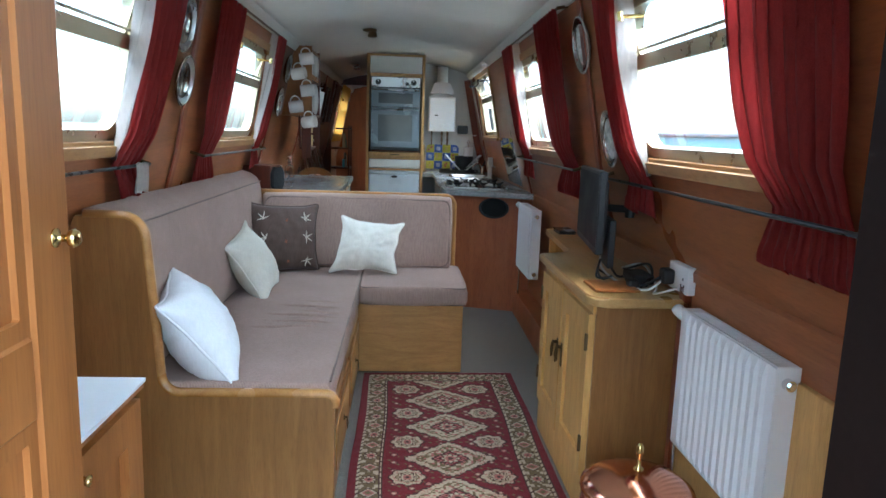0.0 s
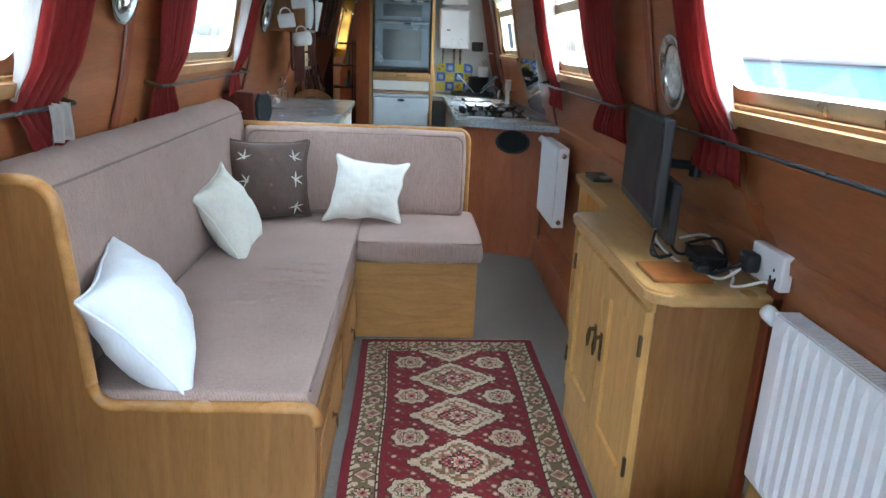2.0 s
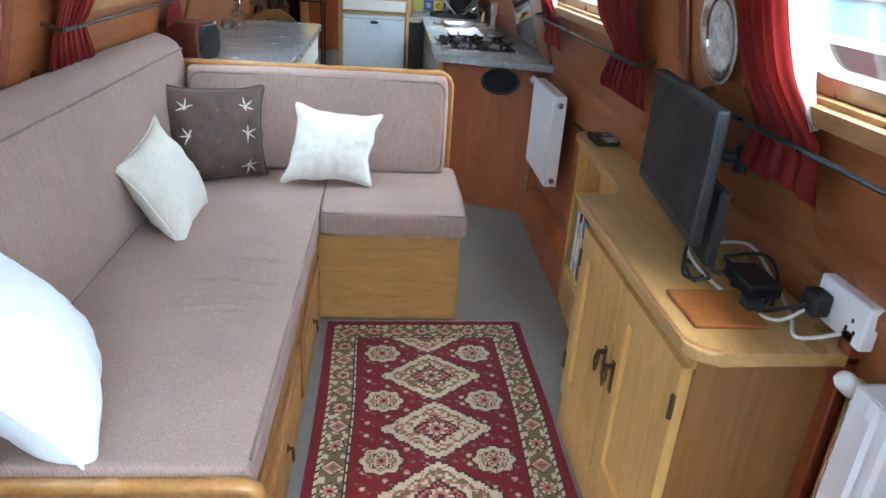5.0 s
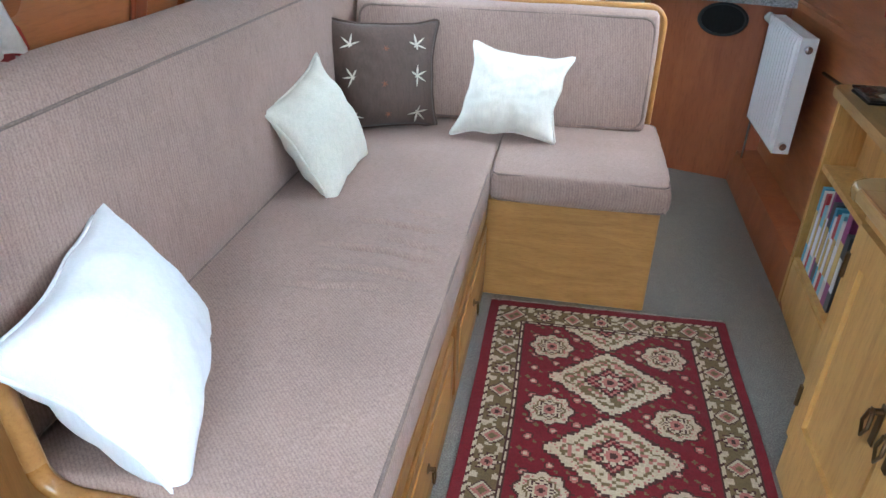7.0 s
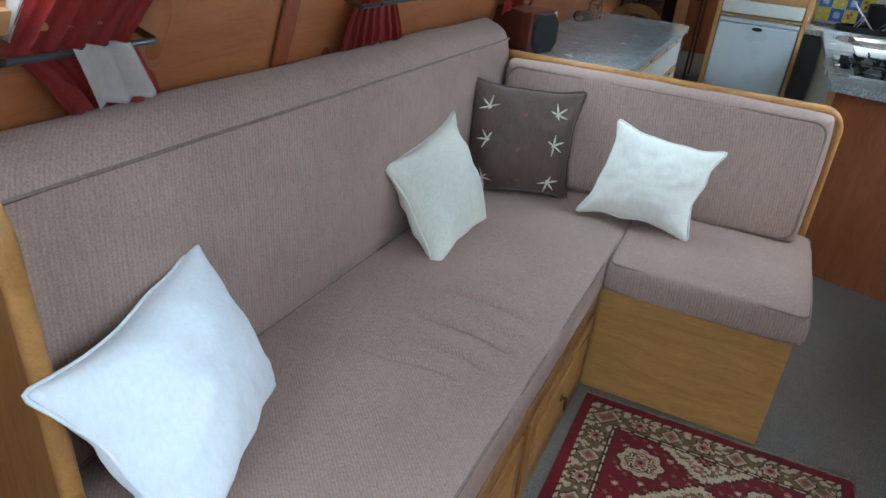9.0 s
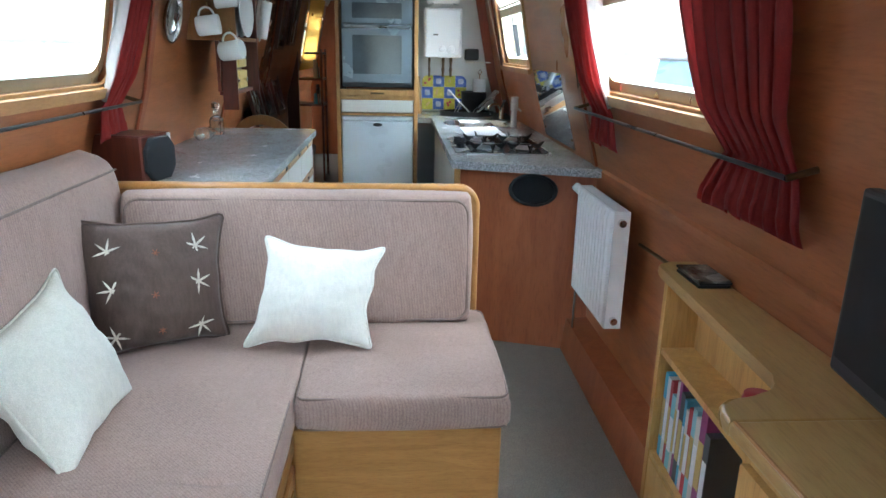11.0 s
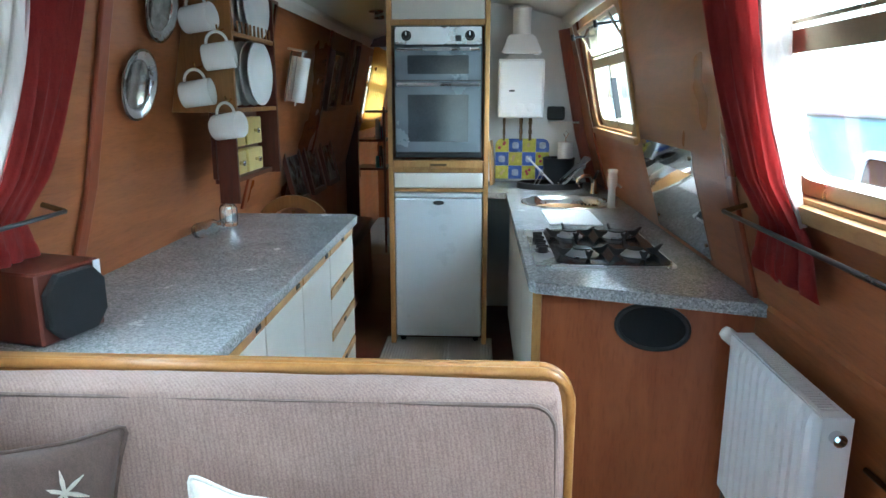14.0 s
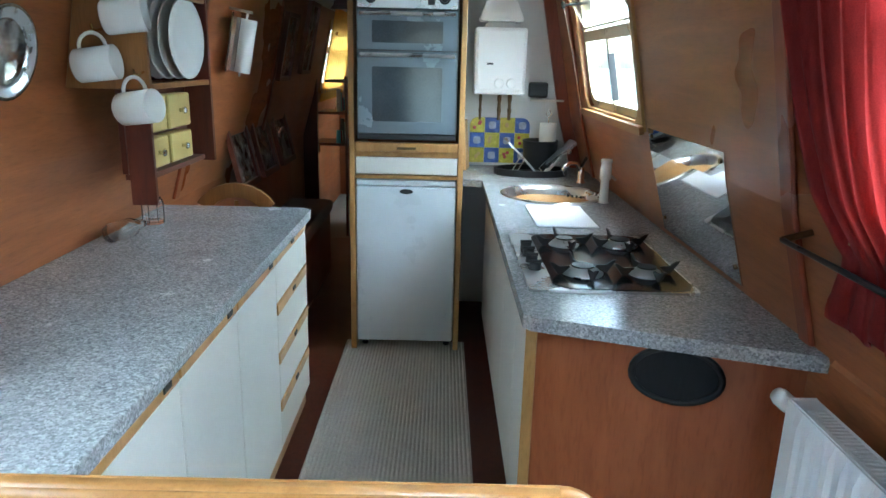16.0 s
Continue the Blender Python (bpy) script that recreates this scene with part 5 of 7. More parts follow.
# ---- curtains, rods and plates ----
def curtain(s, top, rod_at, tail, label, folds=6, lining=0.07, belly=0.0, zt=1.80, zr=1.12, zb=1.015, stand=0.05):
    """Cloth hung from the rail and tucked behind the lower rod, flaring into a short tail. top, rod_at and
    tail are its (outer, window) edges along the boat; the pale lining turns back towards the pane."""
    root = thing("curtain", side_to(s)(sum(rod_at) / 2, zb, -0.05), label, "curtain", "curtains")
    to = side_to(s)
    nu, nz = folds * 10, 44

    def edges(z):
        if z >= zr:
            k = ((zt - z) / (zt - zr)) ** 2.4
            o, w = top[0] + (rod_at[0] - top[0]) * k, top[1] + (rod_at[1] - top[1]) * k
            return o, w + belly * math.sin(math.pi * min(1.0, (zt - z) / (zt - zr)) ** 1.6)
        k = min(1.0, ((zr - z) / (zr - zb)) ** 0.7)
        return rod_at[0] + (tail[0] - rod_at[0]) * k, rod_at[1] + (tail[1] - rod_at[1]) * k

    def depth(z):
        return 0.03 + (stand - 0.03) * min(1.0, abs(z - zr) / 0.10)
    bm = B()
    g = []
    for j in range(nz + 1):
        z = zt + (zb - zt) * j / nz
        o, w = edges(z)
        row = []
        for i in range(nu + 1):
            u = i / nu
            ph = u * folds * 2 * math.pi + 1.4 * noise.noise(Vector((top[0] * 3, z * 2.2, u * 3)))
            a = 0.017 * (0.65 + 0.7 * noise.noise(Vector((u * 5, z * 1.6, top[0] * 3)))) * (0.45 + 0.55 * min(1.0, abs(z - zr) / 0.12))
            y = o + (w - o) * (u + 0.018 * math.sin(ph * 2 + z * 8))
            row.append(bm.verts.new(to(y, z + (0.010 * math.sin(ph) + 0.012 * noise.noise(Vector((u * 4, top[0], 2)))) * (j > nz - 3), -depth(z) - a * math.sin(ph))))
        g.append(row)
    for j in range(nz):
        for i in range(nu):
            bm.faces.new((g[j][i], g[j][i + 1], g[j + 1][i + 1], g[j + 1][i]))
    bmesh.ops.solidify(bm, geom=bm.faces[:], thickness=0.002)
    part("cloth", bm, M_CURTAIN, root, "", True)
    if lining:
        into = 1 if top[1] > top[0] else -1
        bm = B()
        g = []
        for j in range(25):
            z = zt + (zr + 0.02 - zt) * j / 24
            w = edges(z)[1]
            fade = min(1.0, max(0.12, (z - zr) / 0.14))
            row = [bm.verts.new(to(w + into * (lining * q * fade - 0.004), z, -depth(z) + q * 0.045 * fade + 0.006 * math.sin(q * 9 + z * 11))) for q in [i / 8 for i in range(9)]]
            g.append(row)
        for j in range(24):
            for i in range(8):
                bm.faces.new((g[j][i], g[j][i + 1], g[j + 1][i + 1], g[j + 1][i]))
        bmesh.ops.solidify(bm, geom=bm.faces[:], thickness=0.0015)
        part("lining", bm, M_CURTLIN, root, "pale cotton lining", True)
    return root


CL = "dark red gathered curtain tucked behind the lower rod"
curtain(1, (3.45, 3.20), (3.33, 3.12), (3.37, 3.10), CL, 5, 0.03, 0.05)
curtain(1, (2.04, 2.46), (2.12, 2.38), (2.08, 2.43), CL, 8, 0, 0.03, zb=1.0, stand=0.06)
curtain(1, (5.57, 5.21), (5.41, 5.18), (5.46, 5.14), CL, 5, 0.02, 0.05, zb=1.0)
curtain(1, (3.97, 4.45), (4.03, 4.32), (3.98, 4.44), CL, 8, 0, 0.03, zb=0.99, stand=0.06)
near = curtain(-1, (3.53, 3.22), (3.37, 3.15), (3.43, 3.26), CL, 5, 0.02, 0.02)
curtain(-1, (3.96, 4.36), (4.07, 4.27), (4.01, 4.33), CL, 7, 0, 0.03)
curtain(-1, (5.45, 5.23), (5.31, 5.15), (5.37, 5.14), CL, 4, 0.015, 0.03)
to = side_to(-1)
bm = B()
g = [[bm.verts.new(to(3.23 + 0.05 * j / 8 + (0.10 + 0.03 * j / 8) * i / 10, 1.14 - 0.105 * j / 8, -0.072 - 0.008 * math.sin(i * 1.5 + j * 0.2))) for i in range(11)] for j in range(9)]
for j in range(8):
    for i in range(10):
        bm.faces.new((g[j][i], g[j][i + 1], g[j + 1][i + 1], g[j + 1][i]))
bmesh.ops.solidify(bm, geom=bm.faces[:], thickness=0.002)
part("lining_tail", bm, M_CURTLIN, near, "pale cotton lining hanging below the rod", True)
bm = B()
g = [[bm.verts.new(to(2.45 + 0.010 * j + 0.15 * i / 16 + 0.006 * math.sin(j * 0.8), 1.80 - 0.665 * j / 12, -0.05 + 0.010 * math.sin(i * 1.2 + 0.1 * j))) for i in range(17)] for j in range(13)]
for j in range(12):
    for i in range(16):
        bm.faces.new((g[j][i], g[j][i + 1], g[j + 1][i + 1], g[j + 1][i]))
bmesh.ops.solidify(bm, geom=bm.faces[:], thickness=0.002)
cu2 = thing("curtain", to(2.60, 1.1, -0.05), "drawn curtain showing its pale grey cotton lining", "curtain", "curtains")
part("lining", bm, M_CURTLIN, cu2, "", True)
# the far port cabin window is covered by a drawn yellow curtain
bm = B()
g = [[bm.verts.new(to(9.90 + 1.25 * i / 60, 1.83 - 0.73 * j / 6, -0.03 - 0.008 * math.sin(i * 1.1 + 0.2 * j))) for i in range(61)] for j in range(7)]
for j in range(6):
    for i in range(60):
        bm.faces.new((g[j][i], g[j][i + 1], g[j + 1][i + 1], g[j + 1][i]))
bmesh.ops.solidify(bm, geom=bm.faces[:], thickness=0.002)
cu3 = thing("curtain", to(10.5, 1.1, -0.03), "thin golden-yellow curtain drawn across a sunlit window", "curtain", "curtains")
part("cloth", bm, M_GOLDCURT, cu3, "", True)
for s, a, b, z in ((1, 2.05, 3.62, 1.115), (1, 4.02, 5.58, 1.118), (-1, 2.4, 3.40, 1.125), (-1, 4.05, 5.42, 1.13)):
    to = side_to(s)
    rt = thing("curtain_rod", to((a + b) / 2, z, -0.055), "thin dark metal rod below the window", "rod", "curtain rods")
    part("bar", rod(B(), to(a, z, -0.058), to(b, z, -0.058), 0.0055), M_ROD, rt)
    for y in (a, b):
        bm = rod(B(), to(y, z, -0.001), to(y, z, -0.060), 0.007)
        part("bracket", bm, M_BRONZE, rt)
    rt = thing("curtain_rod", to((a + b) / 2, 1.815, -0.04), "thin dark metal rail above the window", "rod", "curtain rods")
    part("bar", rod(B(), to(a - 0.05, 1.80, -0.045), to(b, 1.80, -0.045), 0.006), M_BRONZE, rt)
    for y in (a - 0.04, b - 0.01):
        bm = rod(B(), to(y, 1.80, -0.001), to(y, 1.80, -0.05), 0.007)
        part("bracket", bm, M_BRONZE, rt)


def wall_plate(s, y, z, r, mat, label, squash=1.0, n=28):
    root = thing("wall_plate", side_to(s)(y, z, 0), label, "plate", "plates on the walls")
    m = on_wall(s, y, z, 0.004) @ Matrix.Diagonal((squash, 1, 1, 1))
    bm = lathe(B(), [(0, 0.004), (r * 0.6, 0.004), (r * 0.68, 0.010), (r * 0.97, 0.022), (r, 0.022), (r, 0.018), (r * 0.7, 0.0), (0, 0.0)], m, n)
    part("plate", bm, mat, root, "", True)
    bm = lathe(B(), [(r * 0.70, 0.0125), (r * 0.74, 0.0165), (r * 0.90, 0.022), (r * 0.93, 0.0225), (r * 0.9, 0.0205), (r * 0.74, 0.0145)], m, n)
    part("rim_band", bm, M_SILVER if mat != M_SILVER else M_STEEL, root, "raised rim pattern")


wall_plate(-1, 3.65, 1.62, 0.105, M_SILVER, "round silver-coloured relief plate on the wall")
wall_plate(-1, 3.745, 1.42, 0.100, M_SILVER, "round silver-coloured relief plate on the wall")
wall_plate(1, 3.78, 1.62, 0.115, M_PLATEPAT, "patterned cream china plate on the wall")
wall_plate(1, 3.55, 1.25, 0.11, M_PLATEPAT, "scalloped white china plate on the wall", 0.85)
wall_plate(-1, 5.90, 1.655, 0.105, M_SILVER, "round silver-coloured relief plate on the wall")
wall_plate(-1, 5.81, 1.427, 0.105, M_SILVER, "round silver-coloured relief plate on the wall")

# ---- galley ----
WT = 0.852
# left-hand units
def slot_pull(bm, x, y, z):
    box(bm, x - 0.002, x + 0.0035, y - 0.02, y + 0.02, z - 0.008, z + 0.008, 0.002, 1)


def unit(y0, y1, xf, xb, s, drawers, label):
    """A base unit: s is the way its front faces along x."""
    root = thing("kitchen_unit", ((xf + xb) / 2, (y0 + y1) / 2, 0), label, "kitchen unit", "galley units")
    lo, hi = min(xf, xb), max(xf, xb)
    bm = box(B(), lo + (0.02 if s < 0 else 0), hi - (0.02 if s > 0 else 0), y0 + 0.001, y1 - 0.001, 0.0, WT - 0.037)
    part("carcass", bm, M_TRIM, root)
    n = 4 if drawers else 1
    zs = [0.09 + (WT - 0.045 - 0.09) * (1 - (1 - k / n)) for k in range(n + 1)]
    for a, b in zip(zs, zs[1:]):
        rail = 0.042
        bm = box(B(), min(xf, xf - s * 0.019), max(xf, xf - s * 0.019), y0 + 0.004, y1 - 0.004, a + 0.003, b - rail, 0.002, 1)
        f = part("drawer_front" if drawers else "door", bm, M_CREAMP, root)
        bm = box(B(), min(xf + s * 0.003, xf - s * 0.019), max(xf + s * 0.003, xf - s * 0.019), y0 + 0.004, y1 - 0.004, b - rail + 0.001, b - 0.003, 0.003, 1)
        r = part("pull_rail", bm, M_TRIM, f, "oak finger rail")
        bm = B()
        slot_pull(bm, xf + s * 0.003, (y0 + y1) / 2 if drawers else y1 - 0.07, b - rail / 2)
        part("finger_slot", bm, M_IRON, f)


for a, b, d in ((5.085, 5.58, False), (5.58, 5.99, False), (5.99, 6.42, False), (6.42, 6.92, True)):
    unit(a, b, -0.492, -1.06, 1, d, "cream-fronted drawer unit with oak rails" if d else "cream-fronted base unit with oak rail")
bm = prism(B(), [(-1.062, 5.075), (-0.465, 5.075)] + [(-0.505 + 0.04 * math.cos(radians(a)), 6.90 + 0.04 * math.sin(radians(a))) for a in range(0, 91, 15)] + [(-1.062, 6.94)],
           lambda u, v, d: Vector((u, v, d)), WT - 0.036, WT, 0.006, 2)
single("worktop", bm, M_WORK, "grey speckled laminate worktop along the port side", "worktop")
# right-hand units and worktop with its slanted end
for a, b in ((5.84, 6.22), (6.22, 6.62), (6.62, 7.02), (7.02, 7.42), (7.42, 7.82)):
    unit(a, b, 0.285, 0.862, -1, False, "cream-fronted base unit below the hob and sink")
pn = thing("end_panel", (0.57, 5.75, 0), "red-stained ply end panel of the galley units with round speaker", "panel", kind="structure")
pan = lambda u, v, d: Vector((0.278, 5.835, 0)) + Vector((0.587, -0.19, 0)).normalized() * u + Vector((0, 0, v)) + Vector((-0.19, -0.587, 0)).normalized() * d
bm = prism(B(), [(0.004, 0), (0.615, 0), (0.615, WT - 0.038), (0.004, WT - 0.038)], pan, -0.012, 0.0)
part("board", bm, M_RED, pn)
bm = prism(B(), rounded(-0.012, 0.016, 0.0, WT - 0.038, 0.004, 1), pan, -0.014, 0.004)
part("corner_strip", bm, M_TRIM, pn, "pale oak corner strip")
sp = thing("speaker", pan(0.36, 0.70, 0.01), "black oval loudspeaker set into the end panel", "speaker")
ov = lambda k, n=28: [(0.345 + 0.108 * k * math.cos(2 * math.pi * i / n), 0.735 + 0.072 * k * math.sin(2 * math.pi * i / n)) for i in range(n)]
bm = ring(B(), ov(1.0), ov(0.86), pan, 0.001, 0.014)
part("surround", bm, M_BLACK, sp, "", True)
bm = prism(B(), ov(0.87), pan, 0.001, 0.007)
part("grille", bm, M_CLOTHBLK, sp)
SX, SY, SR = 0.555, 7.36, 0.213
# worktop in pieces round the sink's opening, joined in one mesh
def top_piece(bm, o):
    prism(bm, o, lambda u, v, d: Vector((u, v, d)), WT - 0.036, WT)


bm = B()
top_piece(bm, [(0.268, 5.776), (0.868, 5.575), (0.868, 7.10), (0.255, 7.10), (0.252, 5.80)])
top_piece(bm, [(0.868, 7.62), (0.868, 8.248), (0.152, 8.248), (0.152, 7.72), (0.255, 7.69), (0.255, 7.62)])
ringo = [(SX + SR * math.cos(2 * math.pi * i / 40), SY + SR * math.sin(2 * math.pi * i / 40)) for i in range(40)]


def to_rect(p):
    dx, dy = p[0] - SX, p[1] - SY
    k = min((0.868 - SX) / dx if dx > 0 else (0.255 - SX) / dx if dx < 0 else 9e9, (7.62 - SY) / dy if dy > 0 else (7.10 - SY) / dy if dy < 0 else 9e9)
    return (SX + dx * k, SY + dy * k)


angs = sorted([math.atan2(p[1] - SY, p[0] - SX) for p in ringo] + [math.atan2(y - SY, x - SX) for x in (0.868, 0.255) for y in (7.10, 7.62)])
inn = [(SX + SR * math.cos(a), SY + SR * math.sin(a)) for a in angs]
ring(bm, [to_rect(p) for p in inn], inn, lambda u, v, d: Vector((u, v, d)), WT - 0.036, WT)
single("worktop", bm, M_WORK, "grey speckled laminate worktop round hob and sink", "worktop")
sk = thing("sink", (SX, SY, WT - 0.15), "round stainless steel sink bowl set in the worktop", "sink")
bm = lathe(B(), [(SR + 0.022, 0.001), (SR + 0.02, 0.006), (SR - 0.002, 0.004), (SR - 0.012, -0.02), (SR - 0.02, -0.12), (SR - 0.06, -0.145), (0.03, -0.15), (0, -0.15)], Matrix.Translation((SX, SY, WT)), 44)
part("bowl", bm, M_STEEL, sk, "", True)
bm = lathe(B(), [(0, -0.148), (0.03, -0.148), (0.032, -0.146), (0.02, -0.145), (0, -0.147)], Matrix.Translation((SX, SY, WT)), 20)
part("waste", bm, M_CHROME, sk)
bm = B()
for k in range(4):
    box(bm, SX + 0.10 + 0.018 * k, SX + 0.108 + 0.018 * k, SY + 0.139 - 0.012 * k, SY + 0.146 - 0.012 * k, WT - 0.055, WT - 0.025)
part("overflow", bm, M_IRON, sk)
# tap and hand pump
TX, TY = 0.745, 7.66
tp = thing("tap", (TX, TY, WT), "chrome mixer tap with black lever at the sink", "tap")
bm = lathe(B(), [(0, 0), (0.024, 0), (0.024, 0.01), (0.017, 0.014), (0.016, 0.07), (0.012, 0.085), (0, 0.09)], Matrix.Translation((TX, TY, WT)), 20)
part("body", bm, M_CHROME, tp, "", True)
bm = tube(B(), [(TX, TY, WT + 0.06), (TX - 0.03, TY - 0.02, WT + 0.105), (TX - 0.07, TY - 0.05, WT + 0.11), (TX - 0.10, TY - 0.075, WT + 0.095), (TX - 0.105, TY - 0.08, WT + 0.075)], 0.010, 12)
part("spout", bm, M_CHROME, tp, "", True)
bm = rod(B(), (TX, TY, WT + 0.085), (TX + 0.015, TY - 0.03, WT + 0.135), 0.008)
part("lever", bm, M_BLACK, tp)
PX, PY = 0.755, 7.19
br = thing("pump_tap", (PX, PY, WT), "white plastic hand pump standing beside the sink", "pump")
bm = lathe(B(), [(0, 0), (0.026, 0), (0.02, 0.006), (0.018, 0.10), (0.025, 0.105), (0.025, 0.155), (0.023, 0.16), (0.023, 0.175), (0.026, 0.177), (0.024, 0.19), (0, 0.192)], Matrix.Translation((PX, PY, WT)), 20)
part("body", bm, M_CERAMIC, br, "", True)
bm = rod(B(), (PX + 0.02, PY, WT + 0.12), (PX + 0.045, PY, WT + 0.10), 0.006)
part("nozzle", bm, M_STEEL, br)

# hob
hob = thing("hob", (0.5, 6.26, WT), "four-burner gas hob with black pan supports", "hob")
f = lambda u, v, d: Vector((u, v, WT + d))
bm = prism(B(), rounded(0.285, 0.735, 5.955, 6.56, 0.015, 3), f, 0.0006, 0.008)
part("plate", bm, M_STEEL, hob)
bm = prism(B(), rounded(0.355, 0.728, 5.963, 6.552, 0.06, 5), f, 0.0085, 0.0105)
part("glass_field", bm, M_GLOSSBLK, hob)
for cx, cy, r in ((0.45, 6.10, 0.045), (0.63, 6.10, 0.038), (0.45, 6.41, 0.038), (0.63, 6.41, 0.045)):
    bm = lathe(B(), [(0, 0.0106), (r * 1.25, 0.0106), (r * 1.3, 0.014), (r, 0.018), (r, 0.024), (r * 0.75, 0.026), (r * 0.75, 0.031), (0, 0.032)], Matrix.Translation((cx, cy, WT)), 24)
    part("burner", bm, M_STEEL, hob, "", True)
    bm = lathe(B(), [(0, 0.032), (r * 0.7, 0.032), (r * 0.7, 0.036), (0, 0.037)], Matrix.Translation((cx, cy, WT)), 24)
    part("burner_cap", bm, M_IRON, hob)
    for k in range(4):
        a = radians(90 * k + 12)
        d = Vector((math.cos(a), math.sin(a), 0))
        q = Vector((-d.y, d.x, 0))
        c = Vector((cx, cy, WT))
        bm = B()
        fin = [(0.040, 0.030), (0.062, 0.012), (0.074, 0.012), (0.100, 0.047), (0.090, 0.046), (0.070, 0.034), (0.040, 0.034)]
        prism(bm, fin, lambda t, h, w: c + d * t + q * w + Vector((0, 0, h)), -0.0028, 0.0028)
        part("pan_support", bm, M_IRON, hob)
for k in range(4):
    bm = lathe(B(), [(0, 0.008), (0.018, 0.008), (0.017, 0.026), (0.014, 0.029), (0, 0.03)], Matrix.Translation((0.322, 6.14 + 0.075 * k, WT)), 16)
    box(bm, 0.304, 0.340, 6.137 + 0.075 * k, 6.143 + 0.075 * k, WT + 0.026, WT + 0.035)
    part("knob", bm, M_BLACK, hob)
# white sheet laid on the worktop in place of the window's glare
bm = prism(B(), rounded(0.40, 0.63, 6.69, 7.08, 0.01, 3), f, 0.0006, 0.006, 0.002, 1)
single("board_or_glare", bm, M_PAPER, "thin white sheet standing in for window glare between hob and sink", "chopping board")
# steel splash plate on the wall
to = side_to(1)
spn = thing("splash_plate", to(6.13, 1.05, 0), "polished steel splash plate screwed to the wall", "splash plate")
bm = B()
for za, zb in ((0.875, WAIST), (WAIST, 1.225)):
    prism(bm, [(5.985, za), (6.64, za), (6.64, zb), (5.985, zb)], to, -0.006, -0.002)
part("sheet", bm, M_SPLASH, spn)
for y, z in ((6.01, 1.20), (6.61, 1.20), (6.01, 0.92), (6.61, 0.92)):
    bm = rod(B(), to(y, z, -0.006), to(y, z, -0.010), 0.007)
    part("screw", bm, M_BRONZE, spn)

# dish rack, bowl, kitchen roll, tiles on the back wall
YB = 8.249           # face of the back wall
dr = thing("dish_drainer", (0.53, 7.95, WT), "black oval drainer tray with steel plate grids", "dish drainer")
el = lambda k: [(0.53 + 0.20 * k * math.cos(2 * math.pi * i / 36), 7.94 + 0.13 * k * math.sin(2 * math.pi * i / 36)) for i in range(36)]
bm = ring(B(), el(1.0), el(0.93), f, 0.0006, 0.035)
prism(bm, el(0.94), f, 0.0006, 0.008)
part("tray", bm, M_BLACK, dr)
for sg, cx in ((-1, 0.565), (1, 0.575)):
    bm = B()
    gl = lambda u, v: Vector((cx + sg * (0.01 + 0.165 * v), 7.94 + u, WT + 0.012 + 0.17 * v))
    tube(bm, [gl(u, v) for u, v in rounded(-0.10, 0.10, 0.0, 1.0, 0.03, 3)], 0.004, 6, True)
    for k in range(9):
        tube(bm, [gl(-0.084 + 0.021 * k, 0.0), gl(-0.084 + 0.021 * k, 1.0)], 0.0022, 5)
    for u in (-0.08, 0.08):
        tube(bm, [(cx + sg * 0.125, 7.94 + u, WT + 0.010), gl(u, 0.45)], 0.003, 5)
    part("plate_grid", bm, M_STEEL, dr)
    a, b, c, d = gl(-0.095, 0.04), gl(0.095, 0.04), gl(0.095, 0.97), gl(-0.095, 0.97)
    part("mesh_panel", hexa(B(), [a, b, c, d], [p + Vector((-sg * 0.003, 0, 0.006)) for p in (a, b, c, d)]), M_STEEL, dr)
    if sg > 0:
        part("hinge_cap", rod(B(), gl(-0.104, 0.75), gl(-0.112, 0.75), 0.014), M_CHROME, dr)
bm = lathe(B(), [(0, 0), (0.085, 0), (0.092, 0.02), (0.098, 0.155), (0.102, 0.16), (0.098, 0.165), (0.093, 0.155), (0.086, 0.02), (0, 0.012)], Matrix.Translation((0.60, 8.135, WT + 0.0006)), 28)
single("washing_bowl", bm, M_BLACK, "dark grey plastic bowl against the back wall", "bowl", smooth=True)
kr = thing("kitchen_roll", (0.745, 8.18, WT), "white kitchen roll on a wire stand", "kitchen roll")
KX, KY = 0.745, 8.18
bm = lathe(B(), [(0.018, 0.012), (0.048, 0.012), (0.048, 0.255), (0.018, 0.255), (0.018, 0.012)], Matrix.Translation((KX - 0.10, KY, WT)), 24)
part("roll", bm, M_PAPER, kr, "", True)
bm = rod(B(), (KX - 0.10, KY, WT + 0.001), (KX - 0.10, KY, WT + 0.012), 0.048, 0.048, 24)
tube(bm, [(KX - 0.10, KY, WT + z) for z in (0.01, 0.28)] + [(KX - 0.085, KY, WT + 0.31), (KX - 0.10, KY, WT + 0.33), (KX - 0.115, KY, WT + 0.31), (KX - 0.10, KY, WT + 0.28)], 0.003, 6)
part("stand", bm, M_CHROME, kr)
tl = thing("tile_panel", (0.38, YB, WT), "glazed splashback tiles in yellow and blue checks", "tiles", kind="structure")
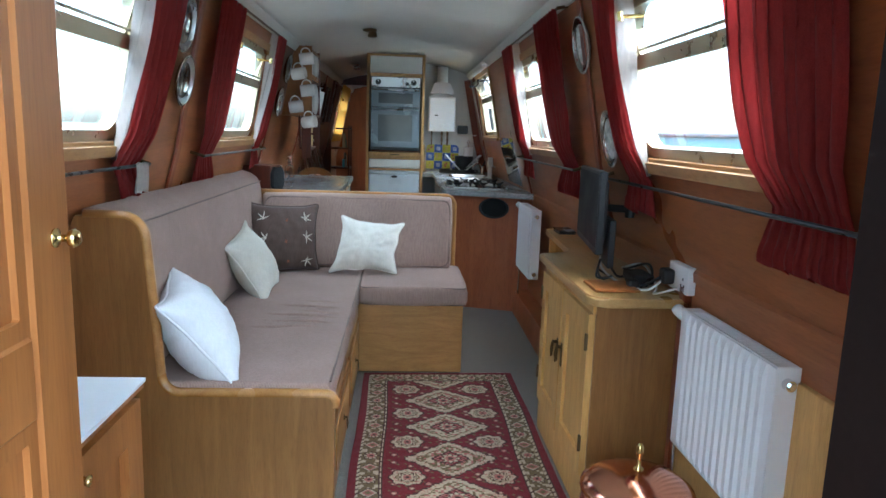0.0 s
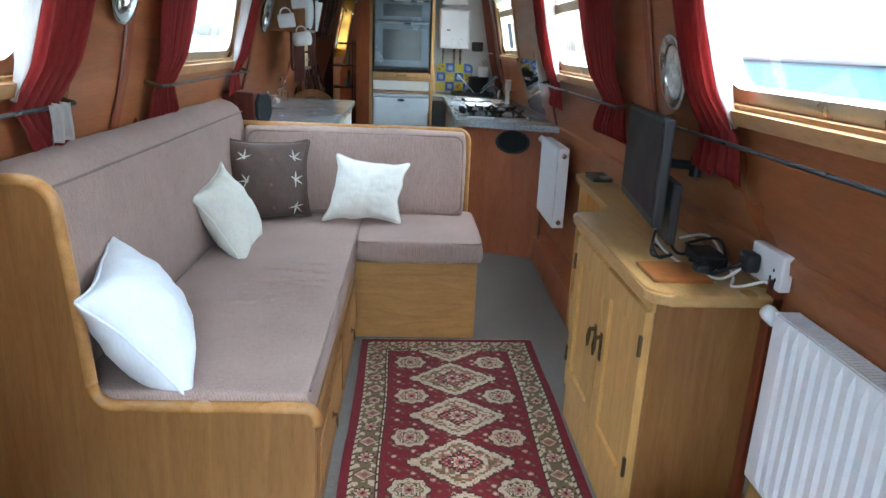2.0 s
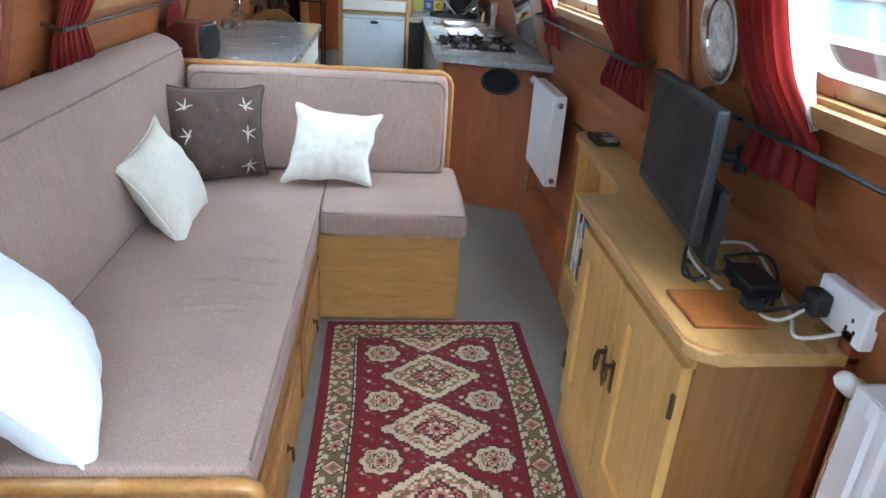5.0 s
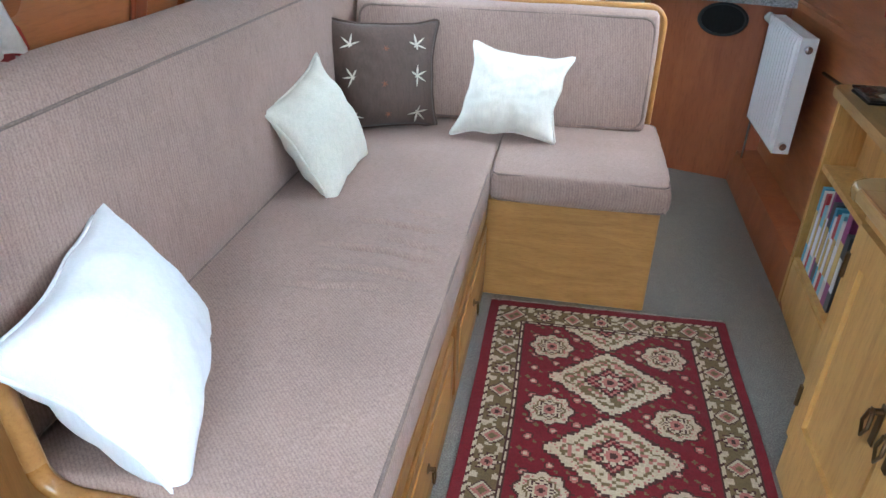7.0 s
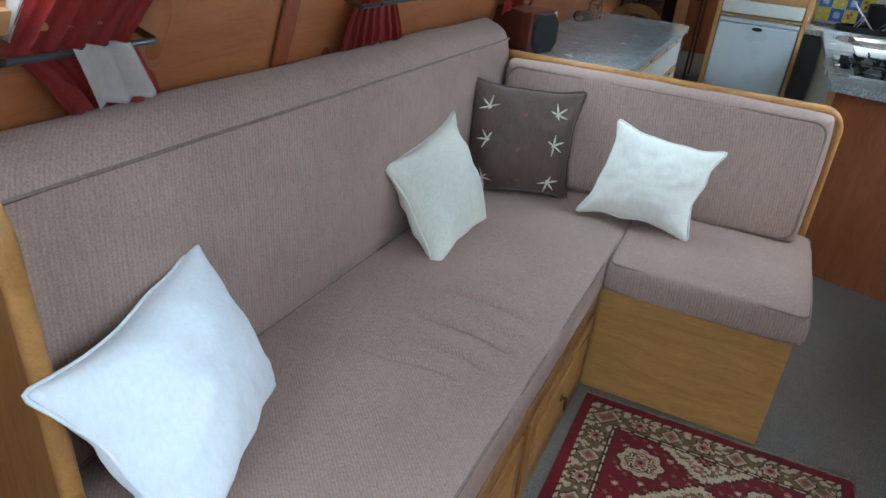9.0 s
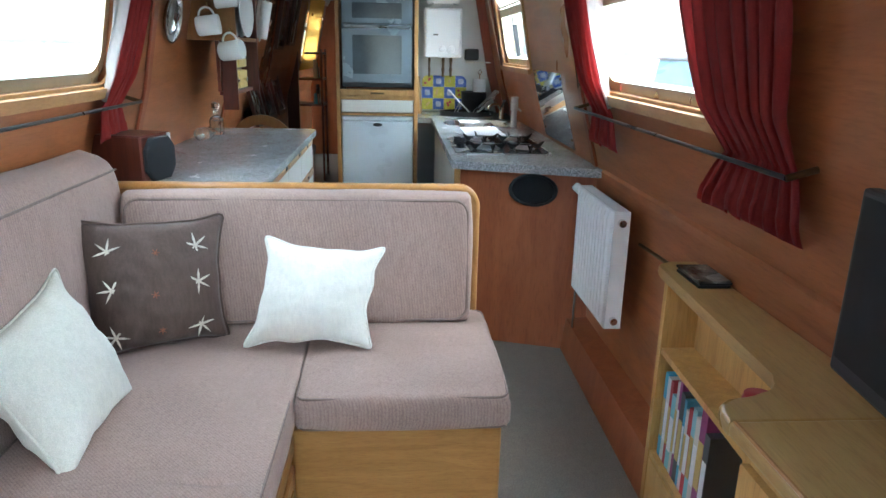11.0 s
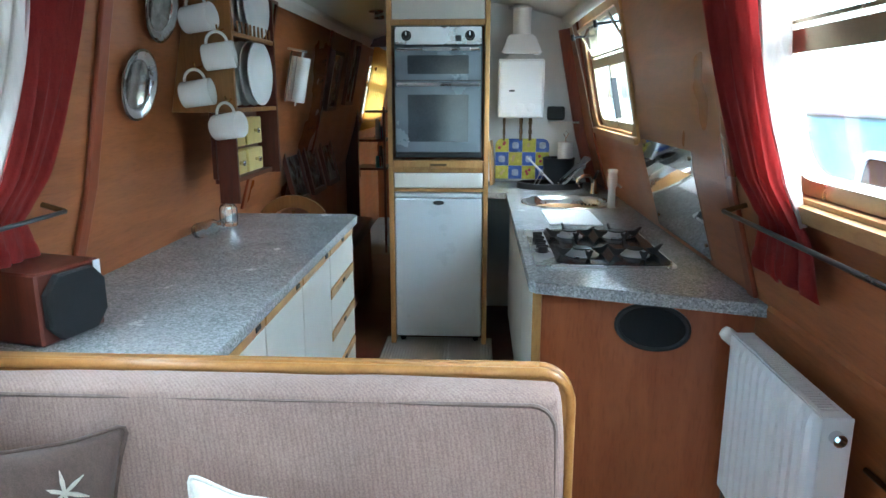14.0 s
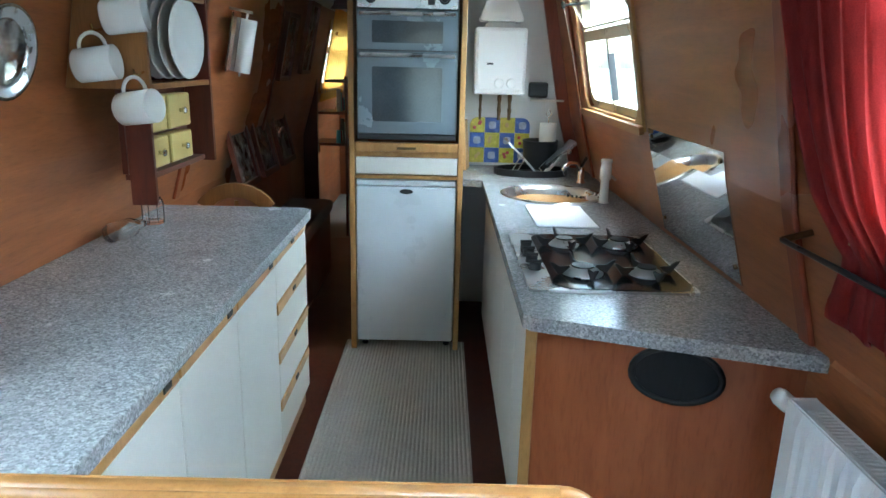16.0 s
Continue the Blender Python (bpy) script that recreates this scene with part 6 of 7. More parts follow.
for i in range(4):
    for j in range(3):
        x0, z0 = 0.204 + 0.0865 * i, WT + 0.016 + 0.0865 * j
        o = [(x0 + 0.001, z0 + 0.001), (x0 + 0.0855, z0 + 0.001), (x0 + 0.0855, z0 + 0.0855), (x0 + 0.001, z0 + 0.0855)]
        if j == 2 and i in (0, 3):  # the panel's top corners are rounded off
            k = 3 if i == 0 else 2
            sg = -1 if i == 0 else 1
            cx, cz = x0 + (0.0455 if i == 0 else 0.041), z0 + 0.0415
            bend = [(cx + sg * 0.0445 * math.sin(radians(q)), cz + 0.044 * math.cos(radians(q))) for q in range(0, 91, 15)]
            o[k:k + 1] = bend[::-1] if i == 3 else bend
        bm = prism(B(), o, lambda u, v, d: Vector((u, YB - d, v)), 0.0005, 0.010)
        t = part("tile", bm, M_TILEY if (i + j) % 2 == 0 else (M_TILEM if (i * 3 + j) % 4 == 0 else M_TILEB), tl)
        if (i + j) % 2 == 0:
            bm = B()
            rnd = random.Random(i * 7 + j)
            for k in range(3):
                lathe(bm, [(0, 0), (0.010, 0), (0.008, 0.002), (0, 0.0025)], Matrix.Translation((x0 + 0.043 + rnd.uniform(-0.018, 0.018), YB - 0.0101, z0 + 0.043 + rnd.uniform(-0.018, 0.018))) @ Matrix.Rotation(radians(90), 4, "X"), 10)
            part("fruit_motif", bm, M_BOOK[2] if (i * 2 + j) % 3 else M_YELLOW, t)
        else:
            bm = prism(B(), rounded(x0 + 0.022, x0 + 0.064, z0 + 0.022, z0 + 0.064, 0.012, 3), lambda u, v, d: Vector((u, YB - d, v)), 0.0101, 0.0112)
            part("pale_square", bm, M_TILEM, t)
bm = hexa(B(), [(0.168, 8.02, WT + 0.0006), (0.182, 8.02, WT + 0.0006), (0.205, 8.16, WT + 0.0006), (0.191, 8.16, WT + 0.0006)],
          [(0.156, 8.02, WT + 0.27), (0.168, 8.02, WT + 0.27), (0.185, 8.16, WT + 0.27), (0.173, 8.16, WT + 0.27)])
single("board_or_glare", bm, M_TRIM, "pale wooden chopping board leaning on the tall unit", "chopping board")

# water heater
wh = thing("water_heater", (0.35, 8.15, 1.26), "white gas water heater with hood and flue pipe", "water heater")
part("casing", box(B(), 0.212, 0.490, 8.075, YB - 0.001, 1.262, 1.612, 0.012, 3), M_WHITE, wh)
part("front_cover", box(B(), 0.226, 0.476, 8.069, 8.0765, 1.285, 1.598, 0.003, 1), M_WHITE, wh)
bm = hexa(B(), [(0.26, 8.11, 1.613), (0.442, 8.11, 1.613), (0.442, 8.23, 1.613), (0.26, 8.23, 1.613)], [(0.285, 8.12, 1.652), (0.417, 8.12, 1.652), (0.417, 8.22, 1.652), (0.285, 8.22, 1.652)])
part("draught_gap", bm, M_STEEL, wh)
bm = hexa(B(), [(0.228, 8.08, 1.644), (0.474, 8.08, 1.644), (0.474, 8.245, 1.644), (0.228, 8.245, 1.644)], [(0.270, 8.10, 1.756), (0.428, 8.10, 1.756), (0.428, 8.24, 1.756), (0.270, 8.24, 1.756)])
bmesh.ops.bevel(bm, geom=bm.edges[:], offset=0.010, segments=2, affect="EDGES")
part("hood", bm, M_WHITE, wh)
part("flue", lathe(B(), [(0.055, 1.75), (0.055, 1.94), (0.055, 1.975)], Matrix.Translation((0.352, 8.165, 0)), 28), M_WHITE, wh, "", True)
part("flue_collar", lathe(B(), [(0.055, 1.91), (0.082, 1.91), (0.082, 1.92), (0.055, 1.925)], Matrix.Translation((0.352, 8.165, 0)), 28), M_STEEL, wh)
for x, r in ((0.255, 0.010), (0.36, 0.013), (0.418, 0.013)):
    bm = rod(B(), (x, 8.16, 1.263), (x, 8.16, 1.12), r * 0.7)
    rod(bm, (x, 8.16, 1.257), (x, 8.16, 1.222), r, r, 6)
    rod(bm, (x, 8.16, 1.185), (x, 8.16, 1.162), r, r, 6)
    part("pipe", bm, M_BRONZE, wh)
for x in (0.346, 0.412):
    part("dial", lathe(B(), [(0, 0), (0.026, 0), (0.024, 0.012), (0, 0.014)], Matrix.Translation((x, 8.0688, 1.322)) @ Matrix.Rotation(radians(90), 4, "X"), 24), M_WHITE, wh)
part("badge", box(B(), 0.278, 0.312, 8.066, 8.0688, 1.419, 1.429), M_BLACK, wh, "small dark badge bar")
single("gas_detector", box(B(), 0.528, 0.636, 8.20, YB - 0.0005, 1.245, 1.33, 0.012, 3), M_BLACK, "black plastic alarm box on the back wall", "alarm")
single("small_shelf", box(B(), 0.54, 0.725, 8.18, YB - 0.0005, 1.226, 1.236, 0.002, 1), M_CREAMP, "narrow pale shelf strip on the back wall", "shelf")
bm = B()
for za, zb in ((WT + 0.002, WAIST), (WAIST, 1.80)):
    prism(bm, [(8.215, -0.065), (8.215, -0.001), (YB - 0.0005, -0.001), (YB - 0.0005, -0.065)], lambda u, v, d: side_to(1)(u, d, v), za, zb)
single("trim", bm, M_WALLV, "red-brown wooden post in the corner of the back wall", "trim", kind="structure")

# tall housing with oven, drawer and fridge
YF = 7.50
hs = thing("tall_unit", (-0.12, 7.8, 0), "tall oak-edged housing for oven and fridge", "kitchen unit")
for a, b in ((-0.392, -0.365), (0.124, 0.150)):
    bm = box(B(), a, b, YF - 0.005, 8.08, 0.0, 1.955, 0.003, 1)
    part("side", bm, M_TRIM, hs)
bm = box(B(), -0.365, 0.124, 8.06, 8.078, 0.0, 1.95)
part("back", bm, M_RED, hs)
for a, b in ((1.935, 1.955), (1.75, 1.78), (0.988, 1.055), (0.882, 0.90)):
    part("rail", box(B(), -0.365, 0.124, YF - 0.003, YF + 0.03 if a != 1.935 else 8.06, a, b, 0.002, 1), M_TRIM, hs)
bm = box(B(), -0.36, 0.12, YF - 0.006, YF + 0.012, 1.782, 1.932, 0.003, 1)
part("cupboard_door", bm, M_CREAMP, hs)
bm = box(B(), -0.36, 0.12, YF - 0.006, YF + 0.012, 0.905, 0.985, 0.003, 1)
dw = part("drawer_front", bm, M_CREAMP, hs)
bm = box(B(), -0.36, 0.12, YF - 0.012, YF - 0.0032, 1.012, 1.052, 0.004, 2)
rl = part("pull_rail", bm, M_TRIM, dw)
bm = box(B(), -0.165, -0.075, YF - 0.015, YF - 0.0122, 1.024, 1.036, 0.001, 1)
part("finger_slot", bm, M_BRONZE, rl)
ov_ = thing("oven", (-0.12, 7.75, 1.06), "built-in double oven with grill and steel-blue glass doors", "oven")
bm = box(B(), -0.352, 0.112, YF - 0.002, 7.95, 1.068, 1.748)
part("body", bm, M_BLACK, ov_)
g = lambda u, v, d: Vector((u, YF - 0.003 - d, v))
bm = prism(B(), rounded(-0.345, 0.105, 1.655, 1.742, 0.004, 1), g, 0.0, 0.012)
part("control_panel", bm, M_STEEL, ov_)
for x in (-0.285, 0.045):
    bm = lathe(B(), [(0, 0), (0.026, 0), (0.026, 0.006), (0.019, 0.008), (0.017, 0.025), (0, 0.027)], Matrix.Translation((x, YF - 0.015, 1.698)) @ Matrix.Rotation(radians(90), 4, "X"), 20)
    k = part("knob", bm, M_BLACK, ov_)
    bm = box(B(), x - 0.003, x + 0.003, YF - 0.045, YF - 0.0425, 1.698, 1.715)
    part("pointer", bm, M_PAPER, k)
bm = box(B(), -0.03, 0.0, YF - 0.0165, YF - 0.0152, 1.67, 1.70)
part("timer", bm, M_BLACK, ov_)
for a, b, wa, wb in ((1.475, 1.645, 1.505, 1.60), (1.10, 1.468, 1.155, 1.40)):
    bm = ring(B(), rounded(-0.345, 0.105, a, b, 0.004, 1), rounded(-0.28, 0.04, wa, wb, 0.004, 1), g, 0.0, 0.02)
    d = part("door", bm, M_OVENFRONT, ov_)
    bm = prism(B(), rounded(-0.285, 0.045, wa - 0.005, wb + 0.005, 0.004, 1), g, 0.006, 0.012)
    part("window", bm, M_OVENGLASS, d)
    bm = B()
    tube(bm, [(-0.33, YF - 0.024, b - 0.018), (-0.33, YF - 0.05, b - 0.016), (0.09, YF - 0.05, b - 0.016), (0.09, YF - 0.024, b - 0.018)], 0.009, 10)
    part("handle", bm, M_STEEL, d)
bm = box(B(), -0.345, 0.105, YF - 0.02, YF - 0.003, 1.072, 1.096, 0.002, 1)
part("vent_strip", bm, M_BLACK, ov_)
fr = thing("fridge", (-0.12, 7.8, 0), "small white under-counter fridge with hinged door", "fridge")
bm = box(B(), -0.360, 0.119, YF + 0.05, 8.04, 0.045, 0.878, 0.004, 1)
part("cabinet", bm, M_FRIDGE, fr)
bm = box(B(), -0.361, 0.120, YF - 0.002, YF + 0.045, 0.05, 0.845, 0.010, 3)
d = part("door", bm, M_FRIDGE, fr)
bm = box(B(), -0.361, 0.120, YF + 0.002, YF + 0.049, 0.848, 0.878, 0.008, 2)
part("top_cap", bm, M_FRIDGE, fr)
bm = prism(B(), [(-0.12 + 0.032 * math.cos(2 * math.pi * i / 20), 0.822 + 0.012 * math.sin(2 * math.pi * i / 20)) for i in range(20)], lambda u, v, dd: Vector((u, YF - 0.002 - dd, v)), 0.0, 0.003)
part("badge", bm, M_BLACK, d, "dark oval badge")
for x in (-0.33, 0.09):
    for y in (YF + 0.07, 8.0):
        part("foot", rod(B(), (x, y, 0.0), (x, y, 0.046), 0.016), M_BLACK, fr)

# ribbed floor mat
mt = thing("floor_mat", (-0.12, 6.9, 0), "long grey ribbed runner on the galley floor", "mat")
verts, faces = [], []
n = 150
for i in range(n + 1):
    x = -0.425 + 0.605 * i / n
    z = 0.007 + 0.0022 * math.sin(i * math.pi / 2 + 0.4)
    verts += [(x, 5.70, z), (x, 7.60, z)]
for i in range(n):
    faces.append((2 * i, 2 * i + 2, 2 * i + 3, 2 * i + 1))
me = bpy.data.meshes.new("ribs")
me.from_pydata(verts, [], faces)
me.materials.append(M_MAT)
ob = new("ribs", me)
ob.parent = mt
ob.matrix_parent_inverse = Matrix.Translation(mt.location).inverted()
bm = box(B(), -0.43, 0.185, 5.69, 7.61, 0.0005, 0.0045, 0.001, 1)
part("backing", bm, M_MAT, mt)

# ---- things on the port worktop and wall ----
sb = thing("loudspeaker", (-0.93, 5.28, WT), "brown wooden loudspeaker box with black cloth front", "speaker")
mm = Matrix.Translation((-0.925, 5.28, WT)) @ Matrix.Rotation(radians(-14), 4, "Z")
bm = box(B(), -0.10, 0.10, -0.09, 0.09, 0.0006, 0.165, 0.005, 1, mm)
part("box", bm, M_DARKRED, sb)
oc = [(x, z) for x, z in ((-0.05, 0.008), (0.05, 0.008), (0.085, 0.045), (0.085, 0.12), (0.05, 0.157), (-0.05, 0.157), (-0.085, 0.12), (-0.085, 0.045))]
bm = prism(B(), [(a * 0.98, b) for a, b in oc], lambda u, v, d: mm @ Vector((0.1005 + d, u, v)), 0.0, 0.02, 0.004, 1)
part("front_grille", bm, M_CLOTHBLK, sb)
part("maker_strip", box(B(), 0.1006, 0.103, 0.068, 0.088, 0.115, 0.162, 0, 1, mm), M_PAPER, sb, "white label strip")
dc = thing("decanter", (-0.965, 6.62, WT), "cut-glass decanter with a stopper on the worktop", "decanter")
T = Matrix.Translation((-0.965, 6.62, WT))
bm = lathe(B(), [(0, 0.0006), (0.036, 0.0006), (0.040, 0.008), (0.040, 0.075), (0.030, 0.092), (0.014, 0.10), (0.013, 0.118), (0.020, 0.122), (0.011, 0.122), (0.010, 0.10), (0.030, 0.085), (0.034, 0.07), (0.034, 0.014), (0, 0.012)], T, 8)
part("body", bm, M_CLEAR, dc)
part("stopper", lathe(B(), [(0, 0.123), (0.012, 0.123), (0.009, 0.132), (0.022, 0.142), (0.020, 0.165), (0, 0.172)], T, 8), M_CLEAR, dc)
m0 = Matrix.Translation((-0.965, 6.40, WT + 0.032)) @ Matrix.Rotation(radians(75), 4, "Z") @ Matrix.Rotation(radians(90), 4, "Y")
bm = lathe(B(), [(0, -0.07), (0.028, -0.07), (0.031, -0.06), (0.031, 0.03), (0.015, 0.06), (0.013, 0.09), (0.011, 0.09), (0.012, 0.06), (0.027, 0.028), (0.027, -0.06), (0, -0.064)], m0, 20)
single("glass_bottle", bm, M_CLEAR, "clear ribbed glass bottle lying on the worktop", "bottle", smooth=True)

# mug board, plate rack and spice drawers
pr = thing("plate_rack", (-0.80, 6.35, 1.10), "honey-oak plate rack with mug hooks and spice drawers on the wall", "plate rack")
to = side_to(-1)
wx = lambda z: CX - half(z) + 0.002


def cross_board(y, z0, z1, xf, t, mat, nm):
    """A board standing out from the side, its front edge upright."""
    bm = prism(B(), [(wx(z0), z0), (xf, z0), (xf, z1), (wx(z1), z1)], lambda u, v, d: Vector((u, y + d, v)), 0.0, t, 0.002, 1)
    return part(nm, bm, mat, pr)


cross_board(6.09, 1.337, 1.835, -0.715, 0.016, M_HONEY, "side")
cross_board(6.56, 1.337, 1.835, -0.715, 0.018, M_DARKRED, "side")
part("side", box(B(), -0.80, -0.715, 6.56, 6.578, 1.09, 1.336), M_DARKRED, pr)
bm = box(B(), -0.79, -0.722, 6.092, 6.104, 1.03, 1.336)
part("post", bm, M_DARKRED, pr)
for z in (1.337, 1.585, 1.80):
    part("rail", box(B(), -0.732, -0.716, 6.107, 6.558, z, z + 0.016, 0.002, 1), M_HONEY, pr)
    part("rail", box(B(), wx(z) + 0.01, wx(z) + 0.026, 6.107, 6.558, z, z + 0.014, 0.002, 1), M_HONEY, pr)
    if z < 1.7:
        for i in range(9):
            x = wx(z) + 0.03 + (-0.735 - wx(z) - 0.03) * i / 8
            part("dowel", rod(B(), (x, 6.107, z + 0.007), (x, 6.558, z + 0.007), 0.004, 0.004, 6), M_HONEY, pr)
for i in range(10):
    y = 6.135 + 0.045 * i
    part("dowel", rod(B(), (-0.724, y, 1.601), (-0.724, y, 1.64), 0.004, 0.004, 6), M_HONEY, pr)
mugspot = []
for x, z in ((-0.801, 1.635), (-0.741, 1.519), (-0.822, 1.402), (-0.728, 1.297), (-0.747, 1.74)):
    bm = tube(B(), [(x, 6.09, z + 0.085), (x, 6.05, z + 0.078), (x, 6.035, z + 0.082), (x, 6.03, z + 0.094)], 0.003, 6)
    part("hook", bm, M_BRASS, pr)
    mugspot.append(Vector((x, 6.04, z + 0.078)))
mug = thing("mug", (0, 0, 0), "white pottery mug hanging on a hook", "mug", "mugs on the rack")
Mx = Matrix.Translation((0.0, 0.0, -0.080)) @ Matrix.Rotation(radians(90), 4, "Z") @ Matrix.Rotation(radians(82), 4, "X") @ Matrix.Scale(1.1, 4)
bm = lathe(B(), [(0, -0.045), (0.034, -0.045), (0.038, -0.04), (0.039, 0.045), (0.037, 0.045), (0.035, -0.036), (0, -0.038)], Mx, 24)
part("cup", bm, M_CERAMIC, mug, "", True)
bm = tube(B(), [Mx @ Vector((0, 0.037 + 0.032 * math.sin(a), 0.030 * math.cos(a))) for a in [math.pi * i / 10 for i in range(11)]], 0.005, 8)
part("handle", bm, M_CERAMIC, mug, "", True)
for k, p in enumerate(mugspot):
    mt_ = Matrix.Translation(p) @ Matrix.Rotation(radians((-8, 10, 4, -14, 6)[k]), 4, "Z")
    if k == 0:
        mug.matrix_basis = mt_
    else:
        copy_thing(mug, mt_)
pl = thing("plate", (0, 0, 0), "white dinner plate standing in the rack", "plate", "plates in the rack")
bm = lathe(B(), [(0, 0), (0.065, 0), (0.072, 0.004), (0.117, 0.014), (0.119, 0.016), (0.116, 0.017), (0.070, 0.008), (0, 0.005)], Matrix.Rotation(radians(90), 4, "Y"), 32)
part("dish", bm, M_CERAMIC, pl, "", True)
first = True
for z, xs in ((1.475, (-0.83, -0.803, -0.776, -0.749)), (1.716, (-0.785, -0.765, -0.745))):
    for i, x in enumerate(xs):
        m = Matrix.Translation((x, 6.40 + 0.012 * i, z)) @ Matrix.Rotation(radians(-5), 4, "Z")
        if first:
            pl.matrix_basis = m
            first = False
        else:
            copy_thing(pl, m)
sd = thing("spice_drawers", (-0.86, 6.33, 1.10), "small block of yellow spice drawers with steel knobs", "spice drawers")
bm = hexa(B(), [(-0.81, 6.11, 1.095), (-0.745, 6.11, 1.095), (-0.745, 6.555, 1.095), (-0.81, 6.555, 1.095)], [(-0.81, 6.11, 1.11), (-0.745, 6.11, 1.11), (-0.745, 6.555, 1.11), (-0.81, 6.555, 1.11)])
part("shelf", bm, M_DARKRED, sd)
bm = hexa(B(), [(-0.815, 6.106, 1.111), (-0.80, 6.106, 1.111), (-0.80, 6.558, 1.111), (-0.815, 6.558, 1.111)], [(-0.815, 6.106, 1.336), (-0.80, 6.106, 1.336), (-0.80, 6.558, 1.336), (-0.815, 6.558, 1.336)])
part("back_board", bm, M_DARKRED, sd)
for y, z, w, h in ((6.14, 1.215, 0.15, 0.10), (6.31, 1.215, 0.17, 0.10), (6.14, 1.115, 0.15, 0.085), (6.31, 1.115, 0.17, 0.085)):
    bm = box(B(), -0.799, -0.757, y, y + w, z, z + h, 0.004, 1)
    d = part("drawer", bm, M_YELLOW, sd)
    bm = lathe(B(), [(0, 0), (0.006, 0), (0.005, 0.008), (0.011, 0.014), (0.008, 0.02), (0, 0.021)], Matrix.Translation((-0.757, y + w / 2, z + h / 2)) @ Matrix.Rotation(radians(90), 4, "Y"), 12)
    part("knob", bm, M_CHROME, d, "", True)

# ---- passage beyond the galley ----
pc = thing("picture", to(6.86, 1.7, 0), "small green landscape print in a dark frame", "picture", "pictures in the passage")
bm = ring(B(), rounded(6.86, 7.04, 1.60, 1.82, 0.003, 1), rounded(6.88, 7.02, 1.62, 1.80, 0.003, 1), to, -0.02, -0.002)
part("frame", bm, M_DARKRED, pc)
bm = prism(B(), rounded(6.878, 7.022, 1.618, 1.802, 0.003, 1), to, -0.010, -0.004)
part("print", bm, M_GREENPIC, pc)
ho = thing("roll_holder", to(7.22, 1.45, -0.05), "clear holder with a white cloth roll on the wall", "roll holder")
bm = rod(B(), to(7.36, 1.60, -0.08), to(7.36, 1.38, -0.08), 0.045, 0.045, 20)
part("roll", bm, M_CERAMIC, ho, "", True)
bm = prism(B(), rounded(7.20, 7.31, 1.38, 1.62, 0.01, 2), to, -0.07, -0.064)
part("cover", bm, M_CLEAR, ho)
bm = rod(B(), to(7.36, 1.63, -0.002), to(7.36, 1.63, -0.1), 0.006)
rod(bm, to(7.36, 1.63, -0.08), to(7.36, 1.36, -0.08), 0.005)
part("bracket", bm, M_STEEL, ho)
for (a, b, c, d) in ((8.38, 8.68, 1.30, 1.69), (8.98, 9.30, 1.33, 1.80)):
    pc = thing("picture", to((a + b) / 2, c, 0), "dark framed picture under glass on the passage wall", "picture", "pictures in the passage")
    bm = ring(B(), rounded(a, b, c, d, 0.003, 1), rounded(a + 0.025, b - 0.025, c + 0.025, d - 0.025, 0.003, 1), to, -0.03, -0.002)
    part("frame", bm, M_DARKRED, pc)
    bm = prism(B(), rounded(a + 0.024, b - 0.024, c + 0.024, d - 0.024, 0.003, 1), to, -0.016, -0.004)
    part("print", bm, M_PHOTO, pc)
for (a, b) in ((7.62, 7.95), (8.05, 8.38), (8.5, 8.85)):
    pc = thing("framed_panel", to((a + b) / 2, 0.86, 0), "dark glossy framed panel leaning against the wall", "panel", "leaning panels")
    pf = lambda u, v, d: Vector((-1.06 + 0.0 + d + 0.22 * (1.16 - v), u, v))
    bm = ring(B(), rounded(a, b, 0.78, 1.14, 0.003, 1), rounded(a + 0.03, b - 0.03, 0.81, 1.11, 0.003, 1), pf, 0.02, 0.045)
    part("frame", bm, M_DARKRED, pc)
    bm = prism(B(), rounded(a + 0.029, b - 0.029, 0.809, 1.111, 0.003, 1), pf, 0.022, 0.03)
    part("panel", bm, M_PHOTO, pc)
bn = thing("bench", (-0.85, 7.95, 0), "dark built-in bench with mauve seat along the passage", "bench")
bm = box(B(), -1.06, -0.72, 7.28, 8.90, 0.0, 0.42, 0.004, 1)
part("base", bm, M_RED, bn)
bm = cushion(B(), -1.05, -0.70, 7.29, 8.89, 0.421, 0.50, 0.02, 0.006, 14, 4)
part("seat_cushion", bm, M_FABRIC, bn, "", True)
bm = box(B(), -1.06, -0.98, 7.28, 8.90, 0.50, 0.775, 0.004, 1)
part("back_board", bm, M_RED, bn)
ch = thing("chair", (-0.82, 7.12, 0), "wooden chair with a curved top rail behind the worktop", "chair")
bm = B()
prism(bm, arc(0.0, 0.0, 0.20, 35, 145, 10) + arc(0.0, 0.0, 0.14, 145, 35, 10), lambda u, v, d: Vector((-0.82 + u, 7.10 + d, 0.715 + v)), 0.0, 0.022)
part("top_rail", bm, M_HONEY, ch)
for x in (-0.94, -0.82, -0.70):
    part("spindle", rod(B(), (x, 7.111, 0.45), (x, 7.111, 0.84), 0.009), M_HONEY, ch)
part("seat", box(B(), -0.99, -0.66, 6.96, 7.26, 0.42, 0.45, 0.01, 2), M_HONEY, ch)
for x in (-0.96, -0.69):
    for y in (6.98, 7.24):
        part("leg", rod(B(), (x, y, 0.0), (x, y, 0.425), 0.014, 0.018), M_HONEY, ch)
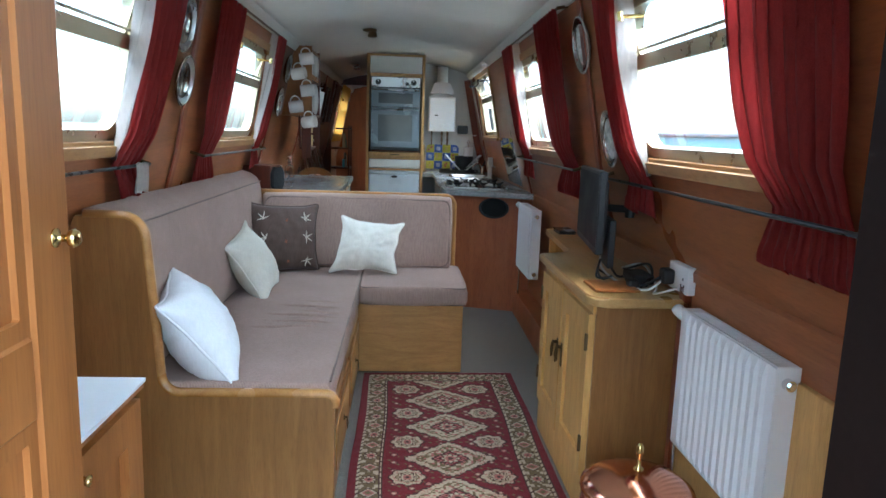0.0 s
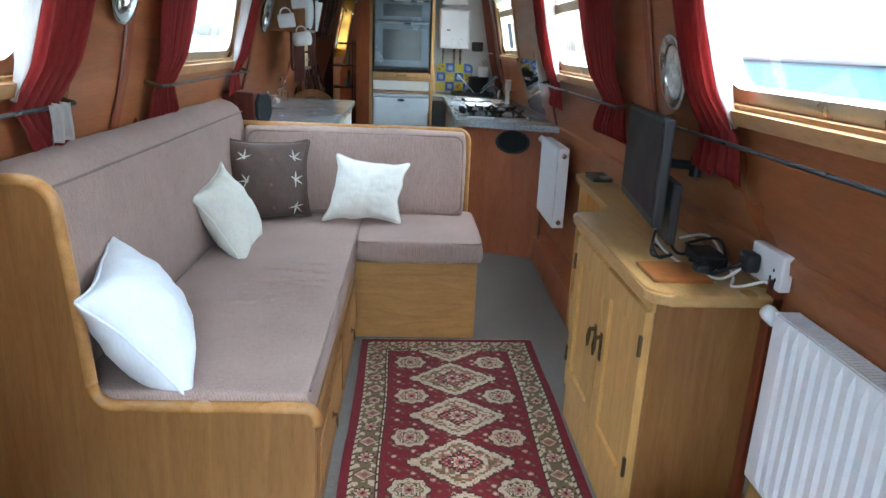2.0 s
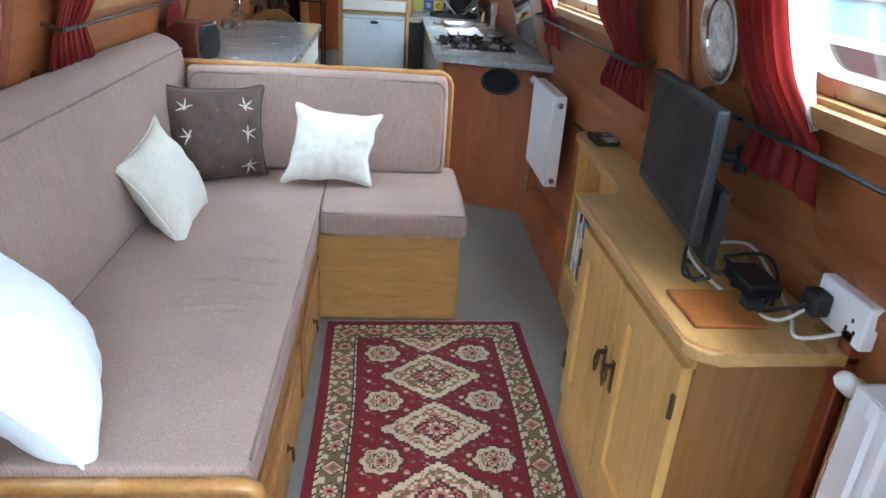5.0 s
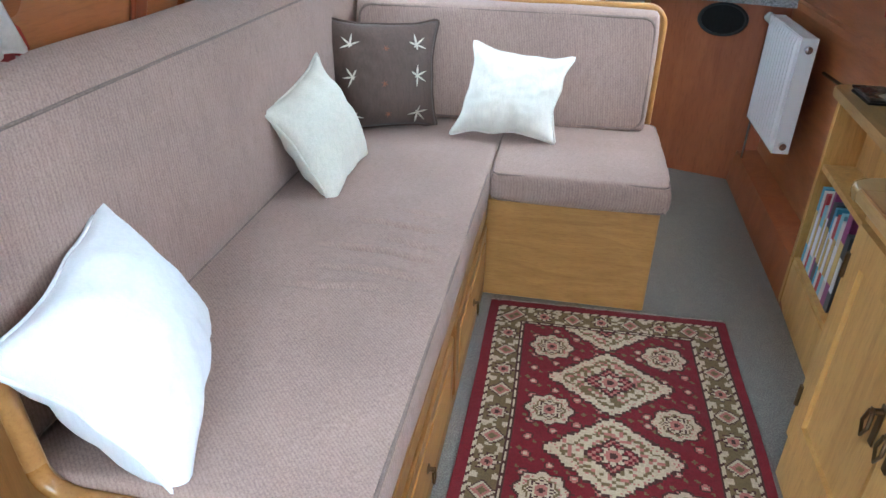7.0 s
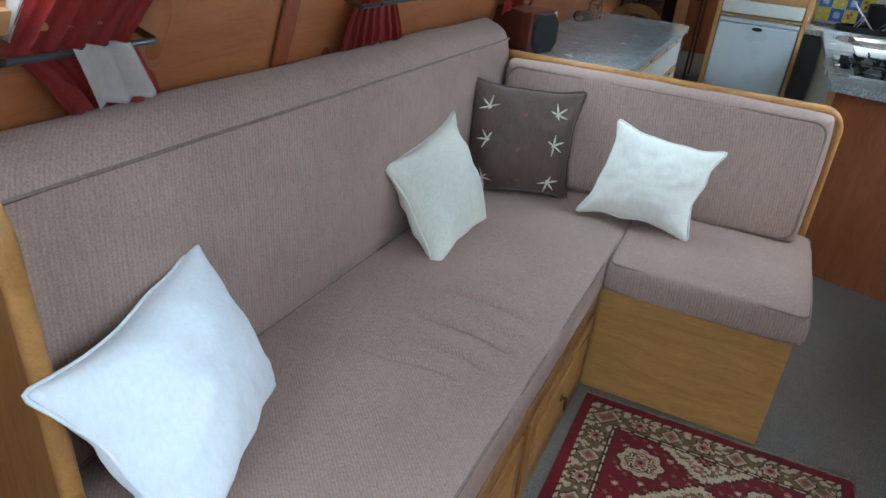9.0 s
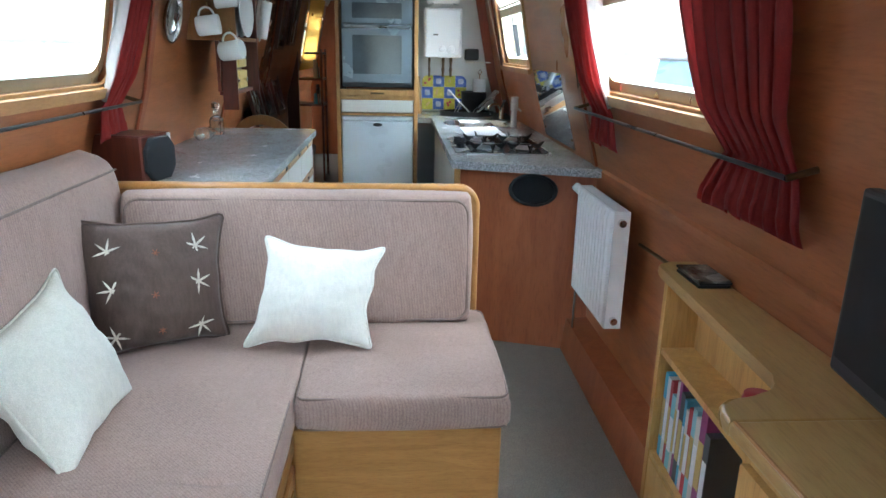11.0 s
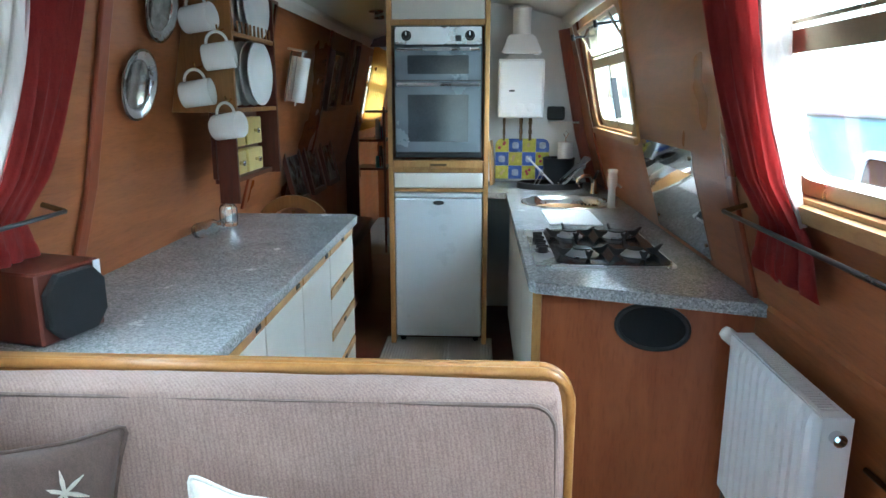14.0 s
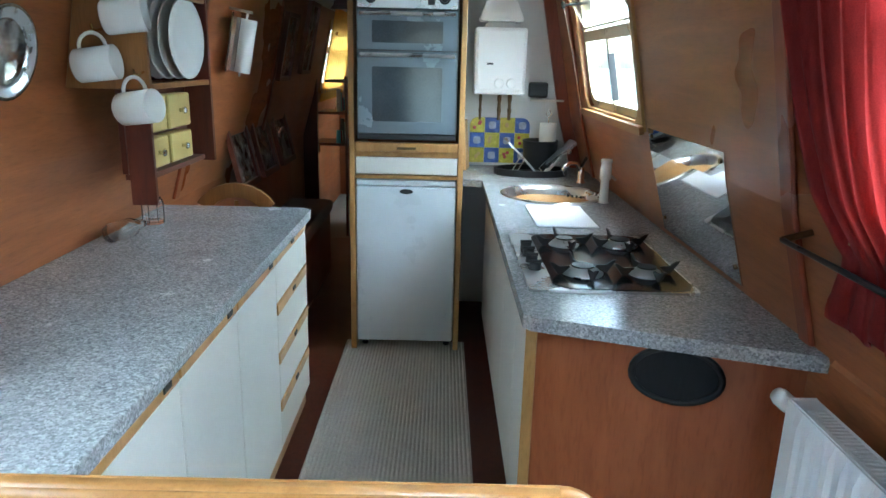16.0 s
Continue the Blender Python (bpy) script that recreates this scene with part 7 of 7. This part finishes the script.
# lit door leaf and shelves in the far cabin
leaf("door_3", -0.462, -0.43, 9.82, 10.36, M_DOOR, "half-open orange wooden cabin door catching daylight", True)
sh = thing("shelf_rack", (-0.86, 10.0, 0), "dark wall rack with odds and ends in the far cabin", "shelf")
for z in (0.75, 1.0, 1.25):
    part("shelf", box(B(), -1.0 + 0.25 * max(0, z - 0.84), -0.72, 9.84, 10.2, z, z + 0.02, 0.002, 1), M_DARKRED, sh)
part("upright", box(B(), -0.74, -0.72, 10.2, 10.22, 0.0, 1.3), M_DARKRED, sh)
part("upright", box(B(), -0.74, -0.72, 9.82, 9.84, 0.0, 1.3), M_DARKRED, sh)
rnd = random.Random(8)
for i in range(9):
    z = (0.771, 1.021)[i % 2]
    y = 9.87 + 0.035 * i
    h = rnd.uniform(0.08, 0.18)
    bm = rod(B(), (-0.80, y, z), (-0.80, y, z + h), 0.02, 0.016, 12)
    single("bottle", bm, M_BOOK[i % 7], "small dark bottle on the far shelf", "bottle", "bottles in the far cabin")

# ceiling fittings
def spot(x, y, label, mat):
    z = EAVE + 0.125 * (1 - ((x - CX) / CW) ** 2) - 0.004
    root = thing("ceiling_light", (x, y, z), label, "lamp", "ceiling lamps")
    T = Matrix.Translation((x, y, z))
    part("base", lathe(B(), [(0, 0.0), (0.05, 0.0), (0.05, -0.012), (0.03, -0.02), (0, -0.02)], T, 22), mat, root, "", True)
    part("head", lathe(B(), [(0, -0.018), (0.028, -0.018), (0.034, -0.05), (0.03, -0.055), (0.02, -0.05), (0, -0.048)], T @ Matrix.Translation((0.02, 0, 0)), 20), mat, root, "", True)


spot(-0.30, 6.05, "small dark ceiling spotlight, switched off", M_BRONZE)
spot(-0.56, 8.3, "small chrome ceiling downlight in the passage", M_CHROME)
bm = rod(B(), side_to(1)(7.72, 1.81, -0.05), side_to(1)(6.66, 1.81, -0.05), 0.028, 0.028, 20)
bl = thing("roller_blind", side_to(1)(7.0, 1.8, -0.05), "rolled-up cream blind above the galley window", "blind")
part("roll", bm, M_CREAMP, bl, "", True)
for y in (6.65, 7.73):
    part("bracket", rod(B(), side_to(1)(y, 1.81, -0.002), side_to(1)(y, 1.81, -0.06), 0.012), M_WHITE, bl)
bm = tube(B(), [side_to(1)(7.76, 1.80, -0.05), side_to(1)(7.76, 1.5, -0.03), side_to(1)(7.75, 1.2, -0.02)], 0.0025, 6)
part("pull_cord", bm, M_CABLEW, bl)
